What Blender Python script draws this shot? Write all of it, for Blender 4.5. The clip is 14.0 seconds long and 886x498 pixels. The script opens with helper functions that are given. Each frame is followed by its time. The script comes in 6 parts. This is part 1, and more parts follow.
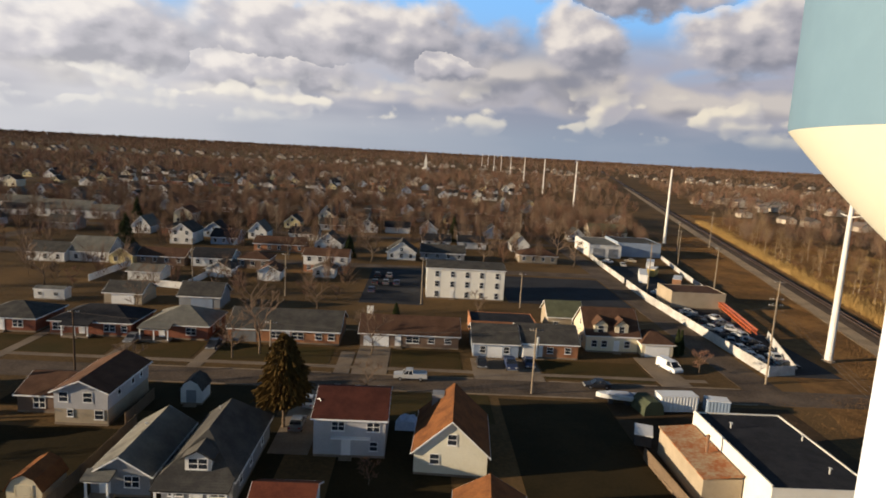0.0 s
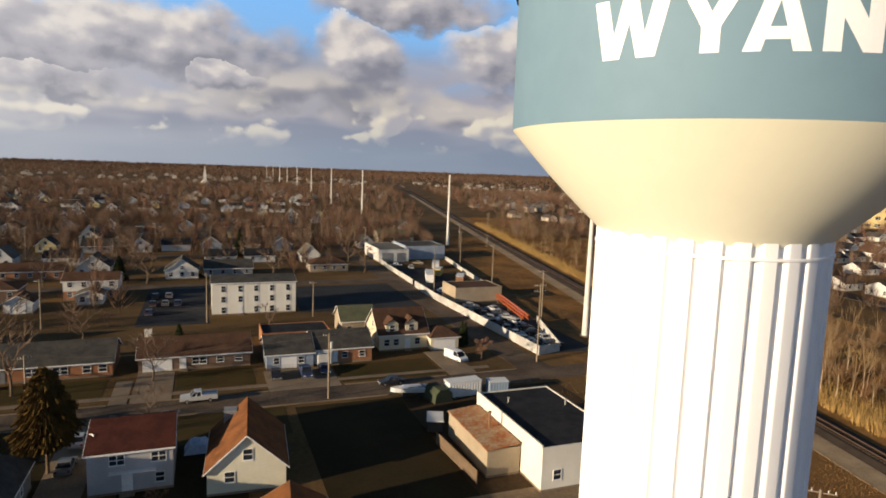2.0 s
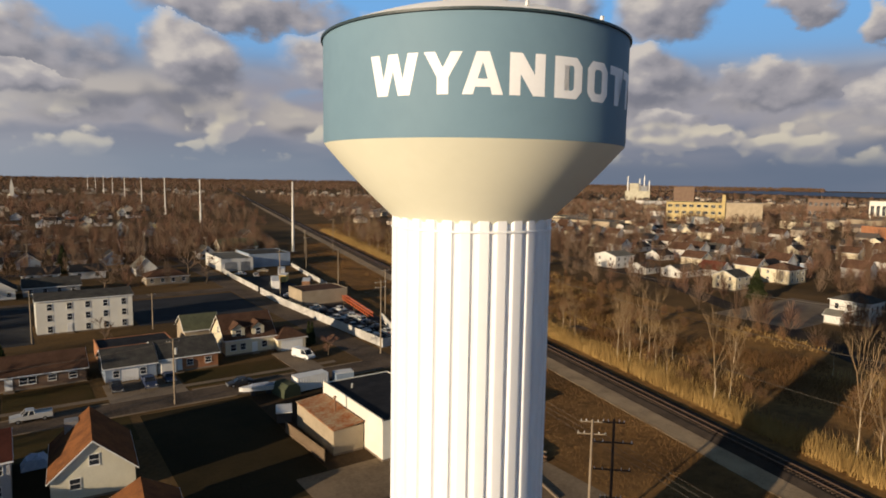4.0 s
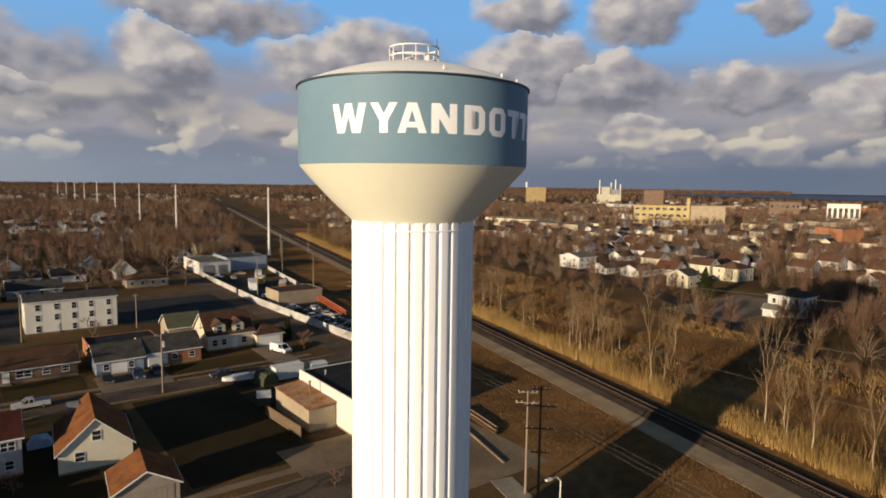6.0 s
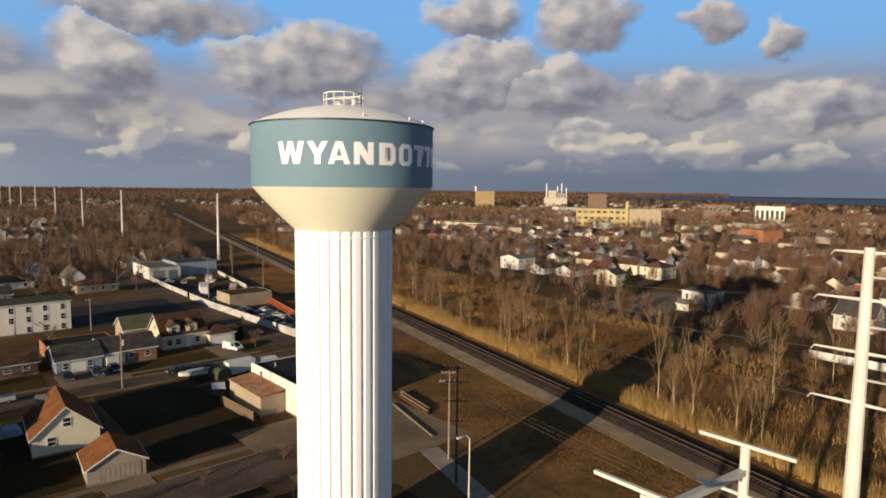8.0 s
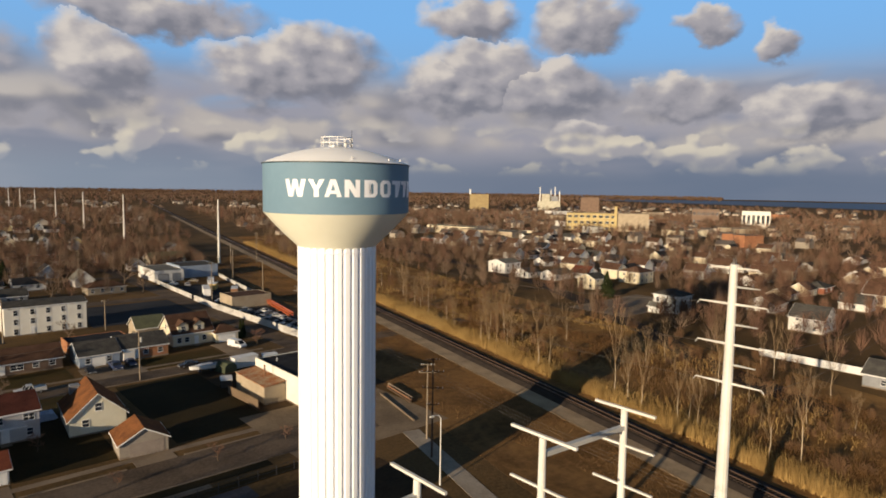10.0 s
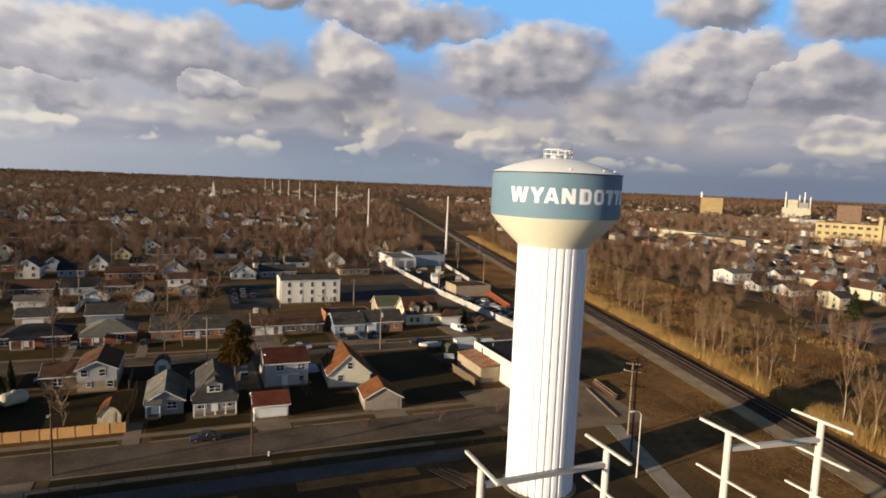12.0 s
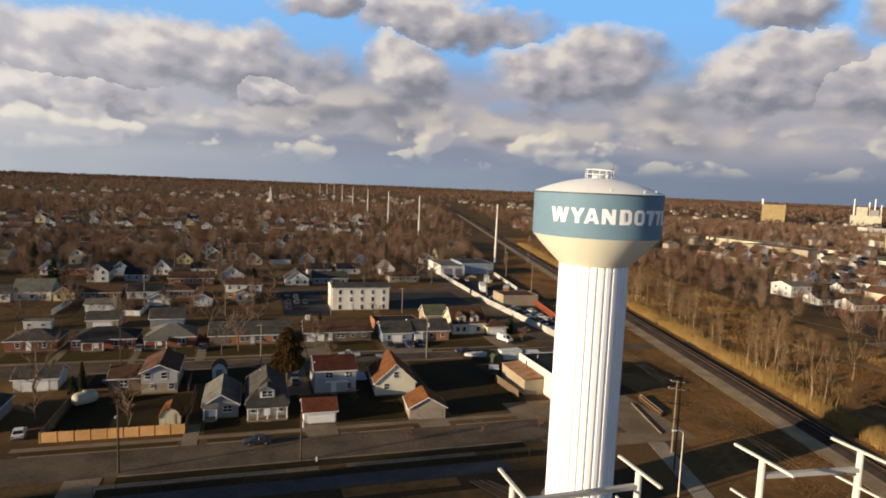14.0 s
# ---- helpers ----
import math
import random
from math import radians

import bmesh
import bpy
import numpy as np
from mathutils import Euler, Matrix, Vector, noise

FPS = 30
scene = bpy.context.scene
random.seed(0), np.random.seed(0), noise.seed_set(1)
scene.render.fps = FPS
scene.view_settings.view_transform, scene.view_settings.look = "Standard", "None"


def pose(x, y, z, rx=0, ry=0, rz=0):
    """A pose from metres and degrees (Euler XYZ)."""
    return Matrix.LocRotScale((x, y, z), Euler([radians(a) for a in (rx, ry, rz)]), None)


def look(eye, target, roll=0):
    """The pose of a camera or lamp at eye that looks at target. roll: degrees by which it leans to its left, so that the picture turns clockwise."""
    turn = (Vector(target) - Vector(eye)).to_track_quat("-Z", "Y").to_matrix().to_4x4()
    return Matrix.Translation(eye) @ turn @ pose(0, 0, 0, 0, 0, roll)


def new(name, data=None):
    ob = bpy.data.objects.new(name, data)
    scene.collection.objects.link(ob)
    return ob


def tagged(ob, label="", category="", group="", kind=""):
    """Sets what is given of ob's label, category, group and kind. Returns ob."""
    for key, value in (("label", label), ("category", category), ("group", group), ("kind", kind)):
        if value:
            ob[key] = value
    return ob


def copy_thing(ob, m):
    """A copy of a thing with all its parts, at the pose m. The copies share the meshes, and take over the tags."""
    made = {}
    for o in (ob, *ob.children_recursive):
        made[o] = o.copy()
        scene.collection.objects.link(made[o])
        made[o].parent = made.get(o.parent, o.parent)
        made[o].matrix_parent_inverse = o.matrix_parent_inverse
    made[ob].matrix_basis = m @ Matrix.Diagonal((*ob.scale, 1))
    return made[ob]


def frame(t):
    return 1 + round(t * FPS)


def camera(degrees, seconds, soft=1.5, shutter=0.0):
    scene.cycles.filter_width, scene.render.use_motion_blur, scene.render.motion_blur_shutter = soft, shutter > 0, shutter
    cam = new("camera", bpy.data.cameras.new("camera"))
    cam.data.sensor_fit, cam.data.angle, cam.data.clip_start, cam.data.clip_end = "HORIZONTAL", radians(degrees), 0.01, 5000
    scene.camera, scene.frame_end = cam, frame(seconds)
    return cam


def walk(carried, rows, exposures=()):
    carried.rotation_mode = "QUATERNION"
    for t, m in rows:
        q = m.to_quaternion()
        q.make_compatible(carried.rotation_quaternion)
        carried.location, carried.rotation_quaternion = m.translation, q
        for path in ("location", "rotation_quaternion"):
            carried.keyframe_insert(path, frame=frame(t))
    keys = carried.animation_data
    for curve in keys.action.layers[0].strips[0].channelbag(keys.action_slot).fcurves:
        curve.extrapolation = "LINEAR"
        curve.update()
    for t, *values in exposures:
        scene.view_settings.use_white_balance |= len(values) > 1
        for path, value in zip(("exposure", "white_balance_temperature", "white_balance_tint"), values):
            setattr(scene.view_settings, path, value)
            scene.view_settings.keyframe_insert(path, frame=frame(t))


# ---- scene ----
cam = camera(70.5, 14.0, soft=1.8)
METRES, EYE, TILT, LEAN, TURN = 67.2, 38.08, 1.92, -1.04, -2.0
ROWS = [
    (0.0, 0.0, 0.0, 0.0, 0.4, -10.87, -2.06),
    (0.5, 0.0032, -0.0032, -0.0015, -3.03, -10.57, -1.94),
    (1.0, 0.0089, -0.0038, -0.0032, -7.94, -10.13, -1.83),
    (1.5, 0.01, -0.0156, -0.0043, -11.75, -9.79, -1.75),
    (2.0, 0.0089, -0.0322, -0.0061, -18.74, -9.34, -1.63),
    (2.5, 0.0042, -0.0607, -0.0068, -22.85, -9.06, -1.43),
    (3.0, -0.0007, -0.0923, -0.0079, -26.29, -8.83, -1.29),
    (3.5, -0.0093, -0.1277, -0.0067, -29.16, -8.65, -1.17),
    (4.0, -0.0211, -0.165, -0.0026, -32.66, -8.49, -1.04),
    (6.5, -0.1056, -0.3746, 0.0194, -35.35, -8.05, -0.99),
    (7.0, -0.1247, -0.4209, 0.0259, -36.23, -7.95, -1.03),
    (7.5, -0.1458, -0.4683, 0.0333, -37.28, -7.84, -1.04),
    (8.0, -0.1689, -0.5176, 0.042, -39.22, -7.73, -1.02),
    (10.5, -0.3122, -0.7634, 0.1043, -39.57, -7.56, -1.26),
    (11.0, -0.3402, -0.8044, 0.1107, -29.5, -7.89, -1.77),
    (11.5, -0.3456, -0.8329, 0.1151, -22.08, -8.17, -1.93),
    (12.0, -0.3476, -0.8469, 0.1169, -19.52, -8.28, -1.96),
    (12.5, -0.346, -0.8537, 0.1174, -18.33, -8.22, -1.96),
    (13.0, -0.3446, -0.8608, 0.1175, -16.88, -8.22, -1.9),
    (13.5, -0.3435, -0.8681, 0.1251, -15.67, -8.14, -1.88),
    (14.0, -0.3414, -0.8839, 0.1487, -14.81, -8.01, -1.88),
]
walk(cam, [(t, pose(0, 0, EYE, TILT, LEAN, TURN) @ pose(METRES * x, METRES * y, METRES * z, 90 + pitch, roll, yaw)) for t, x, y, z, yaw, pitch, roll in ROWS],
     [(0.0, 0.08), (0.5, 0.25), (1.0, 0.14), (2.0, -0.06), (3.0, -0.33), (4.0, -0.38), (6.5, -0.34), (8.2, -0.30), (10.5, -0.23), (11.0, -0.14), (14.0, -0.08)])

# ---- sky, sun ----
SUN_AZ, SUN_EL = 192.5, 10.5  # degrees, counter-clockwise from +x; height over the horizon
world = bpy.data.worlds.new("sky")
scene.world = world
world.use_nodes = True


class Nodes:
    """A short way to write node trees."""

    def __init__(self, tree):
        self.tree = tree
        tree.nodes.clear()

    def add(self, kind, **values):
        n = self.tree.nodes.new(kind)
        for key, value in values.items():
            if key in n.inputs:
                self.put(n.inputs[key], value)
        return n

    def put(self, socket, value):
        if isinstance(value, bpy.types.NodeSocket):
            self.tree.links.new(value, socket)
        else:
            socket.default_value = value

    def math(self, op, a, b=0.0, clamp=False):
        n = self.tree.nodes.new("ShaderNodeMath")
        n.operation, n.use_clamp = op, clamp
        self.put(n.inputs[0], a)
        self.put(n.inputs[1], b)
        return n.outputs[0]

    def vmath(self, op, a, b=(0, 0, 0)):
        n = self.tree.nodes.new("ShaderNodeVectorMath")
        n.operation = op
        self.put(n.inputs[0], a)
        if op == "SCALE":
            self.put(n.inputs["Scale"], b)
        else:
            self.put(n.inputs[1], b)
        return n.outputs[0]

    def noise(self, vector, scale, detail=4.0, rough=0.55, distort=0.0):
        n = self.add("ShaderNodeTexNoise", Vector=vector, Scale=scale, Detail=detail, Roughness=rough, Distortion=distort)
        return n.outputs[0]

    def mix(self, fac, a, b):
        n = self.tree.nodes.new("ShaderNodeMix")
        n.data_type = "RGBA"
        self.put(n.inputs[0], fac)
        for s, v in ((n.inputs[6], a), (n.inputs[7], b)):
            self.put(s, (*v, 1.0) if isinstance(v, tuple) and len(v) == 3 else v)
        return n.outputs[2]

    def ramp(self, fac, lo, hi):
        if lo > hi:
            return self.math("SUBTRACT", 1.0, self.ramp(fac, hi, lo))
        n = self.tree.nodes.new("ShaderNodeMapRange")
        n.interpolation_type = "SMOOTHSTEP"
        self.put(n.inputs[0], fac)
        n.inputs[1].default_value, n.inputs[2].default_value = lo, hi
        return n.outputs[0]


CLOUDS = [
    (0.23, 0.168, 0.06, 0.050), (0.50, 0.175, 0.12, 0.048), (0.30, 0.245, 0.13, 0.030), (0.76, 0.258, 0.07, 0.028), (0.94, 0.243, 0.07, 0.034), (1.11, 0.229, 0.04, 0.017), (1.21, 0.205, 0.03, 0.017),
    (0.76, 0.166, 0.09, 0.037), (0.87, 0.162, 0.09, 0.040), (1.08, 0.137, 0.07, 0.031), (1.25, 0.111, 0.08, 0.029), (0.95, 0.090, 0.05, 0.022), (-0.11, 0.168, 0.22, 0.041), (0.10, 0.249, 0.07, 0.017),
    (0.03, 0.131, 0.05, 0.019), (0.79, 0.183, 0.09, 0.043), (-0.24, 0.104, 0.11, 0.029), (-0.48, 0.127, 0.13, 0.043), (-0.10, 0.169, 0.20, 0.043),
]


def build_sky():
    k = Nodes(world.node_tree)
    sky = k.add("ShaderNodeTexSky")
    sky.sky_type, sky.sun_disc = "NISHITA", False
    sky.sun_elevation, sky.sun_rotation = radians(SUN_EL), radians(90 - SUN_AZ)
    sky.air_density, sky.dust_density, sky.ozone_density = 1.0, 0.6, 2.0
    way = k.add("ShaderNodeTexCoord").outputs["Generated"]
    split = k.add("ShaderNodeSeparateXYZ", Vector=way)
    z = k.math("MAXIMUM", split.outputs[2], 0.0)
    az = k.math("ARCTAN2", split.outputs[0], split.outputs[1])
    west = k.ramp(k.math("MULTIPLY", az, -1.0), -0.35, 0.75)

    def chart(across, up, shift):
        """Bearing and height as a flat chart, stretched by those factors."""
        return k.add("ShaderNodeCombineXYZ", X=k.math("ADD", k.math("MULTIPLY", az, across), shift), Y=k.math("MULTIPLY", z, up), Z=shift).outputs[0]

    def lumps(at, scale):
        warp = k.vmath("ADD", at, k.vmath("SCALE", k.add("ShaderNodeTexNoise", Vector=at, Scale=scale * 1.3, Detail=3.0).outputs[1], 0.35 / scale))
        cells = k.add("ShaderNodeTexVoronoi", Vector=warp, Scale=scale)
        cells.feature = "SMOOTH_F1"
        k.put(cells.inputs["Smoothness"], 0.6)
        return k.math("SUBTRACT", 1.0, cells.outputs["Distance"])

    def heap(at, puff):
        """How thick the heaped cloud is at a place of the charts."""
        body = k.math("MULTIPLY", k.noise(at, 0.8, 2.0, 0.45), 0.62)
        return k.math("ADD", body, k.math("ADD", k.math("MULTIPLY", lumps(puff, 0.8), 0.20), k.math("MULTIPLY", lumps(puff, 2.0), 0.09)))

    def clouds(under, size, flat, seed, low, high, tones, deep, soft):
        """Heaped clouds over a sky: tops lit from the west, bases grey."""
        at, puff = chart(size, size * flat, seed), chart(size * 2.2, size * 2.7, seed + 3.0)
        here = heap(at, puff)
        there = heap(k.vmath("ADD", at, (-0.12, 0.13 * flat, 0.0)), k.vmath("ADD", puff, (-0.26, 0.35, 0.0)))
        wisp = k.math("MULTIPLY", k.math("SUBTRACT", k.noise(puff, 2.4, 5.0, 0.55), 0.5), 0.11)
        body = k.math("SUBTRACT", k.math("ADD", here, wisp), low)
        cover = k.ramp(body, -soft, soft)
        lit = k.ramp(k.math("ADD", k.math("SUBTRACT", here, there), k.math("MULTIPLY", wisp, 0.5)), -0.05, 0.11)
        top, side, base = tones
        return k.mix(k.math("MULTIPLY", cover, high), under, k.mix(lit, k.mix(k.ramp(body, 0.0, deep), side, base), top))

    blue = k.mix(k.ramp(z, 0.04, 0.26), k.mix(west, (2.9, 3.9, 5.4), (6.6, 6.9, 7.3)), k.mix(west, (2.4, 5.7, 10.6), (3.2, 5.8, 9.4)))
    seen = k.mix(0.9, sky.outputs[0], blue)
    # long grey banks low in the sky
    banks = k.add("ShaderNodeTexNoise", Vector=chart(3.2, 13.0, 3.0), Scale=1.0, Detail=3.0, Roughness=0.5).outputs[0]
    among = k.math("MULTIPLY", k.ramp(z, 0.20, 0.125), k.ramp(banks, 0.20, 0.38))
    seen = k.mix(k.math("MULTIPLY", among, 0.9), seen, k.mix(k.ramp(banks, 0.45, 0.62), k.mix(west, (4.0, 3.8, 4.3), (7.0, 6.8, 6.9)), k.mix(west, (2.6, 2.75, 3.5), (4.6, 4.5, 5.0))))
    # heaped clouds: lumps round known centres (bearing, height, half width, half height), ragged by noise at three sizes
    grey = k.mix(west, (4.4, 4.2, 4.55), (6.0, 5.8, 6.1))
    dark = k.mix(west, (2.45, 2.5, 3.0), (4.2, 4.15, 4.5))
    sheet = k.add("ShaderNodeCombineXYZ", X=az, Y=k.math("MULTIPLY", z, 1.4), Z=0.0).outputs[0]

    def ragged(scale, amount, seed):
        n = k.add("ShaderNodeTexNoise", Vector=k.vmath("ADD", sheet, (seed, seed * 0.7, seed)), Scale=scale, Detail=5.0, Roughness=0.55)
        return k.vmath("SCALE", k.vmath("SUBTRACT", n.outputs[1], (0.5, 0.5, 0.5)), amount)

    flat = k.add("ShaderNodeCombineXYZ", X=az, Y=z, Z=0.0).outputs[0]
    spot = k.vmath("MULTIPLY", k.vmath("ADD", flat, k.vmath("ADD", ragged(6.0, 0.085, 2.0), ragged(20.0, 0.05, 5.0))), (1.0, 1.0, 0.0))
    body, lean = -9.0, 0.0
    for bearing, height, wide, tall in CLOUDS:
        q = k.vmath("MULTIPLY", k.vmath("SUBTRACT", spot, (bearing, height, 0.0)), (0.85 / wide, 0.8 / tall, 0.0))
        q2 = k.tree.nodes.new("ShaderNodeVectorMath")
        q2.operation = "DOT_PRODUCT"
        k.put(q2.inputs[0], q)
        k.put(q2.inputs[1], q)
        mine = k.math("SUBTRACT", 1.0, q2.outputs["Value"])
        tilt = k.tree.nodes.new("ShaderNodeVectorMath")
        tilt.operation = "DOT_PRODUCT"
        k.put(tilt.inputs[0], q)
        k.put(tilt.inputs[1], (-0.35, 0.75, 0.0))
        nearer = k.math("GREATER_THAN", mine, body)
        lean = k.math("ADD", k.math("MULTIPLY", nearer, tilt.outputs["Value"]), k.math("MULTIPLY", k.math("SUBTRACT", 1.0, nearer), lean))
        body = k.math("MAXIMUM", body, mine)

    def puffs(at):
        return k.math("ADD", k.math("MULTIPLY", lumps(at, 1.0), 0.65), k.math("MULTIPLY", lumps(at, 2.6), 0.35))

    # smaller ranks in between, lower ones flatter
    middle = k.math("MULTIPLY", k.ramp(z, 0.045, 0.075), k.ramp(z, 0.185, 0.12))
    seen = clouds(seen, 6.0, 3.2, 7.0, 0.42, middle, (k.mix(west, (5.7, 5.2, 4.9), (8.2, 7.8, 7.4)), grey, dark), 0.14, 0.06)
    puff = chart(16.0, 24.0, 5.0)
    here, there = puffs(puff), puffs(k.vmath("ADD", puff, (-0.25, 0.35, 0.0)))
    relief = k.math("SUBTRACT", here, there)
    cover = k.ramp(k.math("ADD", body, k.math("MULTIPLY", k.math("SUBTRACT", here, 0.55), 0.7)), -0.30, 0.50)
    tone = k.math("ADD", lean, k.math("ADD", k.math("MULTIPLY", relief, 1.5), k.math("MULTIPLY", k.math("SUBTRACT", k.noise(puff, 1.1, 5.0, 0.6), 0.5), 1.3)))
    shade = k.mix(k.ramp(tone, -0.75, 0.05), dark, grey)
    shade = k.mix(k.ramp(tone, -0.05, 0.85), shade, k.mix(west, (7.8, 7.1, 6.5), (8.8, 8.3, 7.9)))
    seen = k.mix(k.math("MULTIPLY", cover, k.ramp(z, 0.05, 0.09)), seen, shade)
    small = k.math("MULTIPLY", k.ramp(z, 0.02, 0.035), k.ramp(z, 0.11, 0.07))
    seen = clouds(seen, 12.0, 2.6, 11.0, 0.475, small, (k.mix(west, (8.0, 7.2, 5.9), (8.8, 8.4, 7.8)), k.mix(west, (4.6, 4.4, 4.6), (7.0, 6.9, 6.9)), grey), 0.12, 0.03)
    # the slate-blue band of far cloud over the horizon, paler towards the sun
    band = k.mix(west, k.mix(k.ramp(az, 0.2, 0.9), (2.7, 3.3, 4.2), (1.6, 2.1, 3.0)), (6.0, 6.0, 6.3))
    below = k.math("SUBTRACT", 1.0, k.ramp(z, 0.012, 0.075))
    seen = k.mix(k.math("MULTIPLY", below, 0.85), seen, band)
    # above the view the sky is dimmed to even grey-blue, to cut fill light
    seen = k.mix(k.math("MULTIPLY", k.ramp(z, 0.30, 0.52), 0.94), seen, (0.27, 0.33, 0.50))
    out = k.add("ShaderNodeBackground", Color=seen, Strength=0.1)
    end = k.add("ShaderNodeOutputWorld")
    k.tree.links.new(out.outputs[0], end.inputs[0])


build_sky()
lamp = bpy.data.lights.new("sun", "SUN")
lamp.energy, lamp.angle, lamp.color = 8.0, radians(0.6), (1.0, 0.80, 0.56)
sun = new("sun", lamp)
toward = Vector((math.cos(radians(SUN_AZ)) * math.cos(radians(SUN_EL)), math.sin(radians(SUN_AZ)) * math.cos(radians(SUN_EL)), math.sin(radians(SUN_EL))))
sun.matrix_world = look(toward * 300, (0, 0, 0))

# ---- materials ----
MATS = {}


def mat(name, a, b=None, rough=0.85, big=0.25, fine=6.0, bump=0.3, metal=0.0, lines=None, vary=0.0, islands=0.0, deep=0.03):
    """A surface of two tones, a and b, mottled at two sizes (big, fine: per metre). lines: (direction, spacing in metres, depth) of
    courses, as of siding or shingles. vary: how far things of this stuff differ in tone from one another."""
    if name in MATS:
        return MATS[name]
    m = bpy.data.materials.new(name)
    m.use_nodes = True
    k = Nodes(m.node_tree)
    where = k.add("ShaderNodeNewGeometry").outputs["Position"]
    b = b or tuple(c * 0.72 for c in a)
    coarse, grain = k.noise(where, big, 4.0, 0.6), k.noise(where, fine, 5.0, 0.65)
    fac = k.ramp(k.math("ADD", k.math("MULTIPLY", coarse, 0.6), k.math("MULTIPLY", grain, 0.4)), 0.36, 0.64)
    col = k.mix(fac, a, b)
    height = grain
    if lines:
        along, gap, deep = lines
        split = k.add("ShaderNodeSeparateXYZ", Vector=where)
        v = split.outputs["XYZ".index(along)]
        saw = k.math("FRACT", k.math("DIVIDE", v, gap))
        edge = k.ramp(saw, 0.0, 0.22)
        col = k.mix(k.math("MULTIPLY", k.math("SUBTRACT", 1.0, edge), deep), col, tuple(c * 0.45 for c in b))
        height = k.math("ADD", k.math("MULTIPLY", saw, 0.7), k.math("MULTIPLY", grain, 0.3))
    if vary:
        r = k.add("ShaderNodeObjectInfo").outputs["Random"]
        col = k.mix(k.math("MULTIPLY", r, vary), col, tuple(c * 0.4 for c in a))
    if islands:
        r = k.add("ShaderNodeNewGeometry").outputs["Random Per Island"]
        col = k.mix(k.math("MULTIPLY", r, islands), col, tuple(c * 0.3 for c in a))
    p = k.add("ShaderNodeBsdfPrincipled", **{"Base Color": col, "Roughness": rough, "Metallic": metal})
    p.inputs["Roughness"].default_value = rough
    p.inputs["Specular IOR Level"].default_value = 0.06 if rough >= 0.85 else 0.2 if rough >= 0.6 else 0.5
    if bump:
        n = k.add("ShaderNodeBump", Strength=bump, Distance=deep, Height=height)
        k.tree.links.new(n.outputs[0], p.inputs["Normal"])
    end = k.add("ShaderNodeOutputMaterial")
    k.tree.links.new(p.outputs[0], end.inputs[0])
    MATS[name] = m
    return m


def glass_mat():
    m = mat("window_glass", (0.012, 0.015, 0.02), (0.03, 0.035, 0.045), rough=0.22, big=0.7, fine=2.0, bump=0.02)
    m.node_tree.nodes["Principled BSDF"].inputs["Specular IOR Level"].default_value = 0.22
    return m


GLASS = glass_mat()
WHITE_TRIM = mat("white_trim", (0.78, 0.77, 0.74), (0.66, 0.65, 0.62), rough=0.6, bump=0.1)
SIDING = {
    "white": mat("siding_white", (0.72, 0.70, 0.65), (0.58, 0.565, 0.52), rough=0.6, big=0.4, lines=("Z", 0.2, 0.25)),
    "grey": mat("siding_grey", (0.27, 0.275, 0.28), (0.20, 0.205, 0.215), rough=0.65, big=0.4, lines=("Z", 0.2, 0.25)),
    "blue": mat("siding_blue_grey", (0.30, 0.36, 0.44), (0.23, 0.28, 0.36), rough=0.65, lines=("Z", 0.2, 0.25)),
    "cream": mat("siding_cream", (0.70, 0.62, 0.44), (0.58, 0.51, 0.36), rough=0.65, lines=("Z", 0.2, 0.25)),
    "yellow": mat("siding_yellow", (0.66, 0.56, 0.28), (0.55, 0.45, 0.22), rough=0.65, lines=("Z", 0.2, 0.25)),
    "tan": mat("siding_tan", (0.42, 0.34, 0.24), (0.32, 0.26, 0.18), rough=0.7, lines=("Z", 0.2, 0.25)),
    "brick": mat("brick_red", (0.30, 0.115, 0.065), (0.20, 0.075, 0.05), rough=0.85, fine=14.0, lines=("Z", 0.075, 0.5)),
    "orange": mat("brick_orange", (0.42, 0.20, 0.10), (0.30, 0.13, 0.07), rough=0.85, fine=14.0, lines=("Z", 0.075, 0.5)),
    "taupe": mat("stucco_taupe", (0.30, 0.26, 0.215), (0.22, 0.19, 0.155), rough=0.8, fine=9.0),
    "stucco": mat("stucco_ivory", (0.74, 0.71, 0.62), (0.64, 0.61, 0.53), rough=0.8, fine=9.0),
    "ivory": mat("siding_ivory", (0.74, 0.69, 0.54), (0.64, 0.59, 0.45), rough=0.65, lines=("Z", 0.2, 0.25)),
    "silver": mat("siding_silver_grey", (0.47, 0.455, 0.45), (0.37, 0.36, 0.355), rough=0.65, lines=("Z", 0.2, 0.25)),
    "pale_ivory": mat("siding_pale_ivory", (0.50, 0.47, 0.36), (0.36, 0.33, 0.25), rough=0.7, big=0.1, fine=0.6),
    "yellow_brick": mat("yellow_brick", (0.34, 0.26, 0.13), (0.27, 0.20, 0.10), rough=0.8, big=0.1, fine=0.6),
    "tan_brick": mat("tan_brick", (0.50, 0.39, 0.18), (0.40, 0.31, 0.14), rough=0.8, big=0.1, fine=0.6),
    "brown": mat("siding_brown", (0.20, 0.13, 0.09), (0.15, 0.10, 0.07), rough=0.7, lines=("Z", 0.2, 0.25)),
}
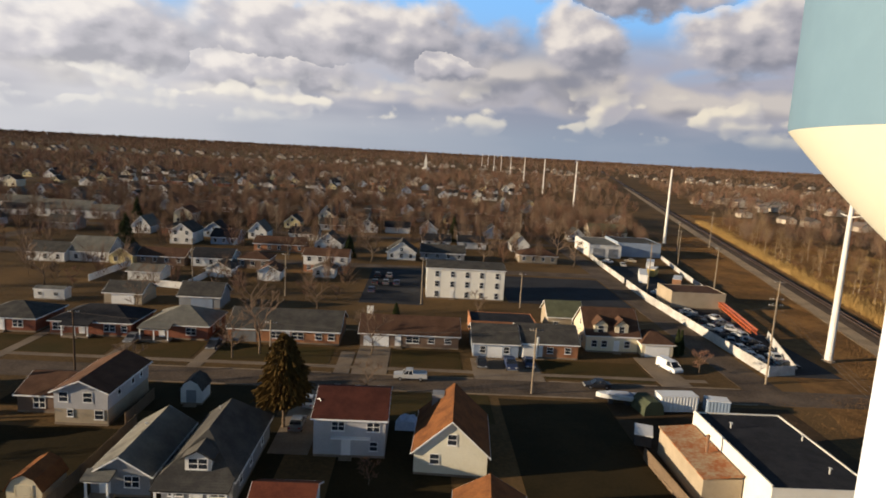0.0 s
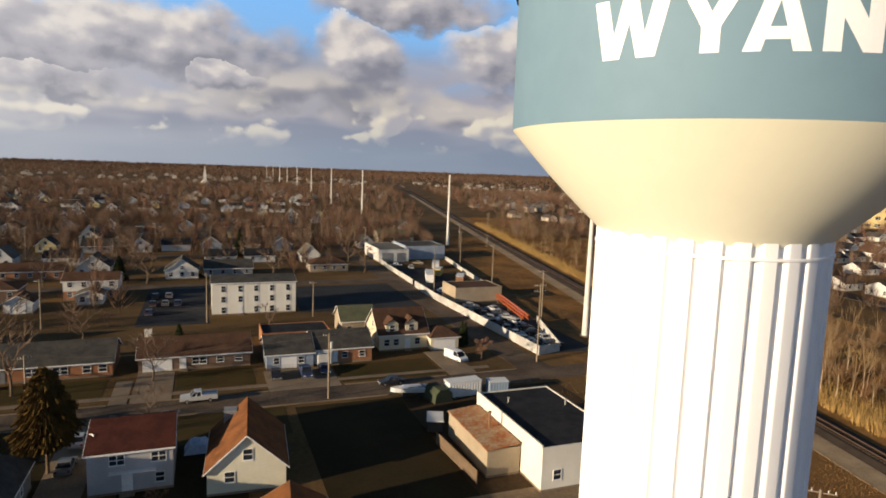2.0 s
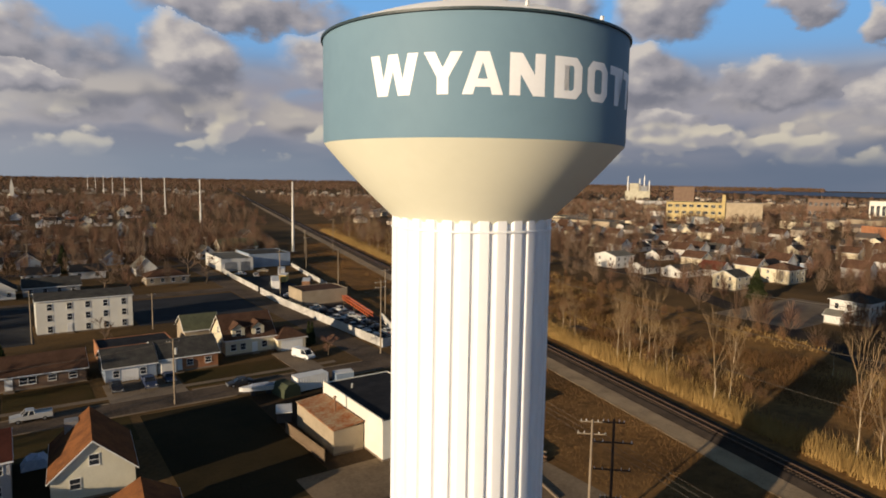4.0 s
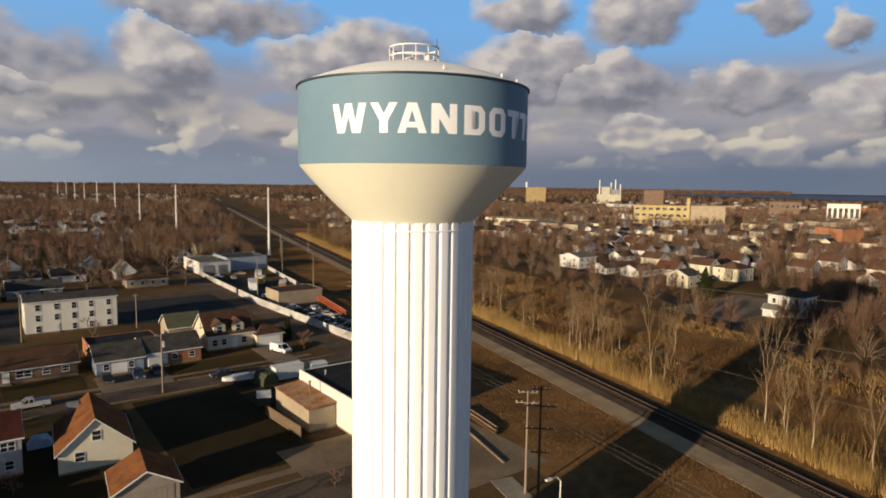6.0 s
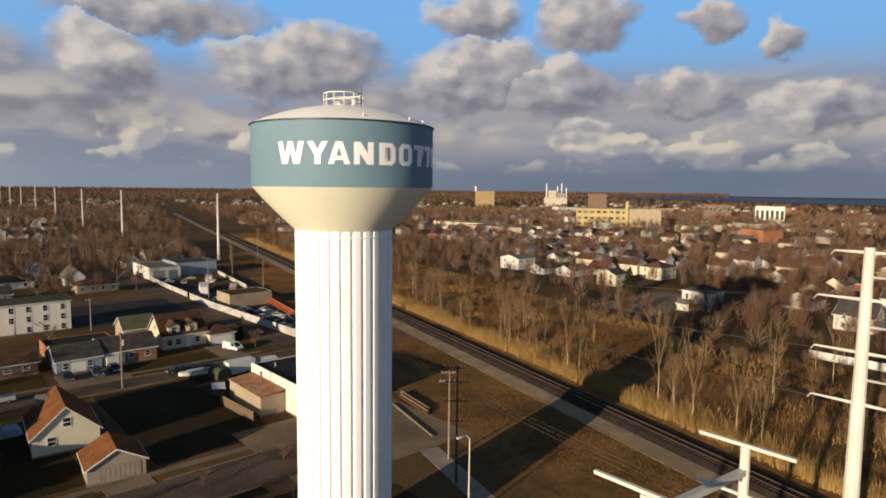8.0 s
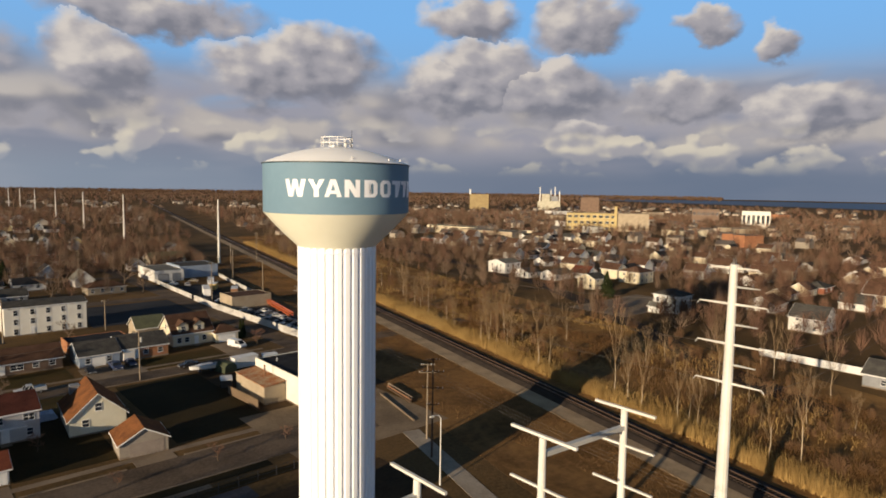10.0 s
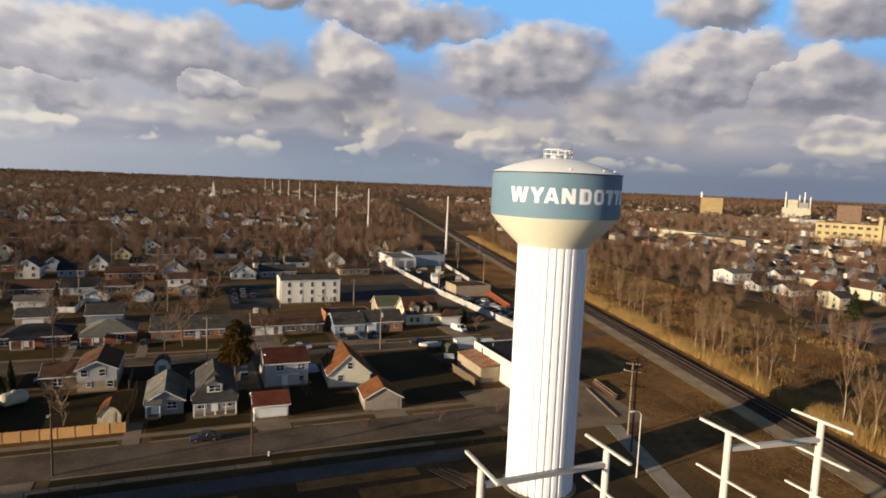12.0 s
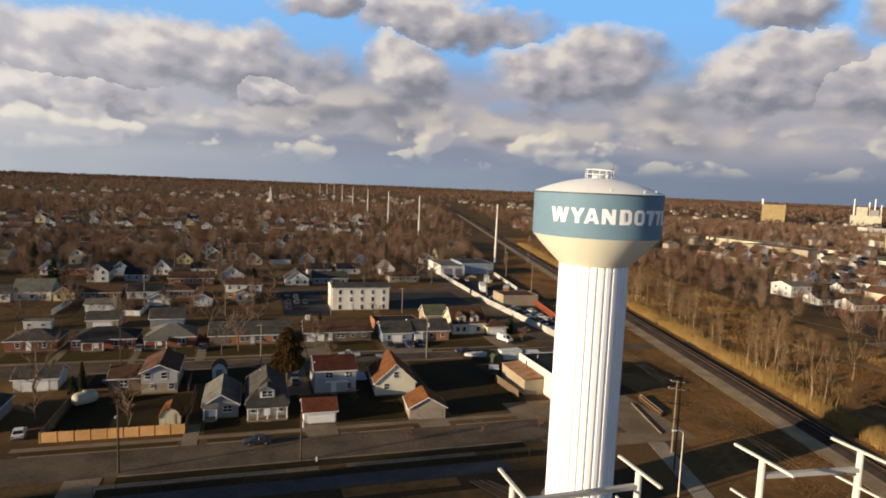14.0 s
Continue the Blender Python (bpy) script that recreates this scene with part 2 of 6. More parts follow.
ROOF = {
    "grey": mat("shingle_grey", (0.083, 0.078, 0.069), (0.046, 0.044, 0.042), rough=0.95, big=0.5, fine=5.0, bump=0.5, lines=("Z", 0.09, 0.35)),
    "pale": mat("shingle_pale_grey", (0.176, 0.168, 0.144), (0.112, 0.108, 0.096), rough=0.95, big=0.5, fine=5.0, bump=0.5, lines=("Z", 0.09, 0.3)),
    "dark": mat("shingle_dark", (0.036, 0.036, 0.039), (0.021, 0.021, 0.024), rough=0.95, big=0.5, fine=5.0, bump=0.5, lines=("Z", 0.09, 0.35)),
    "brown": mat("shingle_brown", (0.108, 0.061, 0.040), (0.072, 0.040, 0.027), rough=0.95, big=0.5, fine=5.0, bump=0.5, lines=("Z", 0.09, 0.35)),
    "red": mat("shingle_red_brown", (0.144, 0.047, 0.027), (0.086, 0.027, 0.019), rough=0.95, big=0.5, fine=5.0, bump=0.5, lines=("Z", 0.09, 0.3)),
    "dark_red": mat("shingle_dark_red", (0.085, 0.030, 0.022), (0.05, 0.019, 0.015), rough=0.95, big=0.5, fine=5.0, bump=0.5, lines=("Z", 0.09, 0.3)),
    "orange": mat("shingle_orange_brown", (0.19, 0.078, 0.03), (0.10, 0.043, 0.02), rough=0.95, big=0.5, fine=5.0, bump=0.5, lines=("Z", 0.09, 0.3)),
    "green": mat("shingle_olive", (0.128, 0.135, 0.083), (0.090, 0.094, 0.060), rough=0.95, big=0.5, fine=5.0, bump=0.5, lines=("Z", 0.09, 0.3)),
}
CONCRETE = mat("concrete", (0.25, 0.195, 0.14), (0.16, 0.122, 0.088), rough=0.9, big=0.15, fine=3.0)
ASPHALT = mat("worn_asphalt", (0.145, 0.108, 0.078), (0.068, 0.051, 0.038), rough=0.9, big=0.12, fine=2.0)
DARK_ASPHALT = mat("dark_asphalt", (0.045, 0.045, 0.048), (0.03, 0.03, 0.032), rough=0.9, big=0.1, fine=2.0)
GRAVEL = mat("gravel", (0.42, 0.31, 0.19), (0.24, 0.175, 0.11), rough=0.95, big=0.2, fine=5.0, bump=0.8)
BALLAST = mat("rail_ballast", (0.06, 0.046, 0.036), (0.034, 0.027, 0.023), rough=0.95, big=0.3, fine=6.0, bump=1.0)
LAWN = mat("winter_lawn", (0.046, 0.038, 0.013), (0.075, 0.047, 0.018), rough=0.95, big=0.13, fine=3.0, bump=0.7, deep=0.07)
FIELD = mat("dry_field", (0.23, 0.125, 0.046), (0.10, 0.055, 0.022), rough=0.95, big=0.07, fine=0.6, bump=0.7, deep=0.12)
DIRT = mat("brown_dirt", (0.075, 0.048, 0.026), (0.04, 0.027, 0.016), rough=0.95, big=0.1, fine=2.0, bump=0.8)
BARK = mat("bark_grey_brown", (0.17, 0.125, 0.085), (0.10, 0.072, 0.05), rough=0.9, big=0.5, fine=8.0, vary=0.35)
PALE_BARK = mat("bark_pale", (0.56, 0.45, 0.31), (0.38, 0.29, 0.19), rough=0.9, big=0.5, fine=8.0, vary=0.3)
TWIG = mat("bare_twigs", (0.27, 0.185, 0.125), (0.165, 0.113, 0.078), rough=0.9, bump=0.0, vary=0.4, islands=0.4)
RED_TWIG = mat("reddish_twigs", (0.25, 0.14, 0.092), (0.155, 0.09, 0.062), rough=0.9, bump=0.0, vary=0.3, islands=0.4)
NEEDLE = mat("spruce_needles", (0.045, 0.055, 0.02), (0.025, 0.032, 0.014), rough=0.9, bump=0.0, islands=0.5)
OCHRE = mat("ochre_dead_needles", (0.115, 0.068, 0.02), (0.06, 0.042, 0.014), rough=0.9, bump=0.0, islands=0.5)
REED = mat("dry_reeds", (0.46, 0.30, 0.11), (0.30, 0.185, 0.065), rough=0.9, bump=0.0, big=0.12, islands=0.35)
STEEL = mat("galvanised_steel", (0.56, 0.55, 0.50), (0.44, 0.43, 0.40), rough=0.5, metal=0.25, bump=0.05)
PALE_STEEL = mat("pale_painted_steel", (0.70, 0.67, 0.60), (0.58, 0.55, 0.49), rough=0.55, bump=0.05)
DARK_STEEL = mat("dark_steel", (0.05, 0.05, 0.055), rough=0.6, metal=0.4, bump=0.1)
POLE_WOOD = mat("creosoted_pole_wood", (0.10, 0.068, 0.045), (0.065, 0.045, 0.032), rough=0.9, fine=10.0)
GREY_POLE = mat("weathered_pole_wood", (0.30, 0.24, 0.17), (0.21, 0.165, 0.12), rough=0.9, fine=10.0)
FENCE_WOOD = mat("new_fence_cedar", (0.50, 0.29, 0.12), (0.38, 0.21, 0.085), rough=0.8, fine=7.0, vary=0.3, lines=("X", 0.15, 0.3))
OLD_FENCE = mat("old_fence_boards", (0.20, 0.14, 0.09), (0.14, 0.10, 0.065), rough=0.85, fine=7.0, lines=("Y", 0.15, 0.4))
WHITE_METAL = mat("white_metal_sheet", (0.72, 0.71, 0.68), (0.60, 0.59, 0.56), rough=0.55)
WORN_WHITE = mat("worn_white_sheet", (0.56, 0.54, 0.50), (0.36, 0.34, 0.31), rough=0.7, big=0.25, fine=1.2)
RUST = mat("rusty_sheet", (0.26, 0.13, 0.07), (0.17, 0.10, 0.06), rough=0.8, big=0.4, fine=4.0)
TANK_WHITE = mat("tank_ivory_paint", (0.86, 0.84, 0.68), (0.83, 0.81, 0.65), rough=0.45, big=0.12, fine=1.0, bump=0.03)
COLUMN_WHITE = mat("column_white_paint", (0.86, 0.865, 0.88), (0.82, 0.825, 0.84), rough=0.5, big=0.12, fine=1.0, bump=0.03)
TANK_LID = mat("tank_white_lid", (0.90, 0.90, 0.89), (0.86, 0.86, 0.85), rough=0.5, bump=0.02)
BRUSH = mat("tan_brush", (0.20, 0.11, 0.042), (0.115, 0.058, 0.025), rough=0.9, bump=0.0, big=0.05, islands=0.45)
TANK_TEAL = mat("tank_teal_paint", (0.16, 0.258, 0.333), (0.145, 0.236, 0.308), rough=0.6, big=0.12, fine=1.0, bump=0.03)
RIM_DARK = mat("tank_rim_dark", (0.03, 0.05, 0.055), rough=0.5)
LETTER = mat("letter_white_paint", (0.86, 0.865, 0.88), (0.81, 0.815, 0.83), rough=0.5, bump=0.0)
TYRE = mat("tyre_rubber", (0.018, 0.018, 0.018), rough=0.9)
CHROME = mat("wheel_metal", (0.55, 0.55, 0.56), rough=0.35, metal=0.8)
LAMP_GLASS = mat("lamp_glass", (0.75, 0.73, 0.68), rough=0.15, bump=0.0)
WATER = mat("river_water", (0.025, 0.035, 0.07), (0.02, 0.028, 0.06), rough=0.45, big=0.01, fine=0.2, bump=0.1)

WATER.node_tree.nodes["Principled BSDF"].inputs["Specular IOR Level"].default_value = 0.15


def paint(name, col):
    return mat("car_paint_" + name, col, tuple(c * 0.9 for c in col), rough=0.42, bump=0.0)

# ---- shapes ----
class Geo:
    """Verts and faces of one mesh."""

    def __init__(self):
        self.v, self.f = [], []

    def add(self, verts, faces):
        o = len(self.v)
        self.v += [tuple(p) for p in verts]
        self.f += [tuple(i + o for i in f) for f in faces]
        return self

    def hexa(self, low, high):
        return self.add(list(low) + list(high), [(3, 2, 1, 0), (4, 5, 6, 7), (0, 1, 5, 4), (1, 2, 6, 5), (2, 3, 7, 6), (3, 0, 4, 7)])

    def box(self, x0, x1, y0, y1, z0, z1):
        r = [(x0, y0), (x1, y0), (x1, y1), (x0, y1)]
        return self.hexa([(*p, z0) for p in r], [(*p, z1) for p in r])

    def bar(self, p, q, w, h):
        """A straight bar of that width and height from p to q."""
        p, q = Vector(p), Vector(q)
        d = (q - p).normalized()
        side = d.cross((0, 0, 1)) if abs(d.z) < 0.99 else Vector((1, 0, 0))
        side = side.normalized() * (w / 2)
        up = side.cross(d).normalized() * (h / 2)
        ends = [[e + side * a + up * b for a, b in ((-1, -1), (1, -1), (1, 1), (-1, 1))] for e in (p, q)]
        return self.hexa(*ends)

    def tube(self, p, q, r0, r1, n=8):
        p, q = Vector(p), Vector(q)
        d = (q - p).normalized()
        a = d.cross((0, 0, 1)) if abs(d.z) < 0.95 else d.cross((1, 0, 0))
        a.normalize()
        b = d.cross(a)
        ring = [(math.cos(2 * math.pi * i / n), math.sin(2 * math.pi * i / n)) for i in range(n)]
        verts = [p + (a * c + b * s) * r0 for c, s in ring] + [q + (a * c + b * s) * r1 for c, s in ring]
        faces = [(i, (i + 1) % n, n + (i + 1) % n, n + i) for i in range(n)]
        return self.add(verts, faces + [tuple(range(n))[::-1], tuple(range(n, 2 * n))])

    def prism(self, section, v0, v1, axis="y"):
        """section: points (u, z) across; drawn out along axis from v0 to v1."""
        n = len(section)
        place = (lambda u, v, z: (u, v, z)) if axis == "y" else (lambda u, v, z: (v, u, z))
        verts = [place(u, v0, z) for u, z in section] + [place(u, v1, z) for u, z in section]
        faces = [(i, (i + 1) % n, n + (i + 1) % n, n + i) for i in range(n)]
        return self.add(verts, faces + [tuple(range(n))[::-1], tuple(range(n, 2 * n))])

    def lathe(self, profile, n=64, cap=False):
        """profile: (r, z) from below upwards, turned round z."""
        verts = [(r * math.cos(2 * math.pi * i / n), r * math.sin(2 * math.pi * i / n), z) for r, z in profile for i in range(n)]
        faces = [(j * n + i, j * n + (i + 1) % n, (j + 1) * n + (i + 1) % n, (j + 1) * n + i) for j in range(len(profile) - 1) for i in range(n)]
        if cap:
            faces += [tuple(range(n))[::-1], tuple(range((len(profile) - 1) * n, len(profile) * n))]
        return self.add(verts, faces)

    def mesh(self, name, material, smooth=False):
        me = bpy.data.meshes.new(name)
        me.from_pydata(self.v, [], self.f)
        if len(self.f) < 6000:
            bm = bmesh.new()
            bm.from_mesh(me)
            bmesh.ops.recalc_face_normals(bm, faces=bm.faces)
            bm.to_mesh(me)
            bm.free()
        me.materials.append(material)
        if smooth:
            me.shade_smooth()
        return me


def part(name, geo, material, parent=None, label="", at=None, smooth=False):
    data = geo if isinstance(geo, bpy.types.Mesh) else geo.mesh(name, material, smooth)
    ob = new(name, data)
    if parent is not None:
        ob.parent = parent
    if at is not None:
        ob.matrix_basis = at
    if label:
        ob["label"] = label
    return ob


def thing(name, label, category, at=None, group="", kind=""):
    ob = new(name)
    ob.empty_display_size = 0.3
    if at is not None:
        ob.matrix_basis = at
    return tagged(ob, label, category, group, kind)


def setting(name, geo, material, label, category):
    return tagged(part(name, geo, material), label, category, kind="structure")


# ---- windows and doors: local x along the wall, -y outwards, origin at the middle of the foot ----
SHARED = {}
FOOT = []  # plans of buildings, kept clear of trees


def window_meshes(w, h):
    key = ("window", round(w, 2), round(h, 2))
    if key not in SHARED:
        g, b = Geo(), 0.06
        for x0, x1, z0, z1 in ((-w / 2 - b, -w / 2, -b, h + b), (w / 2, w / 2 + b, -b, h + b), (-w / 2, w / 2, h, h + b), (-w / 2, w / 2, -b, 0)):
            g.box(x0, x1, -0.07, 0.05, z0, z1)
        g.box(-w / 2, w / 2, -0.05, 0.03, h / 2 - 0.035, h / 2 + 0.035)
        if w > 1.3:
            g.box(-0.045, 0.045, -0.05, 0.03, 0, h)
        g.box(-w / 2 - b - 0.05, w / 2 + b + 0.05, -0.12, 0.0, -b - 0.05, -b)
        SHARED[key] = (g.mesh("window", WHITE_TRIM), Geo().box(-w / 2, w / 2, -0.015, 0.02, 0, h).mesh("pane", GLASS))
    return SHARED[key]


def garage_door_mesh(w, h):
    key = ("garage_door", round(w, 2), round(h, 2))
    if key not in SHARED:
        g, rows, cols = Geo(), 4, max(2, round(w / 0.6))
        g.box(-w / 2, w / 2, -0.02, 0.02, 0, h)
        for r in range(rows):
            for c in range(cols):
                x0, z0 = -w / 2 + w * c / cols, h * r / rows
                g.box(x0 + 0.06, x0 + w / cols - 0.06, -0.05, -0.02, z0 + 0.06, z0 + h / rows - 0.06)
        for x in (-w / 2 - 0.12, w / 2):
            g.box(x, x + 0.12, -0.06, 0.02, 0, h + 0.12)
        g.box(-w / 2, w / 2, -0.06, 0.02, h, h + 0.12)
        SHARED[key] = g
    return SHARED[key]


TURN_OF = {"s": 0, "n": 180, "w": -90, "e": 90}


class House:
    """A house or outbuilding; x0..x1, y0..y1 are its walls, h the eaves' height. axis: the way the ridge runs."""

    def __init__(self, name, label, category, x0, x1, y0, y1, h, wall="white", roof="grey", kind="gable", axis="y", rise=2.0, eave=0.4,
                 upper=None, group="", turn=0.0):
        self.w, self.d, self.h = x1 - x0, y1 - y0, h
        self.ob = thing(name, label, category, pose((x0 + x1) / 2, (y0 + y1) / 2, 0, 0, 0, turn), group)
        FOOT.append((x0, x1, y0, y1))
        a, l = (self.w / 2, self.d / 2) if axis == "y" else (self.d / 2, self.w / 2)
        low = 0.0
        if upper:
            low = h * 0.48
            part("lower_wall", Geo().box(-self.w / 2 + 0.03, self.w / 2 - 0.03, -self.d / 2 + 0.03, self.d / 2 - 0.03, 0, low), SIDING[upper], self.ob)
        g = Geo()
        if kind == "gable":
            g.prism([(-a, low), (a, low), (a, h), (0, h + rise), (-a, h)], -l, l, axis)
        elif kind == "gambrel":
            g.prism([(-a, low), (a, low), (a, h), (a * 0.62, h + rise * 0.66), (0, h + rise), (-a * 0.62, h + rise * 0.66), (-a, h)], -l, l, axis)
        else:
            g.box(-self.w / 2, self.w / 2, -self.d / 2, self.d / 2, low, h)
        part("wall", g, SIDING[wall], self.ob)
        part("foundation", Geo().box(-self.w / 2 - 0.03, self.w / 2 + 0.03, -self.d / 2 - 0.03, self.d / 2 + 0.03, -0.05, 0.3), CONCRETE, self.ob)
        r, t = Geo(), Geo()
        o, th = eave, 0.16
        if kind == "gable":
            dz = o * rise / a
            r.prism([(-a - o, h - dz), (0, h + rise), (a + o, h - dz), (a + o, h - dz + th), (0, h + rise + th), (-a - o, h - dz + th)], -l - o, l + o, axis)
            for s in (-1, 1):
                t.prism([(s * (a + o), h - dz - 0.06), (s * (a + o + 0.05), h - dz - 0.06), (s * (a + o + 0.05), h - dz + th - 0.02), (s * (a + o), h - dz + th - 0.02)],
                        -l - o, l + o, axis)
                v = s * (l + o)
                t.prism([(-a - o, h - dz - 0.04), (0, h + rise - 0.04), (a + o, h - dz - 0.04), (a + o, h - dz + th - 0.02), (0, h + rise + th - 0.02), (-a - o, h - dz + th - 0.02)],
                        v, v + s * 0.05, axis)
        elif kind == "gambrel":
            k1 = [(-a - 0.15, h - 0.2), (-a * 0.62, h + rise * 0.66), (0, h + rise), (a * 0.62, h + rise * 0.66), (a + 0.15, h - 0.2)]
            r.prism(k1 + [(u * 1.03, z + 0.12) for u, z in k1[::-1]], -l - 0.2, l + 0.2, axis)
        elif kind == "hip":
            place = (lambda u, v, z: (u, v, z)) if axis == "y" else (lambda u, v, z: (v, u, z))
            ao, lo = a + o, l + o
            e = max(lo - ao, 0.15)
            base = [place(u, v, z) for z in (h - 0.08, h + 0.1) for u, v in ((-ao, -lo), (ao, -lo), (ao, lo), (-ao, lo))]
            r.add(base + [place(0, -e, h + rise), place(0, e, h + rise)],
                  [(3, 2, 1, 0), (0, 1, 5, 4), (1, 2, 6, 5), (2, 3, 7, 6), (3, 0, 4, 7), (4, 5, 8), (5, 6, 9, 8), (6, 7, 9), (7, 4, 8, 9)])
            for s in (-1, 1):
                t.box(-self.w / 2 - o - 0.04, self.w / 2 + o + 0.04, s * (self.d / 2 + o) - 0.02, s * (self.d / 2 + o) + 0.04, h - 0.12, h + 0.06)
                t.box(s * (self.w / 2 + o) - 0.02, s * (self.w / 2 + o) + 0.04, -self.d / 2 - o, self.d / 2 + o, h - 0.12, h + 0.06)
        elif kind == "flat":
            r.box(-self.w / 2 + 0.25, self.w / 2 - 0.25, -self.d / 2 + 0.25, self.d / 2 - 0.25, h, h + 0.06)
            for s in (-1, 1):
                t.box(-self.w / 2 - 0.04, self.w / 2 + 0.04, s * (self.d / 2 - 0.06) - 0.1, s * (self.d / 2 - 0.06) + 0.1, h, h + 0.16)
                t.box(s * (self.w / 2 - 0.06) - 0.1, s * (self.w / 2 - 0.06) + 0.1, -self.d / 2 + 0.16, self.d / 2 - 0.16, h, h + (0.42 if s < 0 else 0.16))
        if r.v:
            self.roof = part("roof", r, ROOF[roof], self.ob)
        if t.v:
            part("parapet" if kind == "flat" else "fascia", t, SIDING[wall] if kind == "flat" else WHITE_TRIM, self.ob)

    def on(self, face, u, z):
        """The pose of something on a wall; u metres from its middle."""
        x, y = {"s": (u, -self.d / 2), "n": (-u, self.d / 2), "w": (-self.w / 2, -u), "e": (self.w / 2, u)}[face]
        return pose(x, y, z, 0, 0, TURN_OF[face])

    def windows(self, *rows):
        """rows: (face, z, width, height, places along the wall...)."""
        for face, z, w, h, *us in rows:
            f, p = window_meshes(w, h)
            for u in us:
                ob = part("window", f, None, self.ob, at=self.on(face, u, z))
                part("pane", p, None, ob)
        return self

    def door(self, face, u, w=0.95, h=2.05, material=None, z=0.3):
        g = Geo().box(-w / 2, w / 2, -0.05, 0.02, 0, h)
        for x in (-w / 2 - 0.1, w / 2):
            g.box(x, x + 0.1, -0.07, 0.02, 0, h + 0.1)
        g.box(-w / 2, w / 2, -0.07, 0.02, h, h + 0.1)
        for z0, z1 in ((0.15, 0.9), (1.05, h - 0.15)):
            g.box(-w / 2 + 0.14, w / 2 - 0.14, -0.075, -0.05, z0, z1)
        d = part("door", g, material or WHITE_TRIM, self.ob, at=self.on(face, u, z))
        part("door_handle", Geo().tube((w / 2 - 0.12, -0.13, 1.0), (w / 2 - 0.12, -0.05, 1.0), 0.035, 0.03, 6), CHROME, d)
        s = Geo().box(-w / 2 - 0.3, w / 2 + 0.3, -1.0, -0.06, 0, z / 2).box(-w / 2 - 0.3, w / 2 + 0.3, -0.6, -0.06, z / 2, z)
        part("step", s, CONCRETE, self.ob, at=self.on(face, u, 0))
        return self

    def garage_door(self, face, u, w=4.6, h=2.15, material=None):
        part("garage_door", garage_door_mesh(w, h), material or WHITE_TRIM, self.ob, at=self.on(face, u, 0.02))
        return self

    def chimney(self, x, y, z0, z1, s=0.7, wall="brick"):
        c = part("chimney", Geo().box(x - s / 2, x + s / 2, y - s / 2, y + s / 2, z0, z1).box(x - s / 2 - 0.07, x + s / 2 + 0.07, y - s / 2 - 0.07, y + s / 2 + 0.07, z1, z1 + 0.12),
                 SIDING[wall], self.ob)
        part("flue", Geo().tube((x, y, z1 + 0.12), (x, y, z1 + 0.4), 0.13, 0.11, 8), RUST, c)
        return self

    def vent(self, x, y, z):
        part("roof_vent", Geo().tube((x, y, z - 0.3), (x, y, z + 0.35), 0.09, 0.09, 8).box(x - 0.16, x + 0.16, y - 0.16, y + 0.16, z + 0.35, z + 0.42), STEEL, self.ob)
        return self

    def porch(self, u0, u1, deep, high, roof="grey", posts=3, face="s", rise=0.5):
        """An open porch on the south front: deck, posts, rail, lean-to roof."""
        y1 = -self.d / 2
        y0 = y1 - deep
        part("porch_deck", Geo().box(u0, u1, y0, y1 - 0.02, 0, 0.4).box((u0 + u1) / 2 - 0.7, (u0 + u1) / 2 + 0.7, y0 - 0.35, y0, 0, 0.2), CONCRETE, self.ob)
        for i in range(posts):
            x = u0 + 0.15 + (u1 - u0 - 0.3) * i / max(posts - 1, 1)
            part("porch_post", Geo().box(x - 0.1, x + 0.1, y0 + 0.05, y0 + 0.25, 0.4, high).box(x - 0.15, x + 0.15, y0, y0 + 0.3, 0.4, 0.6), WHITE_TRIM, self.ob)
        g = Geo()
        g.add([(u0 - 0.25, y0 - 0.25, high), (u1 + 0.25, y0 - 0.25, high), (u1 + 0.25, y1, high + rise), (u0 - 0.25, y1, high + rise),
               (u0 - 0.25, y0 - 0.25, high + 0.16), (u1 + 0.25, y0 - 0.25, high + 0.16), (u1 + 0.25, y1, high + rise + 0.16), (u0 - 0.25, y1, high + rise + 0.16)],
              [(3, 2, 1, 0), (4, 5, 6, 7), (0, 1, 5, 4), (1, 2, 6, 5), (2, 3, 7, 6), (3, 0, 4, 7)])
        part("porch_roof", g, ROOF[roof], self.ob)
        part("porch_beam", Geo().box(u0, u1, y0 + 0.02, y0 + 0.28, high - 0.25, high), WHITE_TRIM, self.ob)
        return self

# ---- ground, streets, railway ----
GROUND = mat("ground_brown_grass", (0.15, 0.09, 0.038), (0.07, 0.046, 0.021), rough=0.95, big=0.035, fine=1.6, bump=0.8, deep=0.09)
g = Geo()
rings = [0, 150, 400, 900, 2000, 4900]
for j in range(1, len(rings)):
    for i in range(48):
        a0, a1 = 2 * math.pi * i / 48, 2 * math.pi * (i + 1) / 48
        g.add([(r * math.cos(a), r * math.sin(a), 0) for r, a in ((rings[j - 1], a0), (rings[j], a0), (rings[j], a1), (rings[j - 1], a1))][0 if rings[j - 1] else 1:],
              [(0, 1, 2, 3)] if rings[j - 1] else [(0, 1, 2)])
setting("ground", g, GROUND, "flat ground of brown winter grass reaching the horizon", "ground")


def slab(name, x0, x1, y0, y1, material, label, z=0.03, category=""):
    return setting(name, Geo().box(x0, x1, y0, y1, -0.1, z), material, label, category or name.split("_")[0])


def kerb(x0, x1, y0, y1):
    return setting("kerb", Geo().box(x0, x1, y0, y1, -0.1, 0.14), CONCRETE, "low concrete kerb along the street", "kerb")


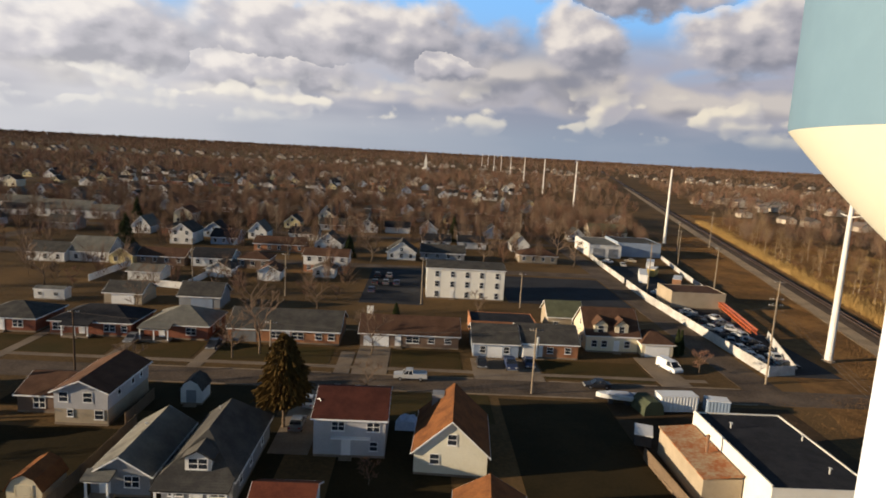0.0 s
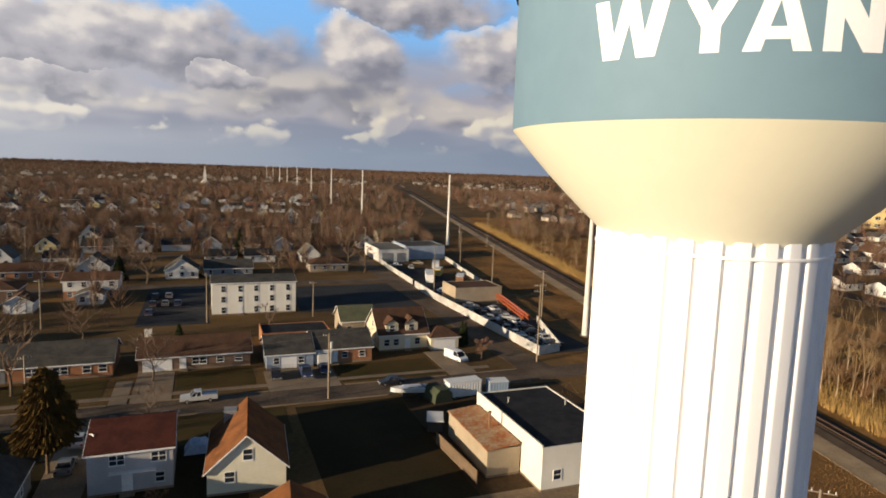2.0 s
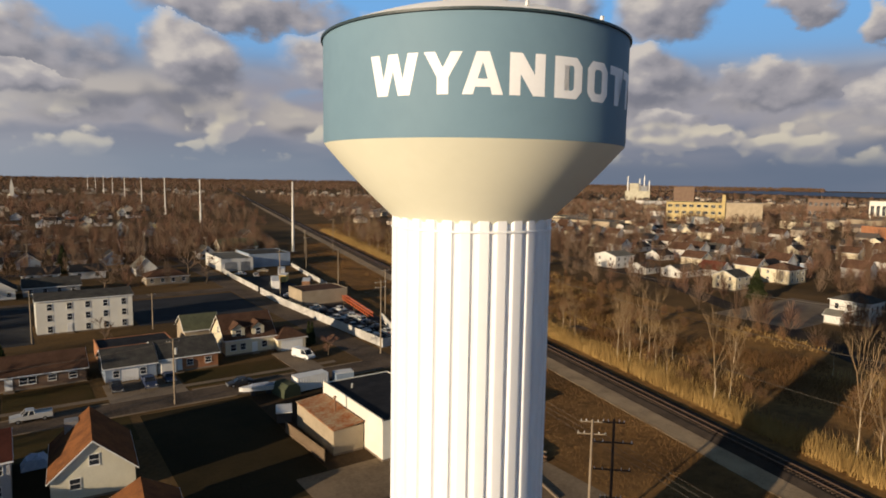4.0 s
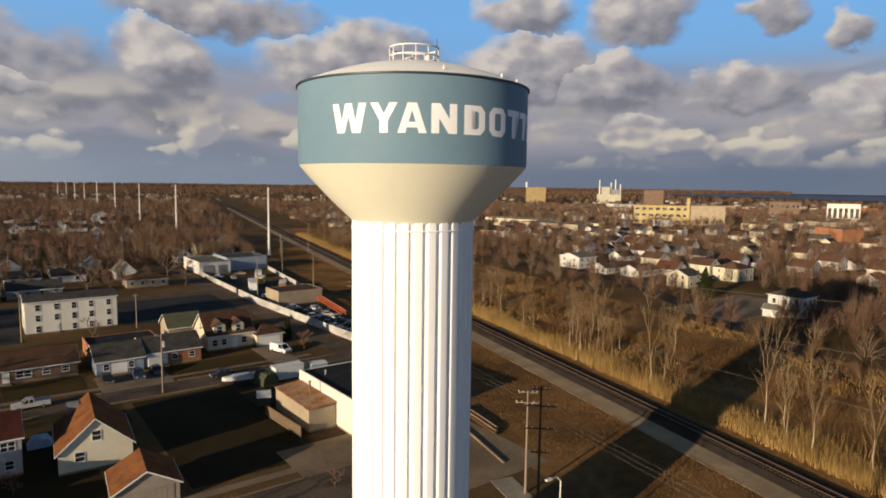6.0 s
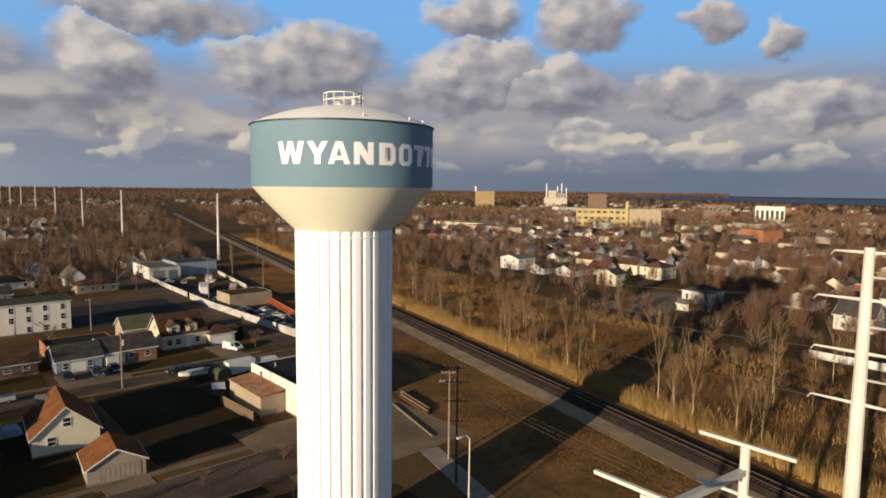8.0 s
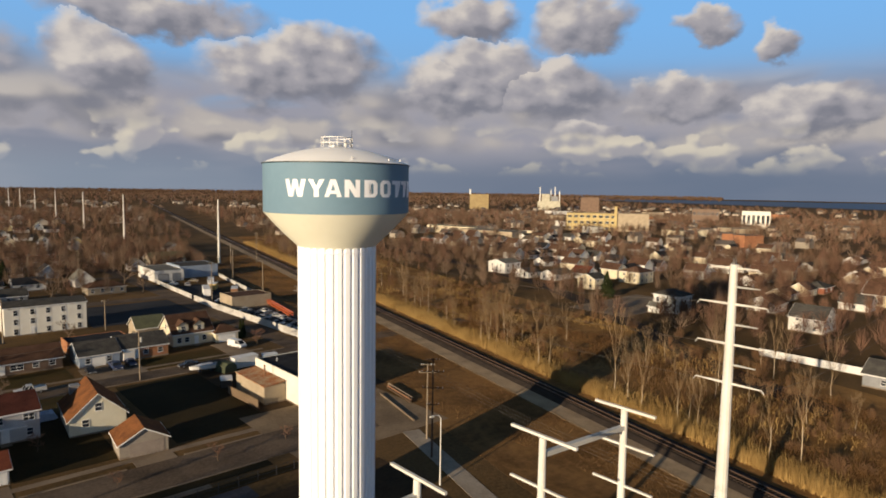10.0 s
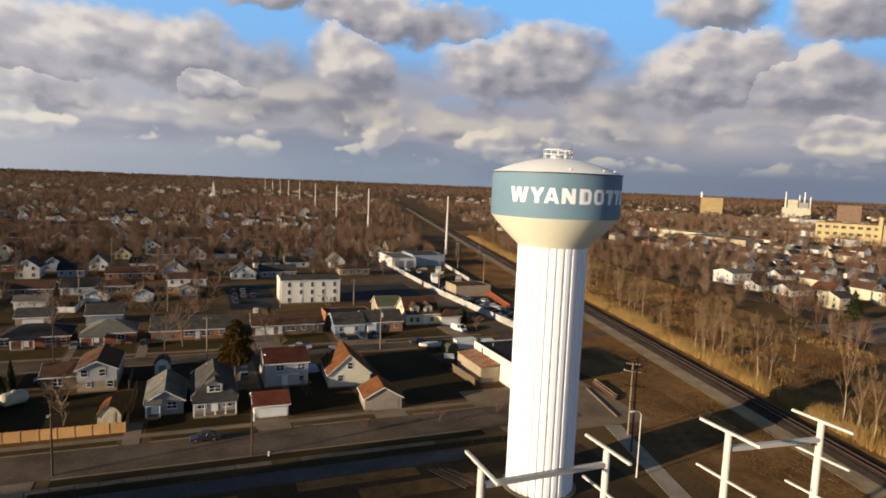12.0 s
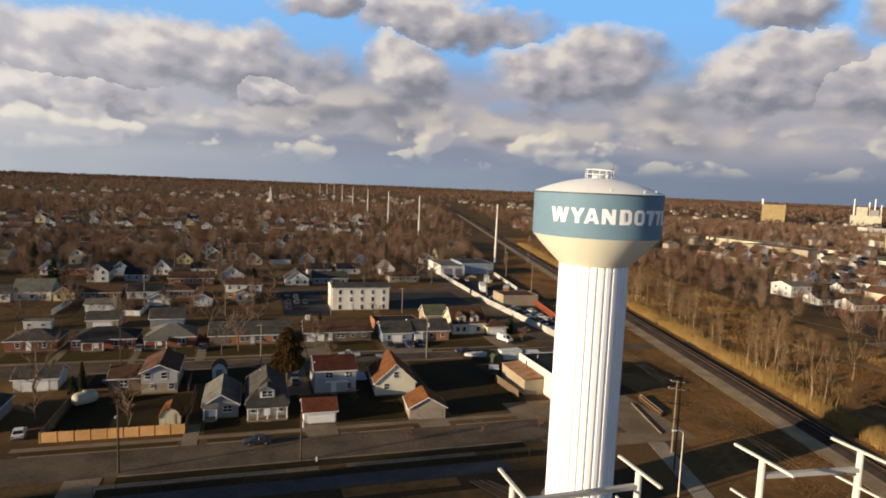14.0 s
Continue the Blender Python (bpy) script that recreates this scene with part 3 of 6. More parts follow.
slab("road", -420, 44, 41.0, 50.6, ASPHALT, "worn grey asphalt street with patches", 0.03)
slab("road", -420, 120, 95.0, 101.6, ASPHALT, "worn grey asphalt street between house rows", 0.03)
slab("road", -420, 57, 196.0, 203.0, ASPHALT, "grey asphalt street behind the apartment block", 0.03)
slab("road", 57.0, 64.0, 101.7, 300.0, ASPHALT, "grey asphalt street beside the fenced yard", 0.035)
for yy in (262, 345, 430, 520, 610, 700):
    slab("road", -520, 62, yy, yy + 7, ASPHALT, "far grey asphalt street between trees and houses", 0.03)
for xx in (-150, -300):
    slab("road", xx, xx + 7, 102, 700, ASPHALT, "cross street between far house rows", 0.026)
for x0, x1 in ((-60, -36.5), (-32, -15.6), (-9.2, 4.4), (12.8, 26)):
    kerb(x0, x1, 50.6, 50.85)
kerb(-44, 22, 40.75, 41.0)
for x0, x1 in ((-52, -38.2), (-36, -13.8), (-9, 10.2), (23.2, 42), (48, 56.5)):
    kerb(x0, x1, 101.6, 101.85)
for x0, x1 in ((-60, -15), (-11, 29), (36, 56)):
    kerb(x0, x1, 94.75, 95.0)
# pavements, drives and yards
slab("pavement", -62, 26, 53.0, 54.4, CONCRETE, "narrow concrete pavement before the houses", 0.05)
slab("pavement", -80, 52, 104.2, 105.5, CONCRETE, "narrow concrete pavement along the house row", 0.05)
for x0, x1, y0, y1 in ((-36.2, -33.6, 50.6, 60), (-15.4, -9.6, 50.6, 55.7), (5.8, 11.8, 50.6, 55.0), (-17.6, -12.6, 73, 95), (-38.2, -35.9, 101.6, 120), (-53.2, -51.6, 101.6, 120),
                       (-13.6, -11.0, 101.6, 113), (-10.6, -4.6, 101.6, 116.4), (10.4, 22.6, 101.6, 112.4), (42.8, 48.4, 101.6, 117), (-70.9, -69.0, 101.6, 122)):
    slab("driveway", x0, x1, y0, y1, CONCRETE, "pale concrete driveway with stains", 0.045)
slab("parking_lot", -14.4, 1.4, 151, 195.8, DARK_ASPHALT, "dark asphalt parking lot beside the apartment block", 0.04, "parking lot")
slab("parking_lot", 23.8, 56.4, 158, 193, DARK_ASPHALT, "dark empty asphalt lot beside the apartment block", 0.04, "parking lot")
slab("yard", 65.2, 80, 109.2, 222, DARK_ASPHALT, "dark oily yard inside the white fence", 0.04)
# grass with shade put into its colour, for the lot, near lawns and verges
LOT = mat("dark_damp_grass", (0.026, 0.02, 0.009), (0.042, 0.03, 0.013), rough=0.95, big=0.1, fine=2.0, bump=0.7, deep=0.06)
slab("lawn", 13.5, 30.5, 56, 93.5, LOT, "grass of an empty lot, darkened for house shade", 0.02)
slab("yard", 30.6, 60, 60.5, 93.5, DIRT, "dark muddy work yard round the flat building", 0.025)
slab("apron", 26, 56, 36, 60.4, mat("sandy_dirt", (0.25, 0.185, 0.12), (0.15, 0.11, 0.072), rough=0.95, big=0.15, fine=2.0), "sandy dirt apron beside the tower", 0.022)
for x0, x1, y0, y1 in ((-82, -54, 106, 115), (-51, -39, 106, 115), (-35.6, -15, 106, 115), (-4.2, 8.6, 106, 115.6), (23, 42, 103, 113), (-60, -37, 51, 52.8), (-32, -16.4, 51, 52.8),
                       (-9, 12, 84, 94.5)):
    slab("lawn", x0, x1, y0, y1, LAWN, "olive brown winter lawn", 0.024)
# lawns in the darker grass tone, in place of cast shade
for x0, x1, y0, y1 in ((-58, -36.6, 56.4, 78), (-58, -19, 84, 94.5), (-32.9, -15.4, 55.0, 84), (-9, 5, 56, 84)):
    slab("lawn", x0, x1, y0, y1, LOT, "lawn between the houses, darkened for shade", 0.026)
# south of the street: verges, a walk, a sunken wet lane behind a wire fence, and the switchyard ground
slab("verge", -44, 22, 38.6, 40.7, LOT, "dark grass verge with a low edge", 0.05)
for x0, x1 in ((-46, -14.5), (-10, 12)):
    slab("pavement", x0, x1, 37.2, 38.4, CONCRETE, "narrow concrete walk on the far verge", 0.06)
slab("verge", -60, 30, 34.8, 37.0, LOT, "dark grass bank above the wet lane", 0.045)
slab("lane", -60, 16, 30.6, 34.6, mat("wet_lane", (0.05, 0.046, 0.055), (0.022, 0.02, 0.023), rough=0.65, big=0.15, fine=1.5), "narrow wet lane with puddles", 0.03)
slab("driveway", -51.0, -46.0, 20, 40.9, CONCRETE, "pale concrete drive crossing the verge", 0.065)
slab("yard", -44, 36, -30, 30.4, DIRT, "brown gravelly ground of the switchyard", 0.02)
for x0, x1, y0, y1 in ((-12, 6, 27.6, 30.3), (-4, 14, 22.0, 26.0), (-40, -20, 24, 29)):
    slab("lawn", x0, x1, y0, y1, FIELD, "patch of dry tan grass in the switchyard", 0.03)
# the railway: its own frame, running along local y
RAIL = pose(76.7, 0, 0, 0, 0, -13.77)
bed = thing("railway", "single railway track on dark ballast through dry brush", "railway", RAIL, kind="structure")
part("ballast", Geo().prism([(-5.1, 0), (1.3, 0), (-0.2, 0.45), (-3.8, 0.45)], -260, 2600), BALLAST, bed)
for s in (-2.72, -1.28):
    part("rail", Geo().prism([(s - 0.07, 0.6), (s + 0.07, 0.6), (s + 0.02, 0.64), (s + 0.04, 0.76), (s - 0.04, 0.76), (s - 0.02, 0.64)], -260, 2600), mat("rusty_rail", (0.20, 0.13, 0.09), rough=0.45, metal=0.6), bed)
part("field", Geo().box(-32, -9.7, -90, 340, -0.1, 0.016), FIELD, bed, "flat field of dry tan winter grass")
part("brush_ground", Geo().box(1.4, 60, -110, 480, -0.1, 0.008), mat("brush_floor", (0.30, 0.165, 0.058), (0.15, 0.08, 0.03), rough=0.95, big=0.07, fine=0.8, bump=0.8, deep=0.2), bed, "brown floor of dead grass and brush")
part("gravel_track", Geo().box(-9.5, -5.2, -200, 900, -0.1, 0.05), GRAVEL, bed, "pale gravel service track beside the rails")
SLEEPER = mat("sleeper_wood", (0.075, 0.055, 0.042), (0.05, 0.038, 0.03), rough=0.9, vary=0.4)
tie = Geo().box(-3.3, -0.7, -0.12, 0.12, 0.42, 0.6).mesh("sleeper", SLEEPER)
for i in range(230):
    part("sleeper", tie, None, bed, at=pose(random.uniform(-0.05, 0.05), -28 + i * 0.62, 0, 0, 0, random.uniform(-1, 1)))
rest = Geo()
for i in range(420):
    for y in (-28.6 - i * 0.62, 114.6 + i * 0.62):
        rest.box(-3.3, -0.7, y - 0.12, y + 0.12, 0.42, 0.6)
tagged(part("more_sleepers", rest, SLEEPER, bed), kind="stuff")
# the old siding beyond the brush, and the river
lane = [(116, -10), (131, 22), (148, 45), (175, 87), (202, 132), (222, 195), (240, 262), (264, 360), (300, 520)]
g = Geo()
for (xa, ya), (xb, yb) in zip(lane, lane[1:]):
    g.add([(xa - 4, ya + 1, 0.012), (xa + 4, ya - 1, 0.012), (xb + 4, yb - 1, 0.012), (xb - 4, yb + 1, 0.012)], [(0, 1, 2, 3)])
setting("old_siding", g, BALLAST, "dark overgrown railway siding", "siding")
slab("parking_lot", 166, 212, 68, 92, CONCRETE, "pale empty parking lot beside a white house", 0.03, "parking lot")
g = Geo().add([(1900, -2600, 0.4), (4600, -1800, 0.4), (3300, 2900, 0.4), (2500, 1500, 0.4), (2150, 300, 0.4)], [(0, 1, 2, 3, 4)])
setting("river", g, WATER, "wide grey-blue river beyond the town", "water")

# ---- the water tower ----
def water_tower(x, y):
    ob = thing("water_tower", "tall white fluted water tower with teal lettered tank", "water tower", pose(x, y, 0))
    n = 30 * 14

    def radius(a):
        s = ((math.degrees(a) - 7.0) / 12.0) % 1.0
        return 4.85 - 0.17 * min(1.0, max(0.0, (abs(s - 0.5) - 0.28) / 0.10))

    g = Geo()
    rows = [(1.0, 0), (1.0, 35.5)]
    ring = [2 * math.pi * i / n for i in range(n)]
    for k, z in rows:
        g.v += [(k * radius(a) * math.cos(a), k * radius(a) * math.sin(a), z) for a in ring]
    for j in range(len(rows) - 1):
        g.f += [(j * n + i, j * n + (i + 1) % n, (j + 1) * n + (i + 1) % n, (j + 1) * n + i) for i in range(n)]
    part("column", g, COLUMN_WHITE, ob, "white fluted steel column")
    part("column_ring", Geo().lathe([(4.86, 34.64), (4.90, 34.66), (4.90, 34.75), (4.86, 34.77)], 96), COLUMN_WHITE, ob)
    part("column_base", Geo().lathe([(5.4, 0), (5.4, 0.2), (5.2, 0.22)], 48, True), CONCRETE, ob)
    cone = [(4.55, 34.95), (4.72, 35.2)]
    for i in range(1, 11):
        f = i / 10
        cone.append((4.72 + (8.86 - 4.72) * f + 0.14 * math.sin(math.pi * f), 35.2 + (39.48 - 35.2) * f))
    part("bowl", Geo().lathe(cone, 128), TANK_WHITE, ob, "ivory conical bowl", smooth=True)
    part("drum", Geo().lathe([(8.86, 39.48), (8.90, 39.70), (8.90, 45.25)], 128), TANK_TEAL, ob, "teal painted tank drum", smooth=True)
    part("rim", Geo().lathe([(8.9, 45.25), (9.02, 45.25), (9.02, 45.37), (8.9, 45.37)], 128), RIM_DARK, ob, "dark drip rim")
    dome = [(8.98 * (1 - f) + 0.02 * f, 45.37 + 2.1 * (1 - (1 - f) ** 1.9)) for f in [i / 12 for i in range(13)]]
    part("dome", Geo().lathe(dome, 96), TANK_LID, ob, "white domed lid", smooth=True)
    # railing and hatch on the lid
    r, posts = 1.9, 12
    for i in range(posts):
        a = 2 * math.pi * i / posts
        part("railing_post", Geo().tube((r * math.cos(a), r * math.sin(a), 47.25), (r * math.cos(a), r * math.sin(a), 48.62), 0.045, 0.045, 6), WHITE_METAL, ob)
    for z in (47.95, 48.6):
        part("railing_rail", Geo().lathe([(r - 0.05, z - 0.05), (r + 0.05, z - 0.05), (r + 0.05, z + 0.05), (r - 0.05, z + 0.05), (r - 0.05, z - 0.05)], 40), WHITE_METAL, ob)
    part("hatch", Geo().box(-0.7, 0.5, -0.5, 0.6, 47.4, 47.85).tube((0.9, -0.6, 47.3), (0.9, -0.6, 48.2), 0.28, 0.2, 10), WHITE_METAL, ob)
    part("antenna", Geo().tube((1.9, -0.4, 47.2), (1.9, -0.4, 49.6), 0.05, 0.02, 6), DARK_STEEL, ob)
    for a in (250, 285, 305):
        part("lid_light", Geo().box(-0.07, 0.07, -0.07, 0.07, 0, 0.25), WHITE_METAL, ob, at=pose(8.2 * math.cos(radians(a)), 8.2 * math.sin(radians(a)), 45.7))
    # the painted name, bent round the drum
    bowl_half = [(0.5, 0.0), (0.78, 0.0), (1.0, 0.2), (1.0, 0.8), (0.78, 1.0), (0.5, 1.0), (0.5, 0.8), (0.62, 0.8), (0.68, 0.74), (0.68, 0.26), (0.62, 0.2), (0.5, 0.2)]
    leg = [(0.0, 0.0), (0.27, 0.0), (0.32, 0.18), (0.5, 0.18), (0.5, 0.37), (0.38, 0.37), (0.5, 0.76), (0.5, 1.0), (0.34, 1.0)]

    def mirrored(shape):
        return [(1.0 - u, v) for u, v in shape[::-1]]

    shapes = {
        "W": [[(0.0, 1.0), (0.2, 1.0), (0.3, 0.4), (0.4, 1.0), (0.6, 1.0), (0.7, 0.4), (0.8, 1.0), (1.0, 1.0), (0.84, 0.0), (0.61, 0.0), (0.5, 0.58), (0.39, 0.0), (0.16, 0.0)]],
        "Y": [[(0.0, 1.0), (0.3, 1.0), (0.5, 0.63), (0.7, 1.0), (1.0, 1.0), (0.65, 0.4), (0.65, 0.0), (0.35, 0.0), (0.35, 0.4)]],
        "A": [leg, mirrored(leg)],
        "N": [[(0.0, 0.0), (0.3, 0.0), (0.3, 0.5), (0.66, 0.0), (1.0, 0.0), (1.0, 1.0), (0.7, 1.0), (0.7, 0.5), (0.34, 1.0), (0.0, 1.0)]],
        "D": [bowl_half, [(0.0, 0.0), (0.5, 0.0), (0.5, 0.2), (0.33, 0.2), (0.33, 0.8), (0.5, 0.8), (0.5, 1.0), (0.0, 1.0)]],
        "O": [bowl_half, mirrored(bowl_half)],
        "T": [[(0.0, 1.0), (0.0, 0.77), (0.34, 0.77), (0.34, 0.0), (0.66, 0.0), (0.66, 0.77), (1.0, 0.77), (1.0, 1.0)]],
        "E": [[(0.0, 0.0), (1.0, 0.0), (1.0, 0.2), (0.36, 0.2), (0.36, 0.4), (0.85, 0.4), (0.85, 0.6), (0.36, 0.6), (0.36, 0.8), (1.0, 0.8), (1.0, 1.0), (0.0, 1.0)]],
    }
    places = [("W", 198.3, 215.5), ("Y", 217.3, 229.2), ("A", 229.1, 241.4), ("N", 243.3, 254.6), ("D", 257.9, 268.6), ("O", 271.0, 281.6), ("T", 283.2, 294.0), ("T", 295.2, 306.0), ("E", 308.0, 317.5)]
    for ch, a0, a1 in places:
        bm = bmesh.new()
        for shape in shapes[ch]:
            bm.faces.new([bm.verts.new((u, v, 0.0)) for u, v in shape])
        bmesh.ops.triangulate(bm, faces=bm.faces[:])
        for cut in range(1, 12):
            bmesh.ops.bisect_plane(bm, geom=bm.verts[:] + bm.edges[:] + bm.faces[:], plane_co=(cut / 12, 0, 0), plane_no=(1, 0, 0))
        for v in bm.verts:
            turn = radians(a0 + (a1 - a0) * v.co.x)
            v.co = (8.912 * math.cos(turn), 8.912 * math.sin(turn), 41.45 + 1.94 * v.co.y)
        bmesh.ops.recalc_face_normals(bm, faces=bm.faces[:])
        me = bpy.data.meshes.new("letter")
        bm.to_mesh(me)
        bm.free()
        me.materials.append(LETTER)
        part("letter", me, None, ob)
    return ob


water_tower(21.56, 19.62)

# ---- houses and garages nearest the tower ----
a = House("house", "small grey cottage with pale shingled roof", "house", -33.4, -27.2, 62.4, 75.0, 2.7, "grey", "pale", "gable", "y", 1.9)
a.windows(("s", 1.2, 1.5, 1.2, 1.2), ("w", 1.2, 0.9, 1.2, -3, 1, 4), ("e", 1.2, 0.9, 1.2, -3, 1, 4)).door("s", -1.6)
a.porch(-3.1, -0.6, 1.4, 2.5, "pale", 2).vent(-0.8, 2, 4.1)
b = House("house", "grey one-and-a-half storey house with front dormer and white porch", "house", -25.6, -18.2, 61.2, 77.0, 3.0, "grey", "grey", "hip", "y", 3.9)
b.windows(("w", 1.2, 0.9, 1.2, -5, -1, 4), ("e", 1.2, 0.9, 1.2, -5, -1, 4), ("s", 1.1, 1.5, 1.3, -2.2, 2.2)).door("s", 0)
b.porch(-3.7, 3.7, 2.0, 2.75, "grey", 5).vent(-1.2, 3.5, 5.7)
dm = part("dormer", Geo().prism([(-1.35, 3.2), (1.35, 3.2), (1.35, 5.25), (0, 6.0), (-1.35, 5.25)], -7.55, -2.6), SIDING["white"], b.ob)
part("dormer_roof", Geo().prism([(-1.7, 5.08), (0, 6.02), (1.7, 5.08), (1.7, 5.24), (0, 6.2), (-1.7, 5.24)], -7.9, -1.8), ROOF["grey"], b.ob)
f, p = window_meshes(1.9, 1.1)
w = part("dormer_window", f, None, b.ob, at=pose(0, -7.55, 4.0))
part("pane", p, None, w)
c = House("garage", "white garage with rusty red shingled roof", "garage", -15.4, -9.4, 56.4, 62.6, 2.35, "white", "red", "gable", "x", 1.5, 0.35)
c.garage_door("s", 0.3, 4.7, 1.95)
d = House("house", "plain two-storey pale grey house with dark red roof", "house", -11.9, -3.1, 72.8, 83.6, 5.0, "silver", "dark_red", "gable", "x", 1.9, 0.3)
d.windows(("s", 3.5, 1.5, 1.1, -1.4, 2.9), ("s", 1.0, 0.9, 1.1, 3.0), ("w", 3.5, 0.9, 1.2, -2, 2), ("e", 3.9, 0.9, 1.2, -2, 2), ("n", 3.9, 0.9, 1.2, -3, 0, 3)).door("s", -0.4)
part("awning", Geo().box(-2.2, 2.6, -6.2, -5.42, 2.65, 2.75), WHITE_TRIM, d.ob)
part("satellite_dish", Geo().lathe([(0.03, 0.0), (0.25, 0.05), (0.42, 0.16), (0.40, 0.17), (0.23, 0.07), (0.02, 0.02)], 16), WHITE_METAL, d.ob, at=pose(-4.3, -2.6, 5.9, 55, 0, -30))
part("dish_arm", Geo().tube((-4.3, -2.6, 5.2), (-4.3, -2.6, 5.95), 0.03, 0.03, 6), STEEL, d.ob)
e = House("house", "cream gabled house with orange-brown roof", "house", 0.9, 9.6, 69.0, 80.8, 3.0, "ivory", "orange", "gable", "y", 3.9, 0.35, turn=-4.0)
e.windows(("s", 4.0, 1.0, 1.25, 0.1), ("s", 1.5, 1.05, 1.2, -1.9), ("e", 1.3, 0.9, 1.2, -3, 2), ("w", 1.3, 0.9, 1.2, -3, 2))
part("back_dormer", Geo().box(-2.9, -1.3, 4.0, 5.6, 3.4, 6.1), SIDING["grey"], e.ob)
g2 = House("garage", "taupe garage with orange-brown roof and wide door", "garage", 4.8, 11.9, 54.6, 61.4, 2.4, "taupe", "orange", "gable", "y", 2.0, 0.35, turn=-5.0)
g2.garage_door("s", 0.4, 4.8, 2.1, mat("garage_door_taupe", (0.30, 0.25, 0.21), rough=0.6))
h = House("house", "two-storey house, white siding over tan brick, brown roof", "house", -46.5, -39.6, 78.8, 91.0, 4.6, "silver", "brown", "gable", "y", 1.5, 0.4, upper="tan")
h.windows(("s", 3.2, 1.1, 1.25, -2.2, 0.9), ("s", 0.9, 1.1, 1.2, 2.3), ("s", 1.2, 0.7, 0.9, -1.4), ("e", 3.2, 0.8, 1.3, -3.0, 1.0, 3.6), ("w", 3.2, 0.8, 1.3, 2))
h2 = House("house_wing", "low brown side wing with blue-framed window", "house", -53.2, -46.6, 82.0, 91.0, 2.6, "brown", "brown", "gable", "x", 1.6, 0.35)
h2.windows(("s", 0.8, 1.5, 1.4, -0.4))
House("shed", "small cream garden barn with orange gambrel roof", "shed", -40.7, -37.1, 60.2, 64.6, 1.75, "cream", "orange", "gambrel", "y", 1.7).door("s", 0, 1.6, 1.9, SIDING["cream"])
House("shed", "pale grey gambrel garden shed", "shed", -33.2, -30.2, 86.6, 90.2, 2.3, "white", "grey", "gambrel", "y", 1.4).door("s", 0, 1.2, 1.8, SIDING["grey"])
House("garage", "white garage among bare trees", "garage", -71, -63, 84, 91, 2.8, "white", "grey", "gable", "x", 1.6).garage_door("s", 0, 4.5)
House("garage", "low grey garage with flat dark roof", "garage", -79, -68, 62, 74, 2.7, "grey", "grey", "gable", "y", 1.3).garage_door("s", 0, 4.5)

# ---- the row across the street ----
i = House("house", "red brick ranch house with grey hip roof", "house", -83.0, -71.5, 116.5, 126.5, 2.7, "brick", "grey", "hip", "x", 2.1)
i.windows(("s", 1.0, 1.8, 1.3, 2.5), ("s", 1.0, 1.0, 1.2, -3)).door("s", -0.5)
i = House("house", "red brick house with dark hip roof and white porch posts", "house", -68.5, -53.6, 116.0, 126.0, 2.7, "brick", "dark", "hip", "x", 2.3)
i.windows(("s", 1.0, 2.0, 1.3, 3.5, -6), ("s", 1.0, 1.0, 1.2, 6.2)).door("s", -1.6).porch(-4.6, 0.4, 1.8, 2.4, "dark", 3)
i = House("house", "red brick house with pale hip roof and corner porch", "house", -51.2, -39.2, 116.0, 126.5, 2.8, "brick", "pale", "hip", "x", 2.6)
i.windows(("s", 1.0, 1.8, 1.3, 2.8), ("e", 1.0, 1.0, 1.2, -2, 2)).door("s", -2.6).porch(-6.0, -0.6, 2.2, 2.5, "pale", 3)
i = House("house", "long orange brick ranch house with weathered grey roof", "house", -35.6, -14.6, 116.5, 127.5, 2.7, "orange", "grey", "gable", "x", 2.6)
i.windows(("s", 1.0, 2.2, 1.2, 2.6, -1.5), ("s", 1.0, 1.2, 1.2, 6.6, 9)).door("s", 0.6).garage_door("s", -7.6, 4.4, 2.0, mat("garage_door_grey", (0.2, 0.2, 0.2)))
i = House("house", "long ranch house with dark rust-brown roof, white garage door", "house", -10.6, 8.4, 117.0, 127.0, 2.7, "brown", "brown", "gable", "x", 2.3)
i.windows(("s", 1.0, 2.4, 1.2, 0.6), ("s", 1.1, 1.2, 1.0, 4.2, 7.4)).door("s", -2.2).garage_door("s", -6.4, 4.6, 2.0).chimney(-8.2, 1.0, 3.0, 6.2, 1.2, "stucco")
i = House("house", "blue-grey sided half of a duplex with white trim", "house", 11.0, 19.5, 113.0, 123.0, 2.9, "blue", "grey", "gable", "x", 2.3)
i.windows(("s", 1.0, 1.0, 1.2, -2.5, 2.0), ("w", 1.0, 1.0, 1.2, 0)).garage_door("s", -0.2, 2.6, 2.1)
i = House("house", "brick half of a duplex with bay window", "house", 19.6, 31.0, 114.0, 123.5, 3.0, "orange", "grey", "gable", "x", 2.4)
i.windows(("s", 0.9, 1.6, 1.4, -3.6), ("s", 1.1, 1.1, 1.1, 0.4, 3.8)).door("s", -1.6)
part("bay", Geo().hexa([(-5.6, -4.7, 0.3), (-4.9, -5.7, 0.3), (-2.4, -5.7, 0.3), (-1.7, -4.7, 0.3)], [(-5.6, -4.7, 2.7), (-4.9, -5.7, 2.7), (-2.4, -5.7, 2.7), (-1.7, -4.7, 2.7)]), SIDING["white"], i.ob)
i = House("house", "tall cream house with brown roof and two front dormers", "house", 34.0, 44.5, 119.5, 130.0, 3.6, "cream", "brown", "gable", "x", 4.2)
i.windows(("w", 1.2, 0.9, 1.2, -2, 2), ("w", 4.2, 0.9, 1.2, 0), ("s", 1.1, 1.1, 1.3, -3.6, -1.6, 3.0)).door("s", 0.9)
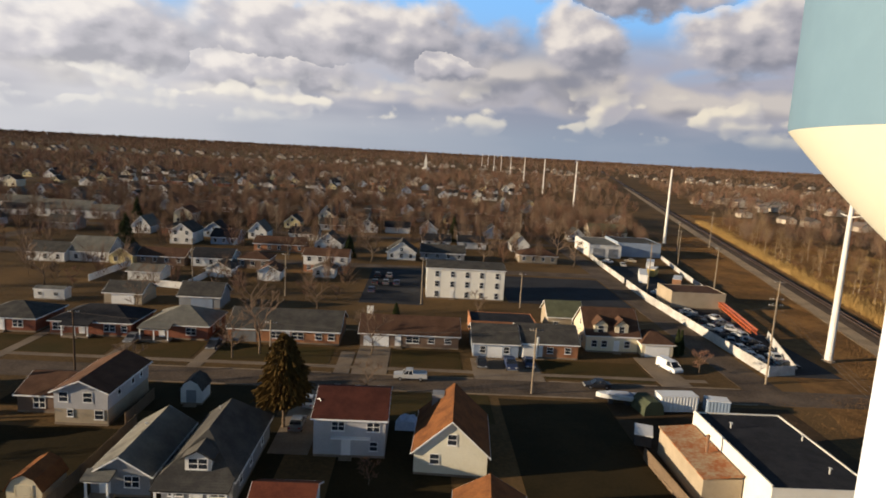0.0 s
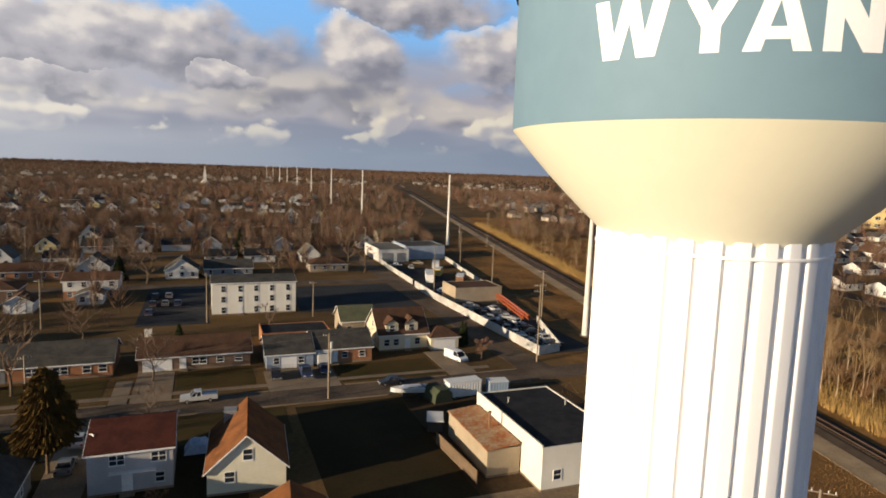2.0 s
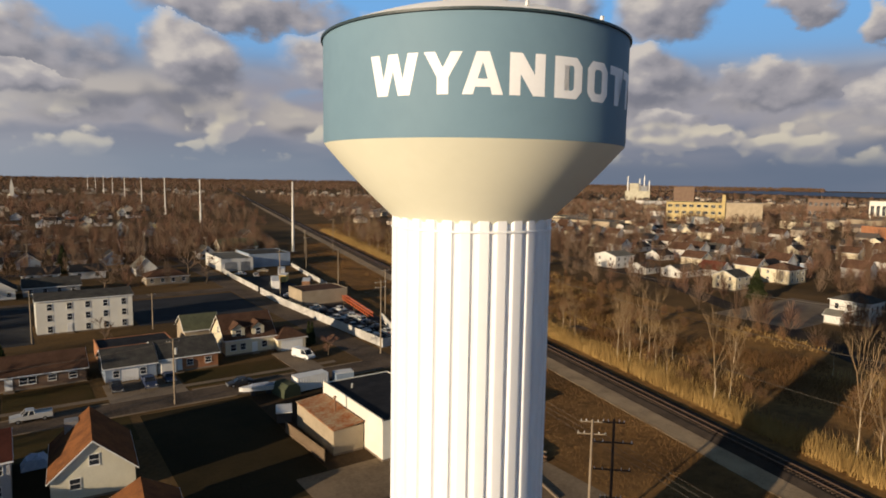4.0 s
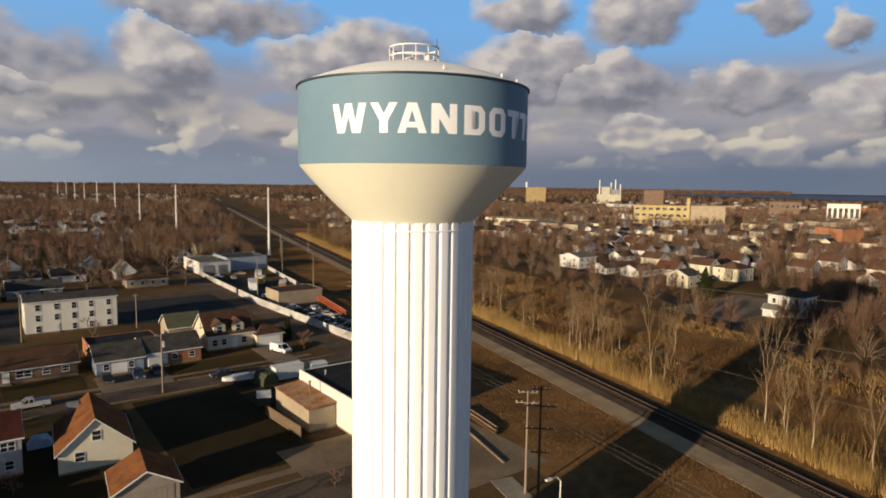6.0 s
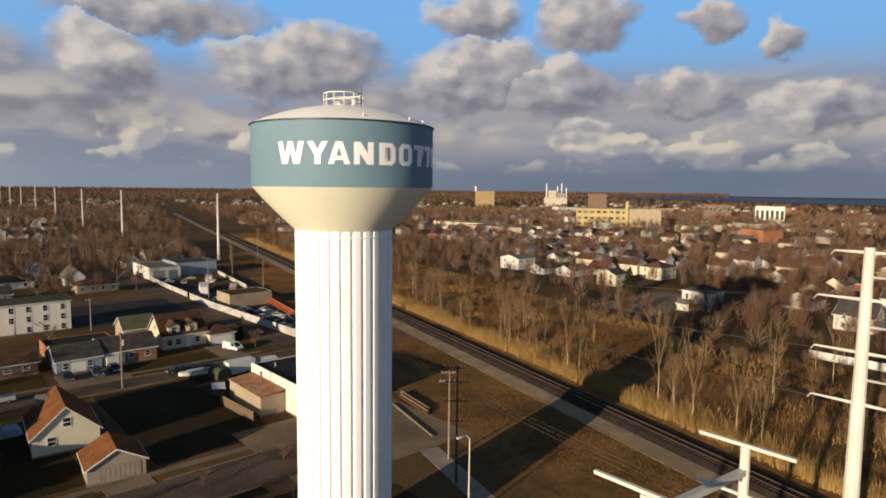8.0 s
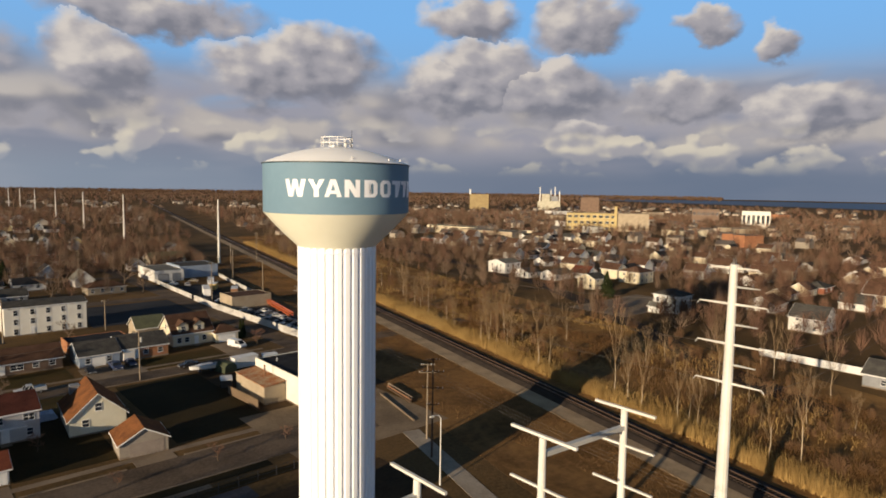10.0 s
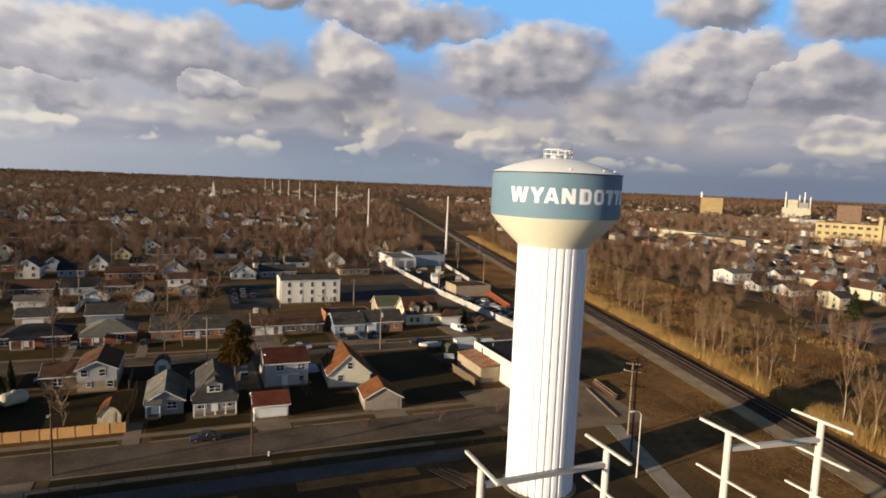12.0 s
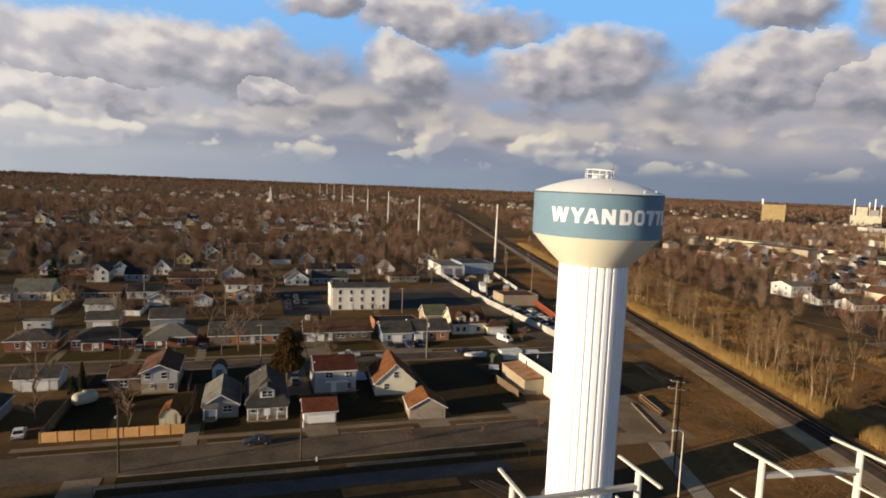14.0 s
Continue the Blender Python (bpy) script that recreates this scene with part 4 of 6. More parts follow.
for u in (-2.4, 1.8):
    part("dormer", Geo().prism([(u - 1.3, 3.9), (u + 1.3, 3.9), (u + 1.3, 5.6), (u, 6.6), (u - 1.3, 5.6)], -4.9, -1.5), SIDING["cream"], i.ob)
    part("dormer_roof", Geo().prism([(u - 1.6, 5.35), (u, 6.6), (u + 1.6, 5.35), (u + 1.6, 5.5), (u, 6.8), (u - 1.6, 5.5)], -5.2, -0.6), ROOF["brown"], i.ob)
    f, p = window_meshes(1.1, 1.3)
    w = part("dormer_window", f, None, i.ob, at=pose(u, -4.9, 4.0))
    part("pane", p, None, w)
i = House("garage", "cream attached garage with hip roof and white door", "garage", 44.6, 50.8, 117.5, 125.5, 2.7, "cream", "brown", "hip", "x", 2.0)
i.garage_door("s", 0, 4.6)
i = House("garage", "tan outbuilding with olive roof behind the houses", "garage", 29.0, 36.5, 133.0, 141.0, 3.4, "tan", "green", "gable", "x", 2.6)
i.windows(("s", 1.2, 1.0, 1.0, -2, 2))
House("garage", "low red-walled garage with dark flat roof", "garage", 11.5, 25.5, 128.0, 136.0, 2.8, "orange", "dark", "flat", "x", 0.4)

# ---- the apartment block ----
i = House("apartment_block", "plain white three-storey apartment block with small dark windows", "apartment block", 2.2, 22.4, 159.0, 171.0, 8.0, "stucco", "grey", "gable", "x", 1.0, 0.3)
for z in (0.5, 3.2, 5.8):
    i.windows(("s", z, 1.0, 1.45, -7.4, -3.4, 0.4, 4.2, 8.2), ("e", z, 1.0, 1.45, -3, 3), ("w", z, 1.0, 1.45, -3, 3))
i.door("s", -3.4)

# ---- flat white works building, its tan annex, the yard before it ----
i = House("workshop", "flat-roofed white block workshop with parapet", "workshop", 37.5, 49.0, 58.9, 78.0, 5.4, "stucco", "dark", "flat", "y", 0.4)
i.door("s", 1.2, 1.1, 2.3, mat("door_brown", (0.09, 0.06, 0.045)))
for x, y in ((2.6, -6.0), (4.4, 2.0), (-3.0, 5.0)):
    i.vent(x, y, 5.8)
i.windows(("s", 1.4, 1.0, 1.2, -3.6))
i = House("workshop_annex", "tan annex with rusty lean-to roof", "workshop", 32.8, 37.3, 64.0, 77.0, 3.6, "tan", "red", "plain", "y", 0.4)
part("roof", Geo().hexa([(-2.4, -6.7, 3.55), (2.2, -6.7, 4.0), (2.2, 6.7, 4.0), (-2.4, 6.7, 3.55)], [(-2.4, -6.7, 3.7), (2.2, -6.7, 4.15), (2.2, 6.7, 4.15), (-2.4, 6.7, 3.7)]), mat("rust_stained_roof", (0.36, 0.27, 0.17), (0.30, 0.11, 0.045), rough=0.85, big=0.55, fine=2.2), i.ob)
part("stovepipe", Geo().tube((0.4, -1.2, 4.2), (0.4, -1.2, 6.2), 0.16, 0.16, 8).tube((0.4, -1.2, 6.2), (0.4, -1.2, 6.4), 0.3, 0.1, 8), RUST, i.ob)


def box_van_body(x, y, rz, l, w, h, material, label):
    ob = thing("storage_container", label, "container", pose(x, y, 0, 0, 0, rz))
    part("body", Geo().box(-l / 2, l / 2, -w / 2, w / 2, 0.25, h), material, ob)
    for s in (-1, 1):
        g = Geo()
        edge = [(-l / 2 + 0.25 * k, 0.05 if k % 2 else 0.0) for k in range(int(l / 0.25) + 1)]
        for (ua, da), (ub, db) in zip(edge, edge[1:]):
            g.add([(ua, s * (w / 2 + 0.01 + da), 0.4), (ub, s * (w / 2 + 0.01 + db), 0.4), (ub, s * (w / 2 + 0.01 + db), h - 0.1), (ua, s * (w / 2 + 0.01 + da), h - 0.1)], [(0, 1, 2, 3)])
        part("side_wall", g, material, ob)
    part("roof", Geo().box(-l / 2 - 0.03, l / 2 + 0.03, -w / 2 - 0.03, w / 2 + 0.03, h, h + 0.06), WHITE_METAL, ob)
    for u in (-l / 2 + 0.4, l / 2 - 0.4):
        part("skid", Geo().box(u - 0.15, u + 0.15, -w / 2, w / 2, 0, 0.25), DARK_STEEL, ob)
    return ob


box_van_body(41.0, 91.6, 3, 6.0, 2.5, 2.7, WHITE_METAL, "white storage container at the yard's edge")
box_van_body(47.2, 91.0, -8, 3.4, 2.3, 2.3, mat("blue_sheet", (0.22, 0.28, 0.36)), "blue-grey storage box in the work yard")
tr = thing("utility_trailer", "small trailer with white roof in the dark yard", "trailer", pose(31.6, 79.4, 0, 0, 0, 70))
part("roof", Geo().box(-1.9, 1.9, -1.2, 1.2, 2.0, 2.12), WHITE_METAL, tr)
part("body", Geo().box(-1.8, 1.8, -1.1, 1.1, 0.5, 2.0), mat("dark_panel", (0.06, 0.06, 0.06)), tr)
for u in (-1.1, 1.1):
    part("wheel", Geo().tube((0, u - 0.1, 0.33), (0, u + 0.1, 0.33), 0.33, 0.33, 14), TYRE, tr)


def boat(x, y, rz, l, material, label):
    ob = thing("boat", label, "boat", pose(x, y, 0, 0, 0, rz))
    g = Geo()
    n, w = 10, 1.15
    pts = []
    for k in range(n + 1):
        u = k / n
        half = w * (1 - u ** 2.6) ** 0.6 + 0.02
        pts.append([(-l / 2 + u * l, s * half * f, z) for s, f, z in ((-1, 1, 1.5), (-1, 0.75, 0.75), (1, 0.75, 0.75), (1, 1, 1.5))])
    for q in pts:
        g.v += q
    for k in range(n):
        for j in range(4):
            g.f.append((k * 4 + j, k * 4 + (j + 1) % 4, k * 4 + 4 + (j + 1) % 4, k * 4 + 4 + j))
    g.f.append((0, 1, 2, 3))
    part("hull", g, material, ob)
    part("cover", Geo().hexa([(-l * 0.4, -0.7, 1.5), (l * 0.25, -0.7, 1.5), (l * 0.25, 0.7, 1.5), (-l * 0.4, 0.7, 1.5)], [(-l * 0.25, -0.15, 2.0), (l * 0.15, -0.1, 1.9), (l * 0.15, 0.1, 1.9), (-l * 0.25, 0.15, 2.0)]),
         mat("boat_cover", (0.30, 0.33, 0.40), rough=0.8), ob)
    part("cradle", Geo().box(-l * 0.3, -l * 0.2, -0.8, 0.8, 0, 0.8).box(l * 0.1, l * 0.2, -0.8, 0.8, 0, 0.8), DARK_STEEL, ob)
    return ob


boat(32.4, 93.8, 170, 6.5, WHITE_METAL, "white motor boat under a grey cover")
tent = thing("tarp_shelter", "dark green tarp shelter in the yard", "shelter", pose(36.4, 91.0, 0, 0, 0, 10))
part("tarp", Geo().prism([(-1.7, 0), (1.7, 0), (1.5, 1.5), (0.8, 2.2), (-0.8, 2.2), (-1.5, 1.5)], -2, 2), mat("tarp_green", (0.07, 0.08, 0.05)), tent)
pl = thing("swimming_pool_cover", "crumpled white and blue tarpaulin beside the house", "tarpaulin", pose(-0.6, 82.5, 0))
g = Geo()
for k in range(6):
    for j in range(6):
        g.v.append((-1.6 + k * 0.65, -1.8 + j * 0.75, 0.9 + random.uniform(-0.25, 0.35) if 0 < k < 5 and 0 < j < 5 else 0.0))
g.f += [(k * 6 + j, k * 6 + j + 6, k * 6 + j + 7, k * 6 + j + 1) for k in range(5) for j in range(5)]
part("sheet", g, mat("tarp_pale_blue", (0.50, 0.58, 0.70), (0.36, 0.44, 0.60), big=1.5), pl)

# ---- fences ----
def board_fence(points, high, material, label, post_material=None, panel=2.4):
    """Panels of upright boards between posts, along the points."""
    ob = thing("fence", label, "fence", kind="structure")
    for (xa, ya), (xb, yb) in zip(points, points[1:]):
        n = max(1, round(math.hypot(xb - xa, yb - ya) / panel))
        rz = math.degrees(math.atan2(yb - ya, xb - xa))
        l = math.hypot(xb - xa, yb - ya) / n
        key = ("panel", material.name, round(l, 2), high)
        if key not in SHARED:
            g, k = Geo(), max(2, int(l / 0.3))
            for q in range(k):
                u = q * l / k
                g.box(u + 0.01, u + l / k - 0.01, -0.02, 0.02, 0.05, high + 0.03 * ((q * 7) % 3 - 1))
            for z in (0.4, high - 0.3):
                g.box(0, l, 0.02, 0.07, z, z + 0.09)
            SHARED[key] = (g.mesh("panel", material), Geo().box(-0.06, 0.06, -0.06, 0.06, 0, high + 0.08).mesh("post", post_material or material))
        for q in range(n):
            m = pose(xa + (xb - xa) * q / n, ya + (yb - ya) * q / n, 0, 0, 0, rz)
            part("panel", SHARED[key][0], None, ob, at=m)
            part("post", SHARED[key][1], None, ob, at=m)
    return ob


board_fence([(-58.5, 56.2), (-36.0, 56.0)], 1.85, FENCE_WOOD, "new honey-coloured cedar board fence along the pavement")
board_fence([(-36.0, 56.2), (-36.0, 79)], 1.8, OLD_FENCE, "weathered brown board fence between yards")
board_fence([(-58.5, 56.4), (-58.5, 78)], 1.8, OLD_FENCE, "weathered brown board fence behind the parked cars")
board_fence([(-37.5, 79), (-37.5, 88)], 1.8, OLD_FENCE, "brown board fence beside the brick house")
board_fence([(31.0, 63), (30.2, 75)], 1.8, OLD_FENCE, "leaning brown board fence of the work yard")
board_fence([(65.4, 108.8), (63.2, 165.9), (63.6, 186)], 2.1, WORN_WHITE, "white sheet metal fence round the scrap yard", panel=3.0)
board_fence([(64.2, 190), (65.1, 221.6), (66.0, 238)], 1.8, WORN_WHITE, "white panel fence along the side street", panel=3.0)
board_fence([(65.4, 108.8), (71.2, 110.3), (79.0, 134)], 2.0, WORN_WHITE, "pale corrugated fence at the yard's corner", panel=3.0)
board_fence([(84, 170), (87.4, 187.3), (90.4, 209.1), (95.6, 241.8)], 1.6, WORN_WHITE, "white fence between yard and railway field", panel=3.0)
board_fence([(-84.3, 160.1), (-83.8, 182.4)], 1.8, WHITE_METAL, "white vinyl fence between back gardens", panel=3.0)
board_fence([(-66.3, 157.5), (-58.7, 156.3), (-58.0, 178)], 1.8, WHITE_METAL, "white vinyl fence round a back garden", panel=3.0)
board_fence([(150.5, 18), (150.4, -12)], 1.9, WHITE_METAL, "long white fence beside the siding", panel=3.0)

# rounded tank on a skid, small white car cover beside it
tk = thing("storage_tank", "rounded beige storage tank lying in the back yard", "tank", pose(-55.8, 74.2, 0, 0, 0, 35))
part("shell", Geo().lathe([(0.05, -2.3), (0.7, -2.2), (1.1, -1.9), (1.25, -1.5), (1.25, 1.5), (1.1, 1.9), (0.7, 2.2), (0.05, 2.3)], 24), SIDING["pale_ivory"], tk, at=pose(0, 0, 1.5, 0, 90, 0), smooth=True)
for u in (-1.3, 1.3):
    part("skid", Geo().box(u - 0.15, u + 0.15, -1.0, 1.0, 0, 0.55), DARK_STEEL, tk)
part("hatch", Geo().tube((0, 0, 2.7), (0, 0, 2.95), 0.35, 0.35, 12), STEEL, tk)

# ---- houses and garages further back ----
House("garage", "grey garage with pale roof behind the brick house", "garage", -53.3, -44.2, 138.7, 146.0, 2.9, "grey", "grey", "gable", "x", 2.4).garage_door("s", 0.5, 4.6, 2.1, SIDING["blue"])
House("garage", "dark-roofed garage with wide white door", "garage", -70.1, -61.8, 139.3, 147.0, 2.7, "tan", "grey", "gable", "x", 1.8).garage_door("s", 0, 4.8)
House("trailer_home", "small white camping trailer among bushes", "trailer", -86.1, -79.3, 140.2, 143.0, 2.4, "white", "pale", "gable", "x", 0.5, 0.1).windows(("s", 1.1, 1.0, 0.7, -2, 1.5))
House("garage", "long white garage beside the vinyl fence", "garage", -75.8, -67.5, 163.0, 170.0, 2.6, "white", "pale", "gable", "x", 1.3)
House("garage", "small white gabled garage", "garage", -58.7, -51.8, 172.0, 178.0, 2.5, "white", "grey", "gable", "y", 1.8).garage_door("s", 0, 2.6)
House("garage", "white garage beside the brown house", "garage", -44.0, -38.0, 170.0, 176.5, 2.8, "white", "brown", "gable", "y", 1.6).garage_door("s", 0, 3.0)


def row_house(x0, x1, y0, y1, h, wall, roof, kind, axis, rise, label, upper=None):
    i = House("house", label, "house", x0, x1, y0, y1, h, wall, roof, kind, axis, rise, upper=upper)
    w, dd = x1 - x0, y1 - y0
    n = max(1, round(w / 3.6))
    us = [-w / 2 + w * (k + 0.5) / n for k in range(n)]
    for s in range(max(1, round(h / 2.8))):
        i.windows(("s", 1.0 + 2.6 * s, 1.1, 1.3, *us), ("w", 1.0 + 2.6 * s, 0.9, 1.2, -dd / 4, dd / 4))
    if kind == "gable" and axis == "y" and rise > 2.4:
        i.windows(("s", h + 0.3, 0.9, 1.1, 0))
    return i


row_house(-113.5, -102.6, 182, 192, 3.0, "white", "grey", "gable", "x", 2.2, "white low house with grey roof")
row_house(-102.2, -91.0, 184, 194, 3.4, "white", "pale", "gable", "x", 3.6, "white one-and-a-half storey house with pale steep roof")
row_house(-90.0, -83.6, 183, 192, 2.9, "yellow", "grey", "gable", "y", 2.2, "small yellow gabled house")
row_house(-83.2, -69.4, 185, 194, 2.7, "brown", "brown", "gable", "x", 1.8, "low brown ranch house")
row_house(-67.4, -55.8, 185, 194, 2.9, "white", "dark", "gable", "x", 2.2, "white house with black roof")
row_house(-54.2, -45.0, 186, 195, 2.9, "brown", "brown", "hip", "x", 1.9, "brown house with shallow hip roof")
row_house(-34.2, -21.2, 184, 193, 5.2, "white", "brown", "gable", "x", 1.6, "white two-storey house with brown roof", upper="orange")
i = row_house(-30.2, -24.0, 177, 183, 2.7, "white", "grey", "gable", "y", 1.2, "white glazed porch annex")
row_house(-11.0, -1.3, 212, 222, 3.0, "white", "grey", "gable", "y", 3.4, "white house with tall grey front gable")
row_house(0.6, 15.7, 215, 225, 2.8, "grey", "grey", "gable", "x", 2.2, "long grey ranch house")
row_house(35.5, 49.2, 219, 228, 2.8, "tan", "brown", "hip", "x", 2.2, "tan ranch house with brown roof")
row_house(-88.7, -80.7, 223, 234, 4.6, "white", "grey", "gable", "y", 3.0, "tall white house with two gables")
row_house(-75.3, -66.1, 226, 236, 2.9, "blue", "dark", "gable", "x", 2.4, "blue-grey house with dark roof")
row_house(-57.5, -40.1, 217, 226, 2.8, "orange", "brown", "gable", "x", 2.0, "long orange brick house")
row_house(-37.3, -27.8, 221, 231, 3.2, "white", "grey", "gable", "y", 3.6, "white front-gabled house with porch")
row_house(-48.6, -41.3, 297, 306, 4.6, "cream", "grey", "gable", "y", 2.6, "pale yellow two-storey gabled house")
row_house(-35.7, -29.3, 294, 303, 3.4, "cream", "brown", "gable", "y", 2.4, "small cream house among trees")
row_house(67.8, 74.6, 280, 290, 3.2, "white", "grey", "gable", "y", 2.8, "white gabled house at the street's end")
row_house(81.7, 99.6, 298, 310, 3.2, "cream", "green", "gable", "x", 3.4, "house with large olive green roof")
row_house(109, 118, 356, 366, 3.4, "white", "grey", "gable", "y", 3.0, "white farmhouse beyond the yard")
for k, (x0, y0) in enumerate(((-215, 300), (-186, 290), (-168, 278))):
    House("long_building", "long low white block with grey roof", "building", x0, x0 + 34, y0, y0 + 11, 3.6, "white", "pale", "gable", "x", 2.4).windows(("s", 1.2, 1.6, 1.3, -13, -8, -3, 3, 8, 13))

# the scrap yard's buildings
i = House("warehouse", "white metal warehouse with flat roof", "warehouse", 65.8, 78.3, 238.5, 262, 5.0, "white", "pale", "flat", "y", 0.4)
i.garage_door("s", -2.5, 4.5, 3.6, SIDING["grey"]).garage_door("s", 3.2, 3.6, 3.6, SIDING["grey"])
House("warehouse", "blue-grey flat-roofed metal warehouse", "warehouse", 78.5, 96.0, 244, 262, 5.6, "blue", "grey", "flat", "y", 0.4)
House("warehouse", "long brown metal shed with rusty flat roof", "warehouse", 67.4, 82.0, 160.5, 171.0, 4.2, "tan", "brown", "flat", "x", 0.4)
box_van_body(72.5, 197, 72, 12.0, 2.5, 2.8, WHITE_METAL, "white semi-trailer body in the yard")
box_van_body(79.0, 206, 60, 6.0, 2.5, 2.7, mat("yellow_sheet", (0.55, 0.40, 0.14)), "yellow storage container in the yard")
box_van_body(84.0, 222, 68, 6.0, 2.5, 2.7, WHITE_METAL, "white storage container by the fence")
box_van_body(81.0, 190, 65, 8.0, 2.5, 2.8, RUST, "rusty storage container in the yard")
boom = thing("crane_boom", "long orange lattice crane boom lying on stands", "crane boom", pose(78.6, 148.0, 0, 0, 0, 79.5))
for yy in (-0.6, 0.6):
    for zz in (1.1, 2.1):
        part("chord", Geo().bar((-14, yy, zz), (14, yy, zz), 0.22, 0.22), mat("crane_orange", (0.46, 0.10, 0.03), rough=0.5), boom)
lace = Geo()
for k in range(28):
    u = -14 + k
    for yy in (-0.6, 0.6):
        lace.bar((u, yy, 1.1 if k % 2 else 2.1), (u + 1, yy, 2.1 if k % 2 else 1.1), 0.12, 0.12)
    lace.bar((u, -0.6, 2.1), (u + 1, 0.6, 2.1), 0.12, 0.12)
part("lacing", lace, MATS["crane_orange"], boom)
for u in (-10, 0, 10):
    part("stand", Geo().box(u - 0.3, u + 0.3, -0.8, 0.8, 0, 1.0), POLE_WOOD, boom)

# ---- houses beyond the railway ----
i = House("house", "tall white two-storey house with grey hip roof", "house", 184.5, 193.5, 58.5, 68.5, 6.4, "white", "grey", "hip", "x", 2.2)
for z in (1.0, 3.9):
    i.windows(("s", z, 1.0, 1.5, -3.2, 0, 3.2), ("w", z, 1.0, 1.5, -3.2, 0, 3.2))
House("shed", "small white shed beside the tall house", "shed", 180.5, 184, 64, 68, 2.6, "white", "pale", "gable", "y", 1.2)
row_house(214, 226, 168, 180, 5.4, "white", "pale", "gable", "x", 1.6, "white flat-fronted two-storey house")
row_house(211, 220, 150, 159, 2.8, "white", "grey", "gable", "x", 1.8, "white house at the edge of the brush")
row_house(214, 228, 136, 145, 3.0, "white", "grey", "gable", "x", 2.0, "long white house with grey roof")
row_house(231, 240, 130, 140, 3.0, "white", "red", "gable", "y", 3.0, "white house with red roof")
row_house(207, 216, 109, 118, 4.8, "cream", "grey", "gable", "x", 2.0, "cream two-storey house by a conifer")
row_house(238, 250, 106, 117, 5.4, "cream", "brown", "hip", "x", 2.4, "large cream house with brown hip roof")
row_house(141, 152, -24, -8, 3.0, "grey", "grey", "gable", "y", 2.4, "grey sided house by the white fence")
row_house(190, 201, 15, 25, 4.6, "white", "grey", "gable", "y", 3.4, "white gabled house behind bare trees")
row_house(214, 225, 38, 48, 3.2, "white", "brown", "gable", "x", 2.6, "white house among bare trees")

# ---- vehicles ----
def vehicle(x, y, rz, kind, material, label):
    """Nose along local +x."""
    ob = thing("parked_" + kind, label, kind, pose(x, y, 0, 0, 0, rz))
    l, w = {"car": (4.5, 1.75), "pickup": (5.5, 1.9), "van": (5.2, 1.95)}[kind]
    a = l / 2
    if kind == "car":
        low = [(-a, 0.35), (a, 0.35), (a, 0.68), (a * 0.42, 0.92), (-a * 0.62, 0.95), (-a, 0.88)]
        cab, roof_z = [(-a * 0.66, 0.93), (a * 0.46, 0.9), (a * 0.14, 1.4), (-a * 0.42, 1.42)], 1.42
    elif kind == "pickup":
        low = [(-a, 0.5), (a, 0.5), (a, 0.98), (a * 0.42, 1.14), (-a, 1.14)]
        cab, roof_z = [(-a * 0.16, 1.12), (a * 0.46, 1.12), (a * 0.24, 1.76), (-a * 0.12, 1.78)], 1.78
    else:
        low = [(-a, 0.4), (a, 0.4), (a, 0.95), (a * 0.74, 1.2), (-a, 1.2)]
        cab, roof_z = [(-a * 0.99, 1.18), (a * 0.76, 1.18), (a * 0.42, 2.0), (-a * 0.95, 2.02)], 2.02
    key = ("vehicle", kind)
    if key not in SHARED:
        body = Geo().prism([(u, z) for u, z in low], -w / 2, w / 2)
        top = Geo()
        n = len(cab)
        top.v = [(u, -w / 2 + 0.06 if z < 1.25 else -w / 2 + 0.2, z) for u, z in cab] + [(u, w / 2 - 0.06 if z < 1.25 else w / 2 - 0.2, z) for u, z in cab]
        top.f = [(k, (k + 1) % n, n + (k + 1) % n, n + k) for k in range(n)] + [tuple(range(n))[::-1], tuple(range(n, 2 * n))]
        lid = Geo().box(cab[3][0] - 0.05, cab[2][0] + 0.08, -w / 2 + 0.18, w / 2 - 0.18, roof_z - 0.02, roof_z + 0.05)
        for s in (-1, 1):
            for (ua, za), (ub, zb) in ((cab[0], cab[3]), (cab[1], cab[2]), (((cab[0][0] + cab[1][0]) / 2, cab[0][1]), ((cab[2][0] + cab[3][0]) / 2, roof_z))):
                lid.bar((ua, s * (w / 2 - 0.05), za), (ub, s * (w / 2 - 0.19), zb), 0.08, 0.09)
        if kind == "van":
            lid.box(-a * 0.97, a * 0.1, -w / 2 + 0.03, -w / 2 + 0.16, 1.18, roof_z).box(-a * 0.97, a * 0.1, w / 2 - 0.16, w / 2 - 0.03, 1.18, roof_z)
        wheel = Geo().tube((0, -0.11, 0), (0, 0.11, 0), 0.34, 0.34, 16)
        rim = Geo().tube((0, -0.12, 0), (0, 0.12, 0), 0.2, 0.2, 12)
        SHARED[key] = (body, top, lid, wheel.mesh("wheel", TYRE), rim.mesh("rim", CHROME))
        if kind == "pickup":
            lid.box(-a + 0.02, -a * 0.18, -w / 2, -w / 2 + 0.1, 1.14, 1.3).box(-a + 0.02, -a * 0.18, w / 2 - 0.1, w / 2, 1.14, 1.3).box(-a, -a + 0.1, -w / 2, w / 2, 1.14, 1.3)
    body, top, lid, wheel, rim = SHARED[key]
    for nm, geo, m in (("body", body, material), ("cabin_glass", top, GLASS), ("roof", lid, material)):
        k2 = (nm, kind, m.name)
        if k2 not in SHARED:
            SHARED[k2] = geo.mesh(nm, m)
        part(nm, SHARED[k2], None, ob)
